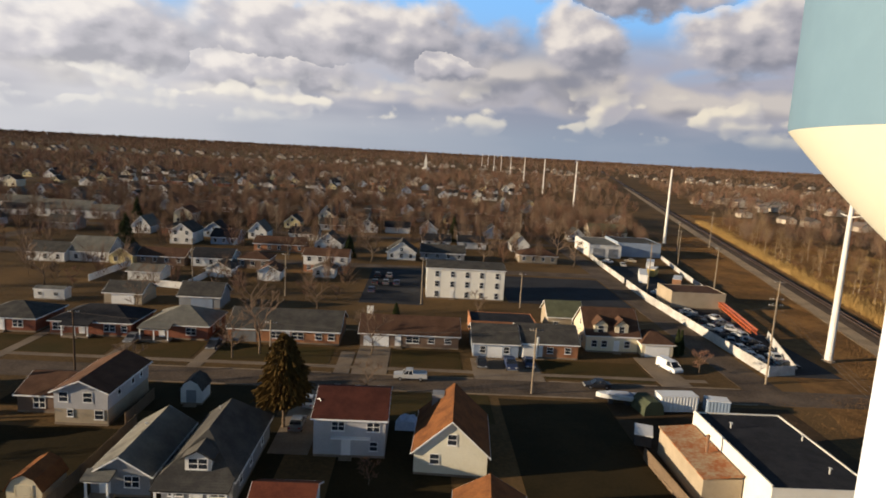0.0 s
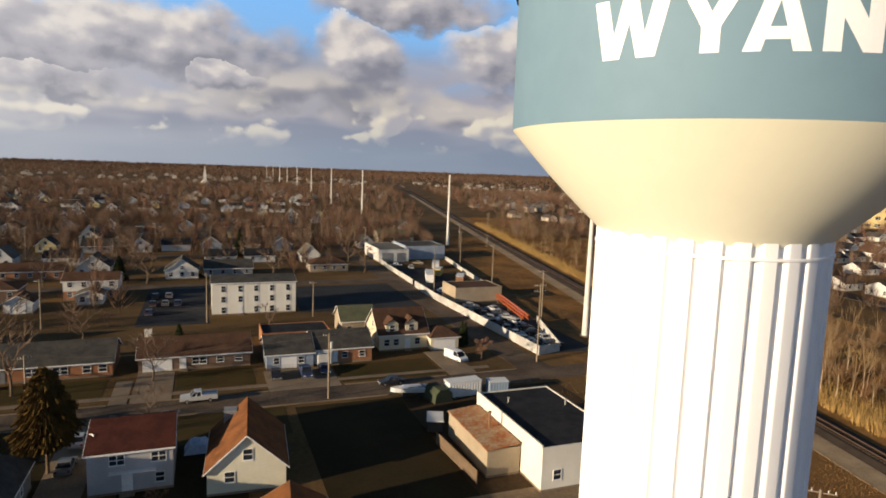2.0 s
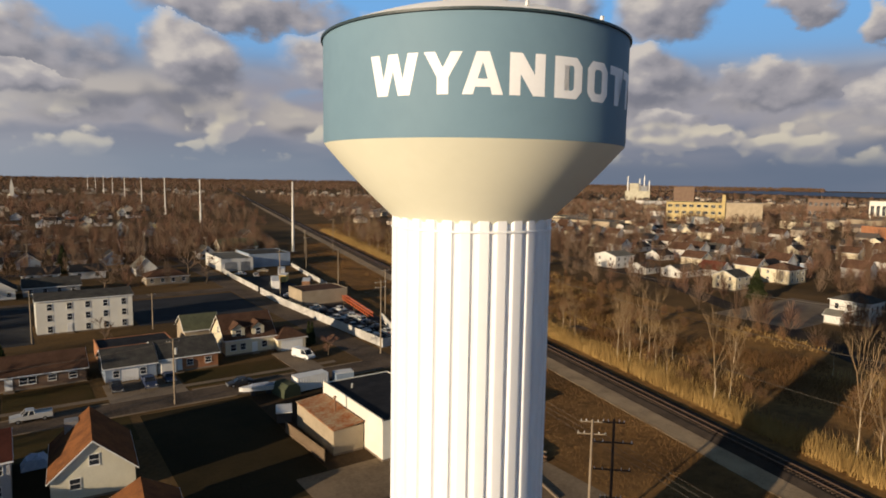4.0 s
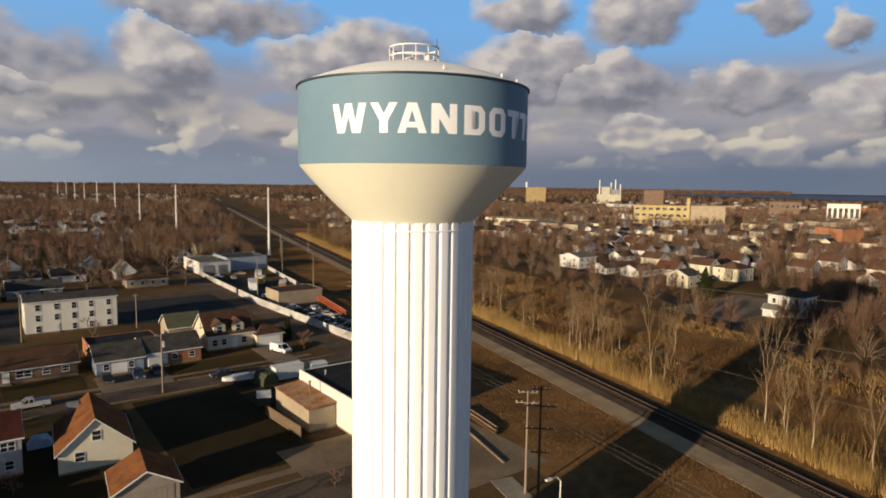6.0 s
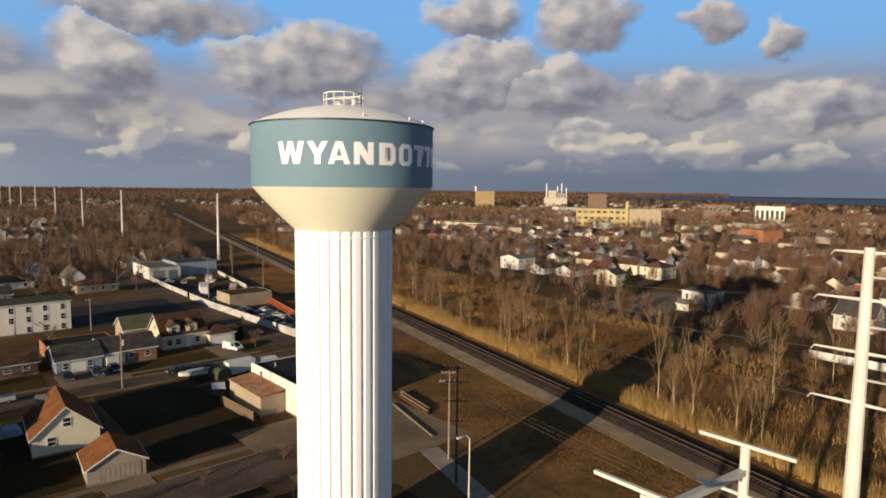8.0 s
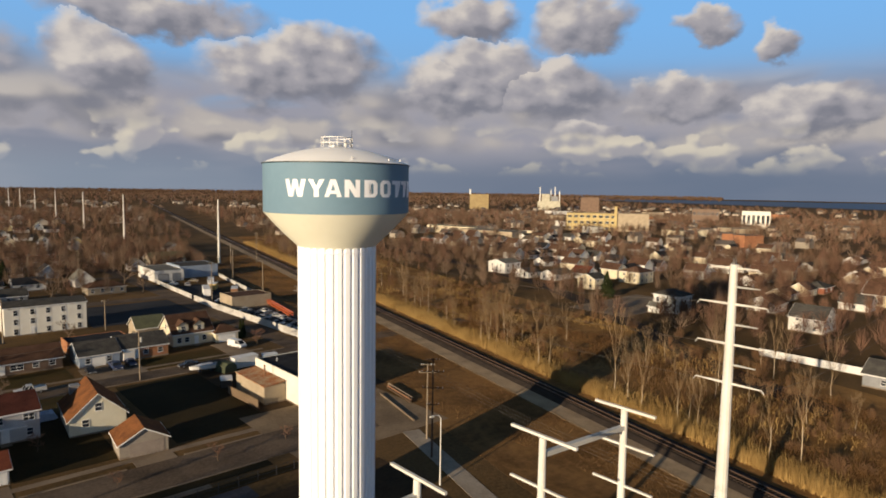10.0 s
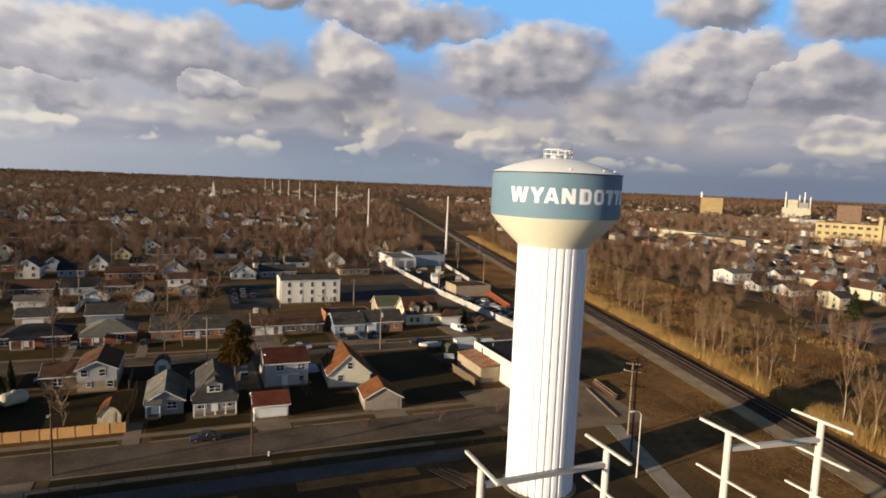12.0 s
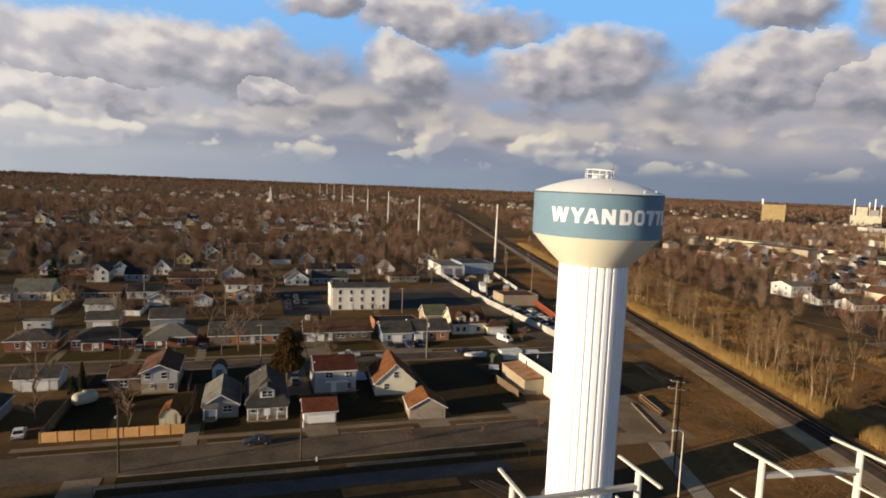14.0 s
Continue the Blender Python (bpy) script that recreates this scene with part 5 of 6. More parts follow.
    for u in (-a * 0.62, a * 0.62):
        for s in (-1, 1):
            wh = part("wheel", wheel, None, ob, at=pose(u, s * (w / 2 - 0.1), 0.34))
            part("rim", rim, None, wh)
    key = ("lights", kind)
    if key not in SHARED:
        z = low[2][1] - 0.12
        SHARED[key] = (Geo().box(a - 0.02, a + 0.03, -0.2, 0.2, z - 0.08, z + 0.08).mesh("headlight", LAMP_GLASS),
                       Geo().box(-a - 0.03, -a + 0.02, -0.12, 0.12, 0.7, 0.92).mesh("tail_light", mat("tail_red", (0.35, 0.02, 0.015), rough=0.2)),
                       Geo().box(a - 0.02, a + 0.07, -w / 2 + 0.03, w / 2 - 0.03, 0.38, 0.56).mesh("front_bumper", mat("bumper_grey", (0.2, 0.2, 0.2), rough=0.4)),
                       Geo().box(-a - 0.07, -a + 0.02, -w / 2 + 0.03, w / 2 - 0.03, 0.4, 0.56).mesh("rear_bumper", mat("bumper_grey", (0.2, 0.2, 0.2), rough=0.4)))
    for s in (-1, 1):
        part("headlight", SHARED[key][0], None, ob, at=pose(0, s * (w / 2 - 0.3), 0))
        part("tail_light", SHARED[key][1], None, ob, at=pose(0, s * (w / 2 - 0.2), 0))
    part("front_bumper", SHARED[key][2], None, ob)
    part("rear_bumper", SHARED[key][3], None, ob)
    return ob


BLACK, SILVER, WHITE_CAR = paint("black", (0.02, 0.02, 0.024)), paint("silver", (0.45, 0.45, 0.44)), paint("white", (0.75, 0.75, 0.73))
NAVY, GREY_CAR, TAN_CAR = paint("navy", (0.03, 0.045, 0.10)), paint("grey", (0.16, 0.165, 0.17)), paint("tan", (0.30, 0.25, 0.18))
vehicle(-0.5, 100.2, 180, "pickup", SILVER, "silver pickup truck parked at the kerb")
vehicle(31.0, 99.9, 180, "car", BLACK, "black car parked at the far kerb")
vehicle(47.3, 110.2, -72, "van", WHITE_CAR, "white van parked on the driveway")
vehicle(-23.8, 49.2, 180, "car", BLACK, "black car parked before the grey house")
vehicle(-62.6, 60.0, 100, "car", WHITE_CAR, "white car parked beside the fence")
vehicle(-15.2, 88.2, 90, "car", SILVER, "silver car on the drive between houses")
vehicle(-15.4, 80.8, 90, "car", GREY_CAR, "grey car on the drive between houses")
vehicle(-53.0, 87.0, 5, "car", NAVY, "dark car beside the brick house")
vehicle(12.2, 108.6, -90, "car", BLACK, "black car on the duplex driveway")
vehicle(17.4, 108.2, -90, "pickup", NAVY, "dark blue pickup on the duplex driveway")
vehicle(21.0, 109.6, -90, "car", NAVY, "dark blue car on the duplex driveway")
vehicle(-37.0, 112.5, -90, "car", BLACK, "black car on the drive beside the brick house")
vehicle(-52.4, 114.0, -90, "car", GREY_CAR, "grey car on a narrow driveway")
for k, (x, y) in enumerate(((-12.0, 173), (-9.0, 173), (-6.0, 173), (-12.0, 183), (-8.6, 183), (-12.2, 163))):
    vehicle(x, y, 90, "car", (BLACK, GREY_CAR, NAVY)[k % 3], "dark car in the apartment parking lot")
random.seed(11)
for k in range(17):
    col = random.choice((BLACK, GREY_CAR, NAVY, BLACK, SILVER))
    y = 114.5 + (k // 2) * 5.0
    vehicle(67.6 + (k % 2) * 4.6 + (y - 114) * 0.05, y, random.uniform(-25, 25) + 90 * (k % 3 == 0), "car", col, "scrapped dark car in the fenced yard")
for k, (x, y) in enumerate(((70, 176), (75, 178), (74, 222), (70, 228), (80, 232))):
    vehicle(x, y, 40 * k, "car", (WHITE_CAR, TAN_CAR, SILVER)[k % 3], "old car standing in the scrap yard")

# ---- poles and the switchyard ----
def utility_pole(x, y, h, material, label, arms=((0.6, 2.4),), turn=0.0, lamp=False, transformer=False):
    ob = thing("utility_pole", label, "utility pole", pose(x, y, 0, 0, 0, turn))
    part("pole", Geo().tube((0, 0, -0.2), (0, 0, h), 0.17, 0.11, 10), material, ob)
    for below, l in arms:
        z = h - below
        arm = part("crossarm", Geo().box(-l / 2, l / 2, 0.1, 0.22, z - 0.06, z + 0.06), material, ob)
        for u in (-0.46, -0.25, 0.25, 0.46):
            part("insulator", Geo().tube((u * l, 0.16, z + 0.06), (u * l, 0.16, z + 0.26), 0.045, 0.03, 6), WHITE_TRIM, arm)
    if transformer:
        part("transformer", Geo().tube((0.38, 0, h - 2.6), (0.38, 0, h - 1.6), 0.24, 0.24, 12).tube((0.38, 0, h - 1.6), (0.38, 0, h - 1.45), 0.24, 0.1, 12), STEEL, ob)
    if lamp:
        part("lamp_arm", Geo().bar((0, 0, h - 1.6), (0, -1.6, h - 1.2), 0.06, 0.06), STEEL, ob)
        part("lamp_head", Geo().box(-0.14, 0.14, -2.1, -1.5, h - 1.3, h - 1.12), STEEL, ob)
    return ob


utility_pole(42.4, 25.0, 16.2, POLE_WOOD, "tall dark utility pole with several crossarms", ((0.4, 2.0), (2.3, 3.6), (4.9, 3.4), (7.6, 2.0)), -42)
utility_pole(46.6, 31.2, 13.2, GREY_POLE, "weathered pole with three crossarms near the dark utility pole", ((0.3, 2.4), (1.6, 3.0)), -42)
utility_pole(-44.1, 42.4, 10.6, POLE_WOOD, "dark wooden utility pole at the kerb", (), lamp=True)
utility_pole(-17.1, 41.0, 8.2, POLE_WOOD, "short dark wooden pole at the kerb", (), transformer=True)
utility_pole(19.2, 96.0, 11.0, GREY_POLE, "weathered utility pole beside the street", ((0.5, 2.0),), transformer=True)
utility_pole(-53.5, 96.6, 10.5, POLE_WOOD, "dark utility pole at the kerb of the back street", ((0.5, 1.8),))
utility_pole(-22.6, 95.4, 10.5, GREY_POLE, "weathered utility pole near the spruce", ((0.5, 1.8),))
utility_pole(62.8, 105.0, 16.0, GREY_POLE, "tall weathered utility pole at the yard corner", ((0.5, 2.6), (1.6, 2.6)))
utility_pole(80.5, 134.4, 13.5, GREY_POLE, "weathered pole beside the railway field", ((0.5, 2.4),))
utility_pole(90.8, 185.6, 13.5, GREY_POLE, "weathered pole in the railway field", ((0.5, 2.4),))
utility_pole(97.5, 230.1, 13.5, GREY_POLE, "weathered pole beside the yard fence", ((0.5, 2.4),))
utility_pole(110.0, 262.0, 13.5, GREY_POLE, "weathered pole near the railway", ((0.5, 2.4),))
utility_pole(133.5, 282.4, 17.0, GREY_POLE, "tall pole close to the rails", ((0.5, 2.4),))
utility_pole(66.9, 176.9, 15.0, GREY_POLE, "tall pole behind the white fence", ((0.5, 2.4),))
utility_pole(25.9, 152.9, 9.0, GREY_POLE, "pole behind the low garage", ((0.5, 1.8),))
utility_pole(1.0, 152.0, 12.0, GREY_POLE, "pole beside the parking lot", ((0.5, 1.8),))
utility_pole(-58.0, 160.0, 12.5, GREY_POLE, "pole between back gardens", ((0.5, 1.8),))
utility_pole(-33.0, 154.0, 11.0, GREY_POLE, "pole between back gardens", ((0.5, 1.8),))
for k in range(7):
    utility_pole(-60 + 21 * k, 262 + 9 * (k % 3), 12, GREY_POLE, "far utility pole among trees", ((0.5, 2.0),))
lp = thing("street_lamp", "slim pale lamp post with curved arm", "street lamp", pose(37.2, 17.1, 0))
part("post", Geo().tube((0, 0, 0), (0, 0, 10.0), 0.12, 0.07, 10).tube((0, 0, 10.0), (-0.5, 0, 10.5), 0.06, 0.05, 8).tube((-0.5, 0, 10.5), (-1.4, 0, 10.6), 0.05, 0.05, 8), PALE_STEEL, lp)
part("lamp_head", Geo().box(-2.0, -1.3, -0.15, 0.15, 10.5, 10.66), PALE_STEEL, lp)


def steel_pylon(x, y, h, r0, label, arms=(), turn=0.0, short=()):
    ob = thing("steel_power_pole", label, "power pole", pose(x, y, 0, 0, 0, turn))
    part("shaft", Geo().tube((0, 0, 0), (0, 0, h), r0, r0 * 0.5, 12), PALE_STEEL, ob)
    part("base_flange", Geo().tube((0, 0, 0), (0, 0, 0.35), r0 * 1.6, r0 * 1.6, 12), CONCRETE, ob)
    for z, l, up in arms:
        for s in (-1, 1):
            arm = part("arm", Geo().tube((0, s * r0 * 0.5, z), (0, s * l, z + up), 0.14, 0.07, 6), PALE_STEEL, ob)
            part("insulator", Geo().tube((0, s * l, z + up), (0, s * (l + 0.25), z + up - 0.35), 0.05, 0.05, 6), STEEL, arm)
    for z in short:
        part("arm", Geo().tube((0, -r0 * 0.5, z), (0, -2.7, z), 0.12, 0.06, 6), STEEL, ob)
    return ob


steel_pylon(83.9, 119.8, 35.2, 0.75, "white tubular steel power pole with slim arms", ((29.5, 3.0, 0.4),), 0)
for x, y in ((115.4, 290.4), (112, 460), (121, 630), (128, 800), (135, 980), (142, 1160), (150, 1350), (158, 1560), (165, 1800)):
    steel_pylon(x, y, 35.2, 0.75, "tall white tubular steel power pole", (), 0)
steel_pylon(43.9, -20.0, 35.3, 0.75, "large pale steel power pole with paired arms", ((34.9, 2.4, 0.0), (31.2, 3.4, 0.0), (27.0, 3.4, 0.0), (22.9, 3.4, 0.0)), 0, (33.0, 29.1, 24.9))


def switch_mast(x, y, h, arm, low):
    ob = thing("switchyard_mast", "galvanised steel switchyard mast with crossarm", "mast", pose(x, y, 0), "switchyard masts")
    part("shaft", Geo().tube((0, 0, 0), (0, 0, h), 0.42, 0.30, 12), PALE_STEEL, ob)
    part("crossarm", Geo().bar((0, -arm, h + 0.1), (0, arm, h + 0.1), 0.25, 0.22), PALE_STEEL, ob)
    part("base_flange", Geo().tube((0, 0, 0), (0, 0, 0.3), 0.7, 0.7, 12), CONCRETE, ob)
    for z in low:
        part("crossarm", Geo().bar((0, -arm, z), (0, arm, z), 0.2, 0.18), PALE_STEEL, ob)
    return ob


switch_mast(17.5, -17.2, 23.0, 3.3, (18.8, 14.5))
switch_mast(27.2, -18.4, 23.4, 3.0, (20.2, 16.5, 13.0))
switch_mast(-4.5, -14.0, 21.4, 3.0, (17.0,))
switch_mast(8.1, -13.0, 20.9, 3.2, (17.0,))
for (xa, ya, za), (xb, yb, zb) in (((17.8, -17.2, 21.6), (27.0, -18.4, 21.8)), ((-4.2, -14.0, 20.0), (7.9, -13.0, 19.6))):
    tagged(part("beam", Geo().bar((xa, ya, za), (xb, yb, zb), 0.45, 0.4), STEEL), "grey steel box beam between switchyard masts", "beam")
# pipes stacked by the service track, timber edging
for k in range(4):
    tagged(part("log", Geo().tube((57.4 + 0.5 * k, 57.0 + 0.5 * k, 0.3 + 0.2 * (k % 2)), (55.6 + 0.5 * k, 46.8 + 0.5 * k, 0.3 + 0.2 * (k % 2)), 0.22, 0.2, 10), (POLE_WOOD, RUST, POLE_WOOD, GREY_POLE)[k]), "long weathered pole lying in the grass", "log", "poles by the track")
tagged(part("timber", Geo().bar((54.2, 55.0, 0.15), (50.1, 39.0, 0.15), 0.25, 0.3), CONCRETE), "pale timber edging along the dirt apron", "timber")
setting("service_path", Geo().hexa([(36.6, 6, -0.1), (39.9, 6, -0.1), (48.3, 35.4, -0.1), (45.2, 36.2, -0.1)], [(36.6, 6, 0.05), (39.9, 6, 0.05), (48.3, 35.4, 0.05), (45.2, 36.2, 0.05)]), mat("pale_path", (0.34, 0.29, 0.23), (0.24, 0.20, 0.155), rough=0.9, big=0.3, fine=3.0), "pale concrete path beside the tall pole", "path")
for k in range(7):
    tagged(part("rod", Geo().tube((7.6 + 0.5 * k, 28.2 - 0.1 * k, 0.2 + 0.12 * (k % 2)), (10.6 + 0.5 * k, 21.4 + 0.2 * k, 0.2 + 0.12 * (k % 2)), 0.11, 0.11, 8), RUST if k % 3 else GREY_POLE), "rusty steel rod in a loose pile", "rod", "rods by the tower")


def wire(name, p, q, sag, r=0.018):
    g, n = Geo(), 14
    pts = [Vector(p).lerp(Vector(q), k / n) - Vector((0, 0, sag * 4 * (k / n) * (1 - k / n))) for k in range(n + 1)]
    side = (Vector(q) - Vector(p)).cross((0, 0, 1)).normalized() * r
    for c in pts:
        g.v += [tuple(c + side), tuple(c + Vector((0, 0, r))), tuple(c - side), tuple(c - Vector((0, 0, r)))]
    g.f = [(4 * k + j, 4 * k + (j + 1) % 4, 4 * k + 4 + (j + 1) % 4, 4 * k + 4 + j) for k in range(n) for j in range(4)]
    return tagged(part(name, g, mat("cable_metal", (0.13, 0.11, 0.09), rough=0.6)), "thin overhead power line", "cable", "overhead lines")


for z in (31.0, 26.8, 22.7):
    wire("overhead_line", (43.9, -16.4, z), (83.9, 119.8, min(z, 29.0)), 4.0)
    wire("overhead_line", (43.9, -23.6, z), (190, -10, z - 2), 5.0)

for dx in (-0.9, 0.0, 0.9):
    wire("overhead_line", (42.4 + dx, 25.0, 13.7), (62.8 + dx, 105.0, 14.6), 1.5, 0.014)
    wire("overhead_line", (42.4 + dx, 25.0, 13.7), (37.0 + dx, -40.0, 13.5), 1.2, 0.014)
for dx in (-0.8, 0.8):
    wire("overhead_line", (-53.5, 96.7 + 0.2 * dx, 10.1), (-22.6, 95.5 + 0.2 * dx, 10.1), 0.7, 0.014)
    wire("overhead_line", (-22.6, 95.5 + 0.2 * dx, 10.1), (19.2, 96.1 + 0.2 * dx, 10.6), 0.9, 0.014)
    wire("overhead_line", (19.2, 96.1 + 0.2 * dx, 10.6), (62.8, 105.1 + 0.2 * dx, 14.4), 0.9, 0.014)
    wire("overhead_line", (62.8 + dx, 105.1, 15.6), (80.5 + dx, 134.5, 13.1), 0.6, 0.014)
    wire("overhead_line", (80.5 + dx, 134.5, 13.1), (90.8 + dx, 185.7, 13.1), 0.9, 0.014)
    wire("overhead_line", (90.8 + dx, 185.7, 13.1), (97.5 + dx, 230.2, 13.1), 0.9, 0.014)

# ---- wire fence along the wet lane, hydrant ----
wf = thing("wire_fence", "low wire mesh fence with dark posts", "fence", kind="structure")
for k in range(26):
    part("post", Geo().tube((-46 + 2.9 * k, 35.0, 0), (-46 + 2.9 * k, 35.0, 1.5), 0.05, 0.05, 6), DARK_STEEL, wf)
for z in (0.15, 0.8, 1.45):
    part("rail", Geo().tube((-46, 35.0, z), (-46 + 2.9 * 25, 35.0, z), 0.02, 0.02, 4), DARK_STEEL, wf)
hy = thing("fire_hydrant", "small pale fire hydrant at the kerb", "hydrant", pose(-14.6, 40.2, 0))
part("barrel", Geo().tube((0, 0, 0), (0, 0, 0.7), 0.14, 0.13, 10), PALE_STEEL, hy)
part("cap", Geo().tube((0, 0, 0.7), (0, 0, 0.85), 0.16, 0.05, 10), PALE_STEEL, hy)
part("nozzle", Geo().tube((-0.25, 0, 0.5), (0.25, 0, 0.5), 0.06, 0.06, 8), PALE_STEEL, hy)

# ---- trees ----
def limb_tree(seed, h, spread, fork, twigs, twig_w, stout=0.017, bole=0.36, bent=0.12):
    """Trunk and crown of a leafless tree: limbs that part again and again, ending in fine twigs."""
    rnd = random.Random(seed)
    trunk, crown = Geo(), Geo()

    def stick(geo, p, q, r0, r1, n):
        geo.tube(p, q, r0, r1, n)

    def sprig(p, d, l):
        side = d.cross((rnd.uniform(-1, 1), rnd.uniform(-1, 1), rnd.uniform(-1, 1)))
        if side.length < 1e-3:
            return
        side = side.normalized() * twig_w
        q = p + d * l
        crown.add([p - side, p + side, q], [(0, 1, 2)])

    def grow(p, d, l, r, level):
        q = p + d * l
        bend = Vector((rnd.uniform(-1, 1), rnd.uniform(-1, 1), rnd.uniform(-0.2, 0.6))) * bent
        mid = p.lerp(q, 0.5) + bend * l
        geo = trunk if level == 0 else crown
        n = (8, 5, 4, 3)[min(level, 3)]
        stick(geo, p, mid, r, r * 0.82, n)
        stick(geo, mid, q, r * 0.82, r * 0.62, n)
        if level >= fork:
            for _ in range(twigs):
                f = rnd.uniform(0.1, 1.0)
                v = (d + Vector((rnd.uniform(-1, 1), rnd.uniform(-1, 1), rnd.uniform(-0.3, 0.9))) * 0.9).normalized()
                sprig(p.lerp(q, f), v, l * rnd.uniform(0.5, 1.1))
            return
        kids = rnd.choice((3, 3, 4)) if level == 0 else rnd.choice((2, 3, 3))
        for k in range(kids):
            a = 2 * math.pi * (k + rnd.uniform(-0.3, 0.3)) / kids
            out = Vector((math.cos(a), math.sin(a), 0)) * spread * rnd.uniform(0.6, 1.2)
            v = (d * rnd.uniform(0.8, 1.1) + out + Vector((0, 0, 0.12))).normalized()
            grow(q if k else p.lerp(q, rnd.uniform(0.7, 0.95)), v, l * rnd.uniform(0.6, 0.85), r * 0.58, level + 1)
        if level == 0:
            for k in range(4):
                a = rnd.uniform(0, 6.28)
                v = (Vector((math.cos(a), math.sin(a), 0)) * spread * 1.4 + Vector((0, 0, 0.7))).normalized()
                grow(p.lerp(q, rnd.uniform(0.5, 0.95)), v, l * 0.5, r * 0.35, level + 2)

    grow(Vector((0, 0, -0.1)), Vector((rnd.uniform(-0.05, 0.05), rnd.uniform(-0.05, 0.05), 1)).normalized(), h * bole, h * stout, 0)
    return trunk, crown


def tree_original(name, label, seed, h, spread, fork, twigs, twig_w, bark, twig, group, stout=0.017, bole=0.36, bent=0.12):
    trunk, crown = limb_tree(seed, h, spread, fork, twigs, twig_w, stout, bole, bent)
    ob = thing(name, label, "tree", None, group)
    part("trunk", trunk, bark, ob)
    part("crown", crown, twig, ob)
    return ob


def conifer(x, y, h, r, material, label, seed, power=0.8, n=2600, bare=0.06):
    rnd = random.Random(seed)
    ob = thing("conifer", label, "tree", pose(x, y, 0))
    part("trunk", Geo().tube((0, 0, 0), (0, 0, h * 0.9), h * 0.018, h * 0.005, 8), BARK, ob)
    g = Geo()
    fat = 0.5 if n > 3000 else 0.8
    boughs = [(rnd.uniform(0, 6.283), rnd.uniform(0.75, 1.2)) for _ in range(40)]
    for k in range(n):
        f = rnd.random() ** 1.25
        a, reach = boughs[int(f * 39.99)] if k % 3 else (rnd.uniform(0, 6.283), 0.9)
        a += rnd.gauss(0, 0.5)
        belly = min(1.0, 0.55 + f * 3.0)
        z, rad = h * (bare + (1 - bare) * f), r * belly * (1 - f) ** power * reach * rnd.uniform(0.45, 1.05) + 0.1
        q = Vector((math.cos(a) * rad, math.sin(a) * rad, z - 0.2 * rad + rnd.uniform(-0.3, 0.3)))
        p = Vector((q.x * 0.62, q.y * 0.62, z + rnd.uniform(-0.2, 0.3)))
        side = Vector((-math.sin(a), math.cos(a), rnd.uniform(-0.8, 0.8))) * rnd.uniform(0.1, 0.3) * fat
        g.add([p, q - side, q + Vector((0, 0, rnd.uniform(-0.3, 0.1))), q + side], [(0, 1, 2), (0, 2, 3)])
    part("foliage", g, material, ob)
    return ob


conifer(-17.2, 80.5, 13.0, 4.3, OCHRE, "broad spruce with ochre brown needles and bare lower trunk", 1, 0.5, 7000, 0.3)
conifer(-96.0, 206.0, 12.5, 4.2, NEEDLE, "dark broad conifer among white houses", 2)
conifer(-24.0, 212.0, 8.0, 3.0, NEEDLE, "dark conifer beside a white gabled house", 3)
conifer(52.2, 119.0, 5.4, 0.8, NEEDLE, "slim dark arborvitae beside the garage", 4)
conifer(53.4, 120.0, 5.0, 0.8, NEEDLE, "slim dark arborvitae beside the cream garage", 5)
conifer(196.5, 96.0, 10.5, 4.0, NEEDLE, "broad conifer by the pale parking lot", 6)
conifer(-4.5, 135.0, 4.2, 1.3, NEEDLE, "small dark conifer behind the ranch house", 7)
conifer(-58.6, 84.5, 5.6, 0.9, NEEDLE, "slim dark cypress by the brown wing", 8)
conifer(-59.4, 80.5, 3.8, 1.0, NEEDLE, "dark clipped evergreen by the brown wing", 12)
conifer(14.0, 262.0, 11.0, 3.2, NEEDLE, "dark conifer among far bare trees", 13)
conifer(-120.0, 268.0, 12.0, 3.4, NEEDLE, "dark conifer among far roofs", 14)

STREET_TREE = [tree_original("bare_tree", "leafless brown street tree with fine twigs", 21 + k, 11.0 + k, 0.75, 3, 15, 0.03, BARK, TWIG, "bare trees among the houses") for k in range(4)]
RED_TREE = [tree_original("bare_shrub_tree", "low leafless tree with reddish twig haze", 31 + k, 7.0, 0.95, 3, 20, 0.025, BARK, RED_TWIG, "bare trees among the houses") for k in range(2)]
WOOD_TREE = [tree_original("poplar", "tall slender leafless poplar with pale trunk", 41 + k, 14.0 + 2 * k, 0.27, 3, 9, 0.011, PALE_BARK, mat("pale_twigs", (0.30, 0.205, 0.115), (0.19, 0.13, 0.072), rough=0.9, bump=0.0, islands=0.4), "poplars along the railway", 0.0068, 0.42, 0.05) for k in range(4)]
used = set()


def plant(pool, x, y, rnd, size=1.0):
    o = rnd.choice(pool)
    m = Matrix.LocRotScale((x, y, 0), Euler((0, 0, rnd.uniform(0, 6.28))), None)
    k = size * rnd.uniform(0.8, 1.2)
    if o.name not in used:
        used.add(o.name)
        o.scale = (k, k, k)
        o.matrix_basis = m @ Matrix.Diagonal((k, k, k, 1))
        return o
    old = o.scale.copy()
    o.scale = (k, k, k)
    c = copy_thing(o, m)
    o.scale = old
    return c


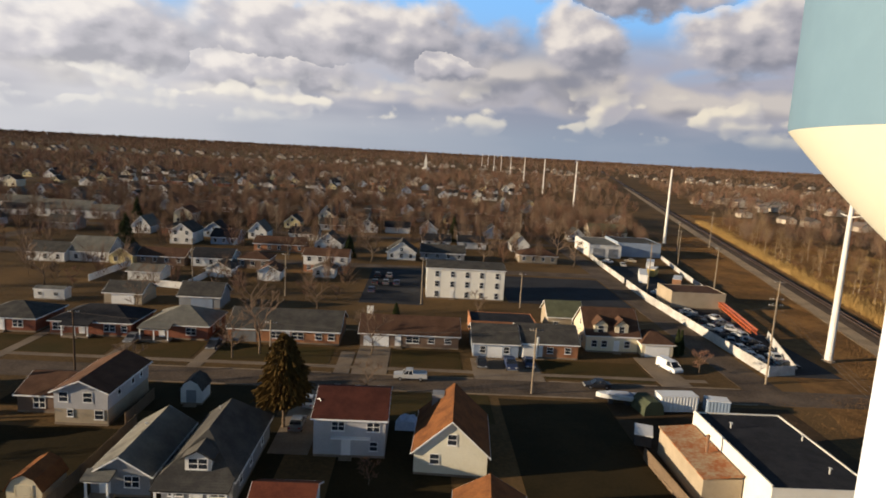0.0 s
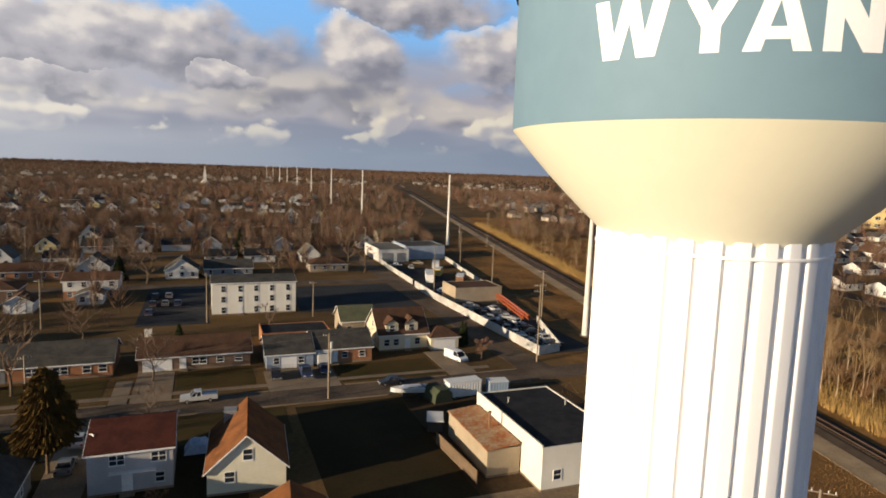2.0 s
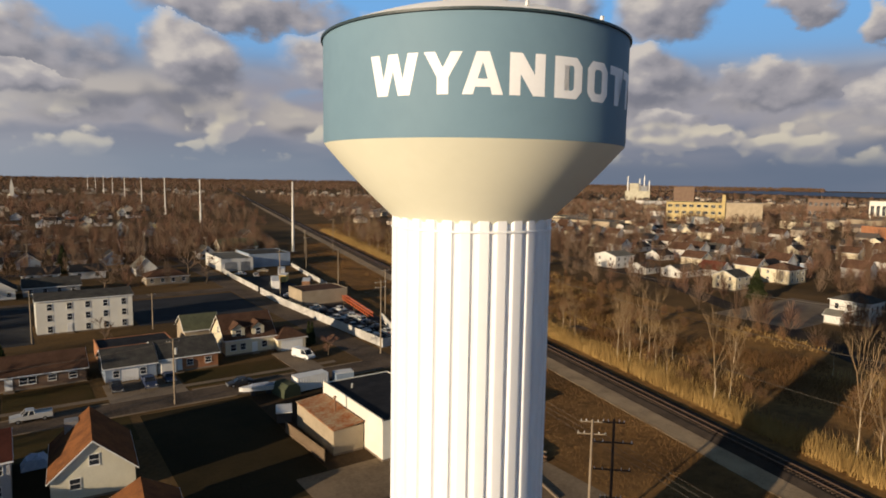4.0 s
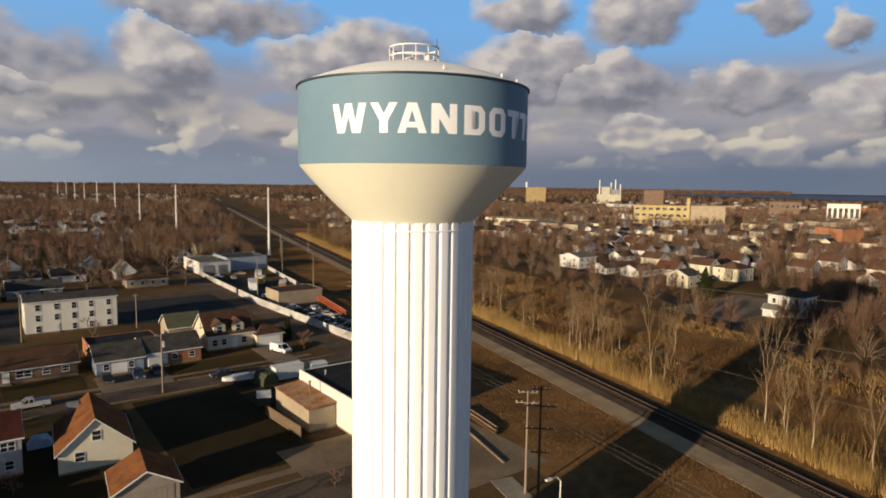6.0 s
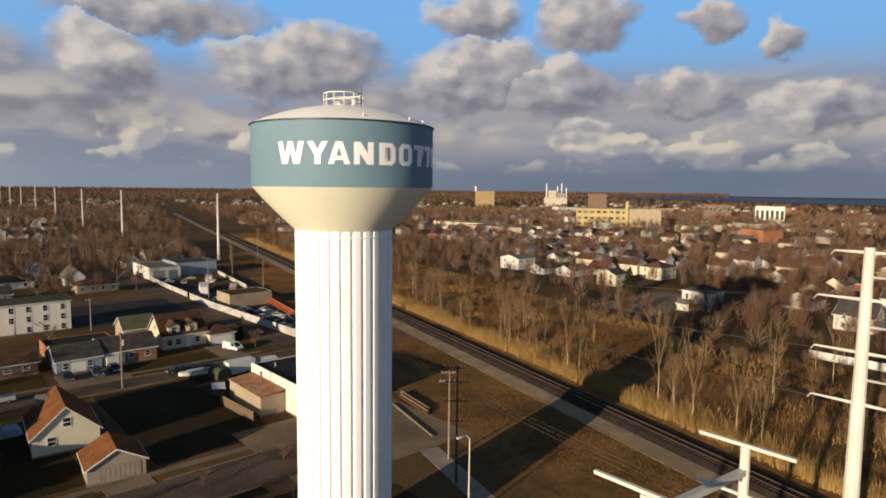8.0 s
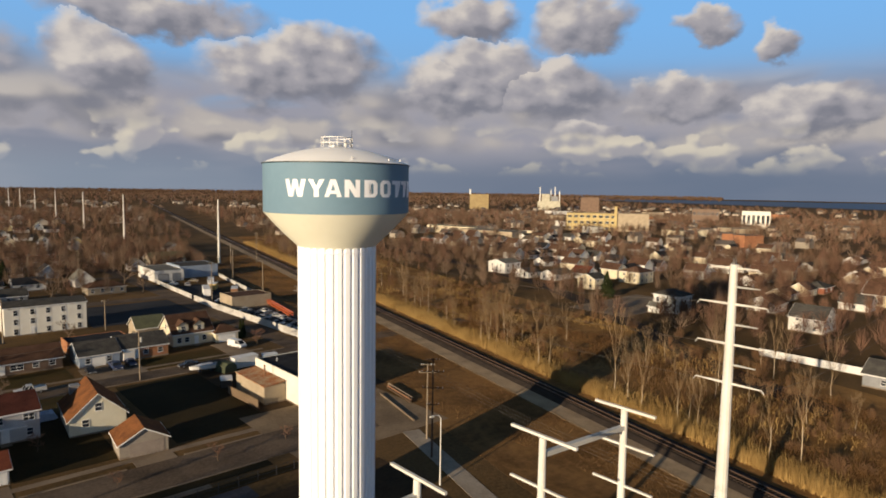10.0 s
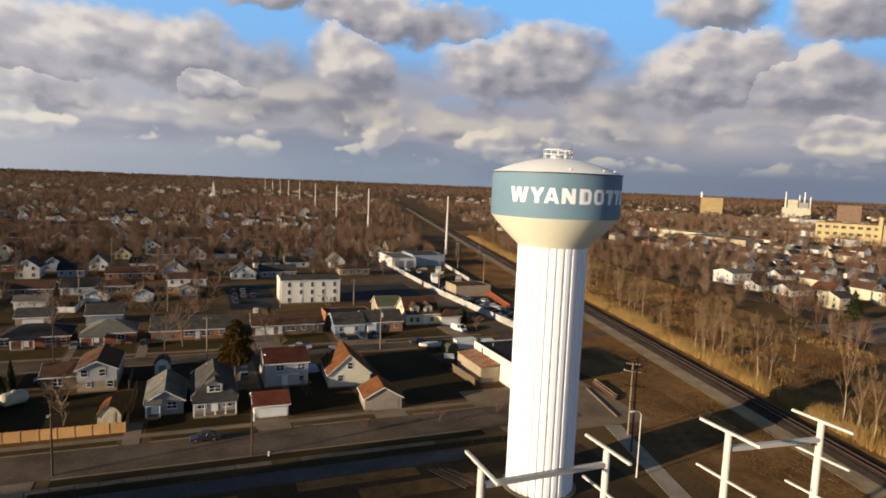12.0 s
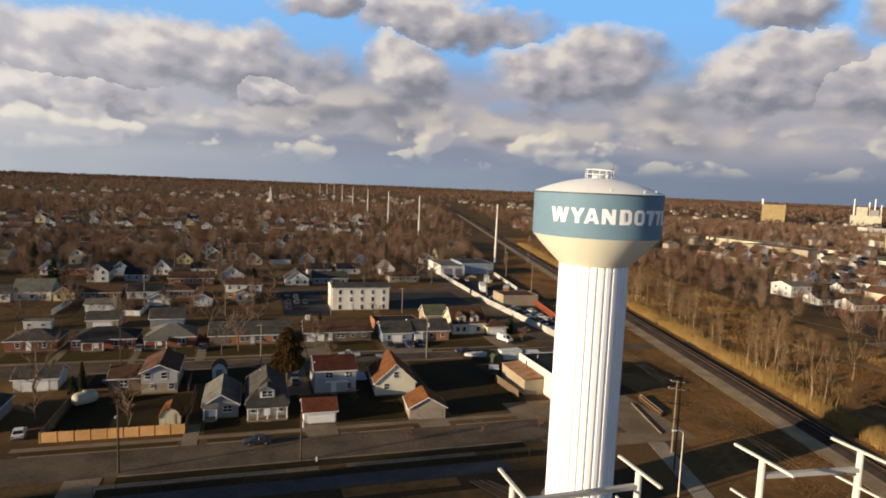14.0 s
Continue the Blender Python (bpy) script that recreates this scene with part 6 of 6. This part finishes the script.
rnd = random.Random(5)
for x, y, k in ((-65, 78, 1.15), (-62, 66, 0.8), (-46, 62, 0.75), (-32, 107, 0.8), (-8, 112, 0.7), (-60, 133, 0.8), (-36, 134, 1.0), (-23, 140, 0.9), (-50, 152, 0.8), (26, 231, 1.0),
                (-70, 152, 0.8), (-92, 154, 0.9), (-105, 140, 1.0), (-43, 205, 1.0), (-16, 206, 1.0), (22, 208, 1.1), (30, 232, 1.1), (52, 232, 1.2), (54, 215, 1.0), (-30, 208, 0.9), (8, 234, 1.1),
                (-44, 93.5, 0.5), (-28, 110, 0.9), (-7, 93, 0.55), (14, 140, 0.7)):
    plant(STREET_TREE, x, y, rnd, k)
for x, y, k in ((52.4, 109.0, 0.8), (-4.5, 66.5, 0.6), (1.8, 45.6, 0.5), (-34.5, 113, 0.7), (-46, 155, 1.0), (-27, 150, 0.9), (-84, 152, 0.8), (-20, 153, 0.7), (16, 45.2, 0.45), (28, 46, 0.4), (-46.5, 64, 0.55)):
    plant(RED_TREE, x, y, rnd, k)


def clear_of(x, y, gap=1.5):
    return all(not (a - gap < x < b + gap and c - gap < y < d + gap) for a, b, c, d in FOOT)


# poplars along the railway: small clumps by the track, a thick belt to the north
for x, y in ((92.0, 24.0), (90.5, 19.8), (87.7, 15.3), (87.5, 7.3), (88.2, 5.6), (87.3, 3.4), (95.2, 47.4), (98.3, 46.4), (102.0, 73.5), (102.3, 71.0), (107.5, 70.2), (93.5, 21.5), (84.0, -10.0), (86.5, -14.0)):
    plant(WOOD_TREE, x, y, rnd, 0.72)
for k in range(92):
    if k < 16:
        along, off = rnd.uniform(-70, 60), rnd.uniform(24, 62)
    else:
        along, off = 64 + 360 * rnd.random() ** 1.3, 9 + abs(rnd.gauss(0, 11))
    q = RAIL @ Vector((off, along, 0))
    plant(WOOD_TREE, q.x, q.y, rnd, 0.6)


# ---- stuff: reeds, brush, woods ----
RND = np.random.RandomState(7)


def slivers(name, root, tip, width, material, label, category):
    """One mesh of thin blades: root and tip are (n, 3), width (n,)."""
    n = len(root)
    d = tip - root
    side = np.cross(d, RND.normal(size=(n, 3)))
    side *= (width / np.maximum(np.linalg.norm(side, axis=1), 1e-6))[:, None]
    co = np.stack([root - side, root + side, tip], 1).reshape(-1, 3)
    me = bpy.data.meshes.new(name)
    me.vertices.add(3 * n)
    me.vertices.foreach_set("co", co.astype(np.float32).ravel())
    me.loops.add(3 * n)
    me.loops.foreach_set("vertex_index", np.arange(3 * n, dtype=np.int32))
    me.polygons.add(n)
    me.polygons.foreach_set("loop_start", np.arange(0, 3 * n, 3, dtype=np.int32))
    me.update()
    me.materials.append(material)
    return tagged(new(name, me), label, category, kind="stuff")


def rail_frame(off, along):
    c, s = math.cos(radians(13.77)), math.sin(radians(13.77))
    return 76.7 + off * c + along * s, -off * s + along * c


def blades(n, x, y, low, high, lean, w):
    h = RND.uniform(low, high, n)
    root = np.stack([x, y, np.zeros(n)], 1)
    tip = np.stack([x + RND.normal(0, lean, n) * h, y + RND.normal(0, lean, n) * h, h], 1)
    return root, tip, np.full(n, w)


n = 60000
along = np.where(RND.rand(n) < 0.75, RND.uniform(-80, 160, n), RND.uniform(160, 420, n))
patch = 2.2 * np.sin(along * 0.11) + 1.6 * np.sin(along * 0.37 + 1)
x, y = rail_frame(3.6 + np.abs(RND.normal(0, 3.4 + 0.35 * patch, n)) + RND.uniform(0, 1.5, n), along)
slivers("reeds", *blades(n, x, y, 0.9, 2.3, 0.16, 0.05), REED, "tall golden dry reeds beside the railway", "reeds")
n = 90000
along = np.where(RND.rand(n) < 0.7, RND.uniform(-90, 160, n), RND.uniform(160, 480, n))
x, y = rail_frame(10 + RND.uniform(0, 52, n) * (0.75 + 0.25 * np.sin(along * 0.05)), along)
keep = np.sin(x * 0.19 + 1.3) * np.sin(y * 0.13) + 0.35 * np.sin(x * 0.6) * np.sin(y * 0.5) > -0.25
x, y = x[keep], y[keep]
slivers("brush", *blades(len(x), x, y, 0.4, 1.7, 0.5, 0.035), BRUSH, "tangled tan winter brush beside the railway", "brush")
n = 26000
along = RND.uniform(-90, 300, n)
x, y = rail_frame(14 + RND.uniform(0, 46, n), along)
keep = np.sin(x * 0.13 + 0.4) * np.sin(y * 0.09 + 2) > 0.22
x, y = x[keep], y[keep]
slivers("tall_grass", *blades(len(x), x, y, 0.5, 1.5, 0.25, 0.06), REED, "patches of tall tan grass in the brush", "grass")

n = 150000
along = RND.uniform(-70, 330, n)
x, y = rail_frame(-9 - np.abs(RND.normal(0, 14, n)), along)
keep = (x > np.where(y < 100, 57, 84 + 0.06 * (y - 100))) & (np.sin(x * 0.31) * np.sin(y * 0.23 + 1) + RND.normal(0, 0.5, n) > -0.45)
x, y = x[keep], y[keep]
slivers("field_grass", *blades(len(x), x, y, 0.10, 0.35, 0.45, 0.03), mat("tan_grass", (0.25, 0.135, 0.05), (0.12, 0.066, 0.026), rough=0.9, bump=0.0, big=0.07, islands=0.5), "short tan winter grass of the railway field", "grass")

def crowns(name, cx, cy, h, wide, k, w, material, label):
    """Many far leafless trees: k blades each, from the trunk to the edge of an uneven crown."""
    n = len(cx)
    cx, cy, h, wide = (np.repeat(a, k) for a in (cx, cy, h, wide))
    m = n * k
    a, f = RND.uniform(0, 2 * math.pi, m), RND.uniform(0.0, 1.0, m)
    zt = h * (0.35 + 0.65 * f)
    rad = wide * np.sqrt(np.maximum(0.05, 1 - ((f - 0.35) / 0.7) ** 2)) * RND.uniform(0.35, 1.0, m)
    tip = np.stack([cx + rad * np.cos(a), cy + rad * np.sin(a), zt], 1)
    root = np.stack([cx + 0.3 * rad * np.cos(a), cy + 0.3 * rad * np.sin(a), zt * RND.uniform(0.35, 0.8, m)], 1)
    first = np.arange(m) % k == 0
    root[first, 2], root[first, 0], root[first, 1] = 0, cx[first], cy[first]
    tip[first, 0], tip[first, 1] = cx[first], cy[first]
    return slivers(name, root, tip, np.full(m, w) * RND.uniform(0.6, 1.3, m), material, label, "trees")


def scatter(n, az0, az1, r0, r1, power=0.5):
    """Places by bearing (degrees clockwise from north) and distance."""
    a = np.radians(RND.uniform(az0, az1, n))
    r = r0 + (r1 - r0) * RND.rand(n) ** power
    return r * np.sin(a), r * np.cos(a)


def town_gaps(x, y, near=True):
    keep = np.ones(len(x), bool)
    for a, b, c, d in FOOT:
        keep &= ~((x > a - 1.2) & (x < b + 1.2) & (y > c - 2.5) & (y < d + 1.2))
    for c, d in ((36, 51), (94, 102.5), (195, 204), (261, 270), (344, 353), (429, 438), (519, 528)):
        keep &= ~((y > c) & (y < d) & (x < 70))
    line = 75.5 + 0.245 * y
    keep &= ~((x > np.where(y < 270, 52, line - 42)) & (x < line + 14))
    keep &= ~((x > line + 14) & (x < line + 60) & (y < 300))
    keep &= ~((y < 215) & (x > -16) & (x < 58))
    keep &= ~((y < 104) & (x < 60))
    keep &= ~((y < 250) & (x < 58) & (RND.rand(len(x)) < 0.72))
    keep &= ~((x > 160) & (x < 216) & (y > 64) & (y < 96))
    keep &= ~((x > 150) & (x < 470) & (y < 420) & (RND.rand(len(x)) < np.where((x > 190) & (x < 300) & (y > 90) & (y < 200), 0.72, 0.35)))
    return keep

n = 560
off = 10 + 52 * RND.rand(n)
along = RND.uniform(-95, 330, n)
x, y = rail_frame(off, along)
keep = np.sin(x * 0.09 + 2.0) * np.sin(y * 0.07 + 0.6) + RND.normal(0, 0.35, n) > -0.1
x, y = x[keep], y[keep]
crowns("shrubs", x, y, RND.uniform(1.6, 4.6, len(x)), RND.uniform(1.2, 2.8, len(x)), 190, 0.028, mat("shrub_twigs", (0.22, 0.125, 0.064), (0.13, 0.075, 0.042), rough=0.9, bump=0.0, big=0.05, islands=0.4), "leafless red-brown shrubs between railway and town")

# ---- far rows of houses ----
rnd = random.Random(77)
SHAPES = []
for wall, roof, kind, axis, w, d, h, rise, label in (
        ("white", "grey", "gable", "y", 8, 10, 3.0, 3.0, "white front-gabled house with grey roof"), ("white", "dark", "gable", "x", 11, 8, 2.8, 2.2, "white ranch house with dark roof"),
        ("cream", "brown", "gable", "y", 8, 10, 4.8, 2.6, "cream two-storey house with brown roof"), ("brick", "grey", "hip", "x", 12, 9, 2.8, 2.2, "red brick house with grey hip roof"),
        ("grey", "grey", "gable", "x", 11, 8, 2.9, 2.4, "grey sided house with grey roof"), ("white", "pale", "gable", "y", 7, 10, 3.2, 3.6, "white narrow house with pale steep roof"),
        ("tan", "brown", "gable", "x", 12, 8, 2.8, 2.3, "tan ranch house with brown roof"), ("blue", "dark", "gable", "y", 8, 9, 3.0, 3.0, "blue-grey gabled house with dark roof"),
        ("orange", "brown", "hip", "x", 12, 9, 2.8, 2.2, "orange brick house with brown roof"), ("yellow", "grey", "gable", "y", 7, 9, 3.0, 2.8, "pale yellow gabled cottage with grey roof"),
        ("white", "brown", "gable", "y", 8, 10, 4.6, 3.0, "white two-storey house with brown roof"), ("cream", "dark", "gable", "x", 10, 8, 3.2, 2.6, "cream house with dark roof")):
    SHAPES.append((wall, roof, kind, axis, w, d, h, rise, label))
ORIGINAL = {}


def far_house(x, y, pick):
    wall, roof, kind, axis, w, d, h, rise, label = SHAPES[pick]
    FOOT.append((x - w / 2, x + w / 2, y - d / 2, y + d / 2))
    if pick not in ORIGINAL:
        i = House("house", label, "house", x - w / 2, x + w / 2, y - d / 2, y + d / 2, h, wall, roof, kind, axis, rise, group="far houses")
        i.windows(("s", 1.1, 1.2, 1.3, -w / 4, w / 4), ("w", 1.1, 1.0, 1.2, 0))
        if kind == "gable" and axis == "y":
            i.windows(("s", h + 0.4, 1.0, 1.2, 0))
        ORIGINAL[pick] = i.ob
        return i.ob
    return copy_thing(ORIGINAL[pick], pose(x, y, 0, 0, 0, rnd.choice((0, 0, 0, 180))))


for street in (262, 345, 430, 520, 610):
    for side in (-14, 21):
        y0 = street + side
        x = max(-0.70 * y0 - 12, -330)
        while x < 52 + (street - 262) * 0.05:
            x += rnd.uniform(13, 19) + (street - 262) * 0.012
            y = y0 + rnd.uniform(-1.5, 1.5)
            if rnd.random() < 0.86 and clear_of(x, y, 8) and not (56 < x < 66 and y < 300):
                far_house(x, y, rnd.randrange(10) if rnd.random() < 0.72 else rnd.choice((0, 1, 5)))
for row in range(13):
    y0 = 20 + row * 27
    x = 232 + max(0, y0 - 140) * 0.32
    while x < 430:
        x += rnd.uniform(13, 19)
        y = y0 + rnd.uniform(-3, 3)
        if rnd.random() < 0.7 and clear_of(x, y, 7) and x / max(y, 1) > 0.55:
            far_house(x, y, rnd.choice((0, 1, 1, 2, 2, 10, 10, 10, 11, 11, 6, 7, 3)))

# still farther: small pale boxes with roofs, hundreds of them
walls, roofs = Geo(), Geo()
for k in range(560):
    az = radians(rnd.uniform(-38, 78))
    r = rnd.uniform(480, 1700)
    x, y = r * math.sin(az), r * math.cos(az)
    if (x < 75 + 0.245 * y and y < 640 and x > -330) or abs(x - 75 - 0.245 * y) < 45 or (x > 180 and x < 440 and y < 360):
        continue
    w, d, h, q = rnd.uniform(3.5, 6), rnd.uniform(4, 6), rnd.uniform(3, 5.5), rnd.uniform(2, 3)
    walls.add([(x + u, y + v, z) for u, v, z in ((-w, -d, 0), (w, -d, 0), (w, d, 0), (-w, d, 0), (-w, -d, h), (w, -d, h), (w, d, h), (-w, d, h), (0, -d, h + q), (0, d, h + q))],
              [(0, 1, 5, 8, 4), (1, 2, 6, 5), (2, 3, 7, 9, 6), (3, 0, 4, 7)])
    roofs.add([(x + u, y + v, z) for u, v, z in ((-w - 0.5, -d - 0.4, h - 0.1), (0, -d - 0.4, h + q + 0.15), (w + 0.5, -d - 0.4, h - 0.1), (-w - 0.5, d + 0.4, h - 0.1), (0, d + 0.4, h + q + 0.15), (w + 0.5, d + 0.4, h - 0.1))],
              [(0, 1, 4, 3), (1, 2, 5, 4)])
tagged(part("distant_house_walls", walls, mat("distant_siding", (0.62, 0.55, 0.45), (0.35, 0.28, 0.21), big=0.02, islands=0.75)), "pale walls of distant houses between trees", "houses", kind="stuff")
tagged(part("distant_house_roofs", roofs, mat("distant_shingle", (0.18, 0.15, 0.13), (0.10, 0.085, 0.08), big=0.02, islands=0.6)), "grey and brown roofs of distant houses", "roofs", kind="stuff")


# ---- the town's large buildings ----
def big_building(name, label, x0, x1, y0, y1, h, wall, rows, cols, win, turn=0.0):
    i = House(name, label, "building", x0, x1, y0, y1, h, wall, "pale", "flat", "x", 0.4, turn=turn)
    w, dd = x1 - x0, y1 - y0
    for r in range(rows):
        z = h * (r + 0.25) / rows
        i.windows(("s", z, win[0], win[1], *[-w / 2 + w * (c + 0.5) / cols for c in range(cols)]))
        i.windows(("w", z, win[0], win[1], *[-dd / 2 + dd * (c + 0.5) / max(2, cols // 3) for c in range(max(2, cols // 3))]))
    return i


f = big_building("school_building", "large tan brick school with tall window bands", 538.5, 591.5, 351, 375, 19, "tan_brick", 3, 8, (4.0, 2.6), -56)
part("side_wing", Geo().box(26.6, 60, -11, 12, 0, 19.5), SIDING["tan"], f.ob)
part("chimney_stack", Geo().box(24, 27, -13.6, -12.1, 0, 27), SIDING["tan_brick"], f.ob)
House("long_building", "long flat tan brick shed", "building", 364, 420, 335, 360, 6.5, "tan", "pale", "flat", "x", 0.4, turn=-80)
House("long_building", "long flat pale store building", "building", 372, 430, 395, 417, 7, "cream", "pale", "flat", "x", 0.4, turn=-80)
big_building("office_building", "pale concrete office block with dark window bays", 778, 810, 270, 288, 21, "stucco", 1, 6, (3.2, 11), -68)
big_building("brick_building", "red brick hall with flat roof", 801, 835, 345, 365, 21, "brown", 2, 6, (3.0, 4), -65)
p1 = House("power_plant", "white industrial plant with stacks", "plant", 1070, 1120, 838, 862, 20, "pale_ivory", "pale", "flat", "x", 0.4, turn=-52)
part("tower_block", Geo().box(-16, 2, -10, 10, 20, 36), SIDING["pale_ivory"], p1.ob)
part("tower_block", Geo().box(6, 20, -10, 10, 20, 31), SIDING["grey"], p1.ob)
for u, hh in ((-20, 51), (4, 46), (13, 52), (23, 42)):
    part("smoke_pipe", Geo().tube((u, -4, 0), (u, -4, hh), 1.6, 1.2, 12), WHITE_METAL, p1.ob)
b1 = House("apartment_tower", "far tan apartment block with roof tank", "building", 955, 997, 940, 965, 33, "yellow_brick", "pale", "flat", "x", 0.4, turn=-45)
part("roof_tank", Geo().tube((-20, -4, 33), (-20, -4, 44), 2.2, 2.2, 12), WHITE_METAL, b1.ob)
House("apartment_tower", "far dark brick apartment block", "building", 1010, 1045, 680, 705, 31, "brown", "pale", "flat", "x", 0.4, turn=-55)
for k in range(16):
    x = 480 + k * 36 + rnd.uniform(-10, 10)
    y = 250 + rnd.uniform(-130, 330)
    House("town_building", "flat-roofed low town building", "building", x, x + rnd.uniform(16, 40), y, y + rnd.uniform(12, 24), rnd.uniform(5, 11), rnd.choice(("stucco", "tan", "orange", "white", "cream")), "pale", "flat", "x", 0.4, turn=rnd.uniform(-30, 0))
st = thing("church", "small pale church with a pointed steeple", "church", pose(3, 985, 0))
part("nave", Geo().prism([(-6, 0), (6, 0), (6, 8), (0, 13), (-6, 8)], -12, 12), SIDING["stucco"], st)
part("steeple", Geo().box(-2.2, 2.2, -16, -12, 0, 19).add([(-2.2, -16, 19), (2.2, -16, 19), (2.2, -12, 19), (-2.2, -12, 19), (0, -14, 32)], [(0, 1, 4), (1, 2, 4), (2, 3, 4), (3, 0, 4)]), SIDING["stucco"], st)

# ---- far woods ----
woods = []
for k, (m, label) in enumerate(((TWIG, "leafless grey-brown trees between houses"), (RED_TWIG, "leafless reddish trees between houses"), (mat("dark_twigs", (0.17, 0.105, 0.066), (0.10, 0.064, 0.042), rough=0.9, bump=0.0, islands=0.4), "leafless dark trees between houses"))):
    x, y = scatter(1650, -42, 80, 110, 430)
    keep = town_gaps(x, y)
    x, y = x[keep], y[keep]
    crowns("bare_trees", x, y, RND.uniform(6, 13, len(x)), RND.uniform(2.4, 5.4, len(x)), 110, 0.055, m, label)
    x, y = scatter(2500, -42, 82, 400, 1100)
    keep = np.abs(x - 75.5 - 0.245 * y) > 28
    x, y = x[keep], y[keep]
    crowns("far_bare_trees", x, y, RND.uniform(8, 14, len(x)), RND.uniform(3.5, 6.5, len(x)), 46, 0.15, m, "far " + label)
    x, y = scatter(3600, -42, 82, 1050, 3600)
    keep = ~((x > 1750 + 0.25 * (y - 300)) & (y < 1700))
    x, y = x[keep], y[keep]
    crowns("distant_woods", x, y, RND.uniform(8, 14, len(x)), RND.uniform(5, 11, len(x)), 22, 0.55, m, "distant leafless woods to the horizon")
x, y = scatter(5200, -42, 66, 3300, 4800)
crowns("horizon_woods", x, y, RND.uniform(18, 27, len(x)), RND.uniform(10, 22, len(x)), 18, 1.6, MATS["dark_twigs"], "wooded rise along the horizon")
n = 420
x, y = RND.uniform(158, 440, n), RND.uniform(-90, 96, n)
keep = np.ones(n, bool)
for a, b, c, d in FOOT:
    keep &= ~((x > a - 2.0) & (x < b + 1.5) & (y > c - 2.5) & (y < d + 1.5))
keep &= ~((x > 160) & (x < 216) & (y > 62))
x, y = x[keep], y[keep]
crowns("garden_trees", x, y, RND.uniform(6, 13, len(x)), RND.uniform(2.6, 5.2, len(x)), 170, 0.05, RED_TWIG, "leafless brown trees in the gardens beyond the siding")
x, y = scatter(1500, 82, 318, 120, 1600)
crowns("bare_trees_behind", x, y, RND.uniform(7, 13, len(x)), RND.uniform(3, 6, len(x)), 24, 0.15, TWIG, "leafless trees on the other side of the tower")
# added out of view: trees whose long shadows darken lane, verges and switchyard
n = 170
x, y = RND.uniform(-118, -66, n), RND.uniform(-40, 23, n)
crowns("trees_to_the_west", x, y, RND.uniform(12, 19, n), RND.uniform(3.5, 6, n), 420, 0.07, TWIG, "thick unseen leafless trees added to shade lane and switchyard")
# a taller unseen row, added to deepen the same shade
n = 60
x, y = RND.uniform(-78, -66, n), RND.uniform(-30, 22, n)
crowns("trees_by_the_lane", x, y, RND.uniform(15, 21, n), RND.uniform(3.0, 4.6, n), 520, 0.075, TWIG, "tall unseen leafless trees added for longer shade over the lane")
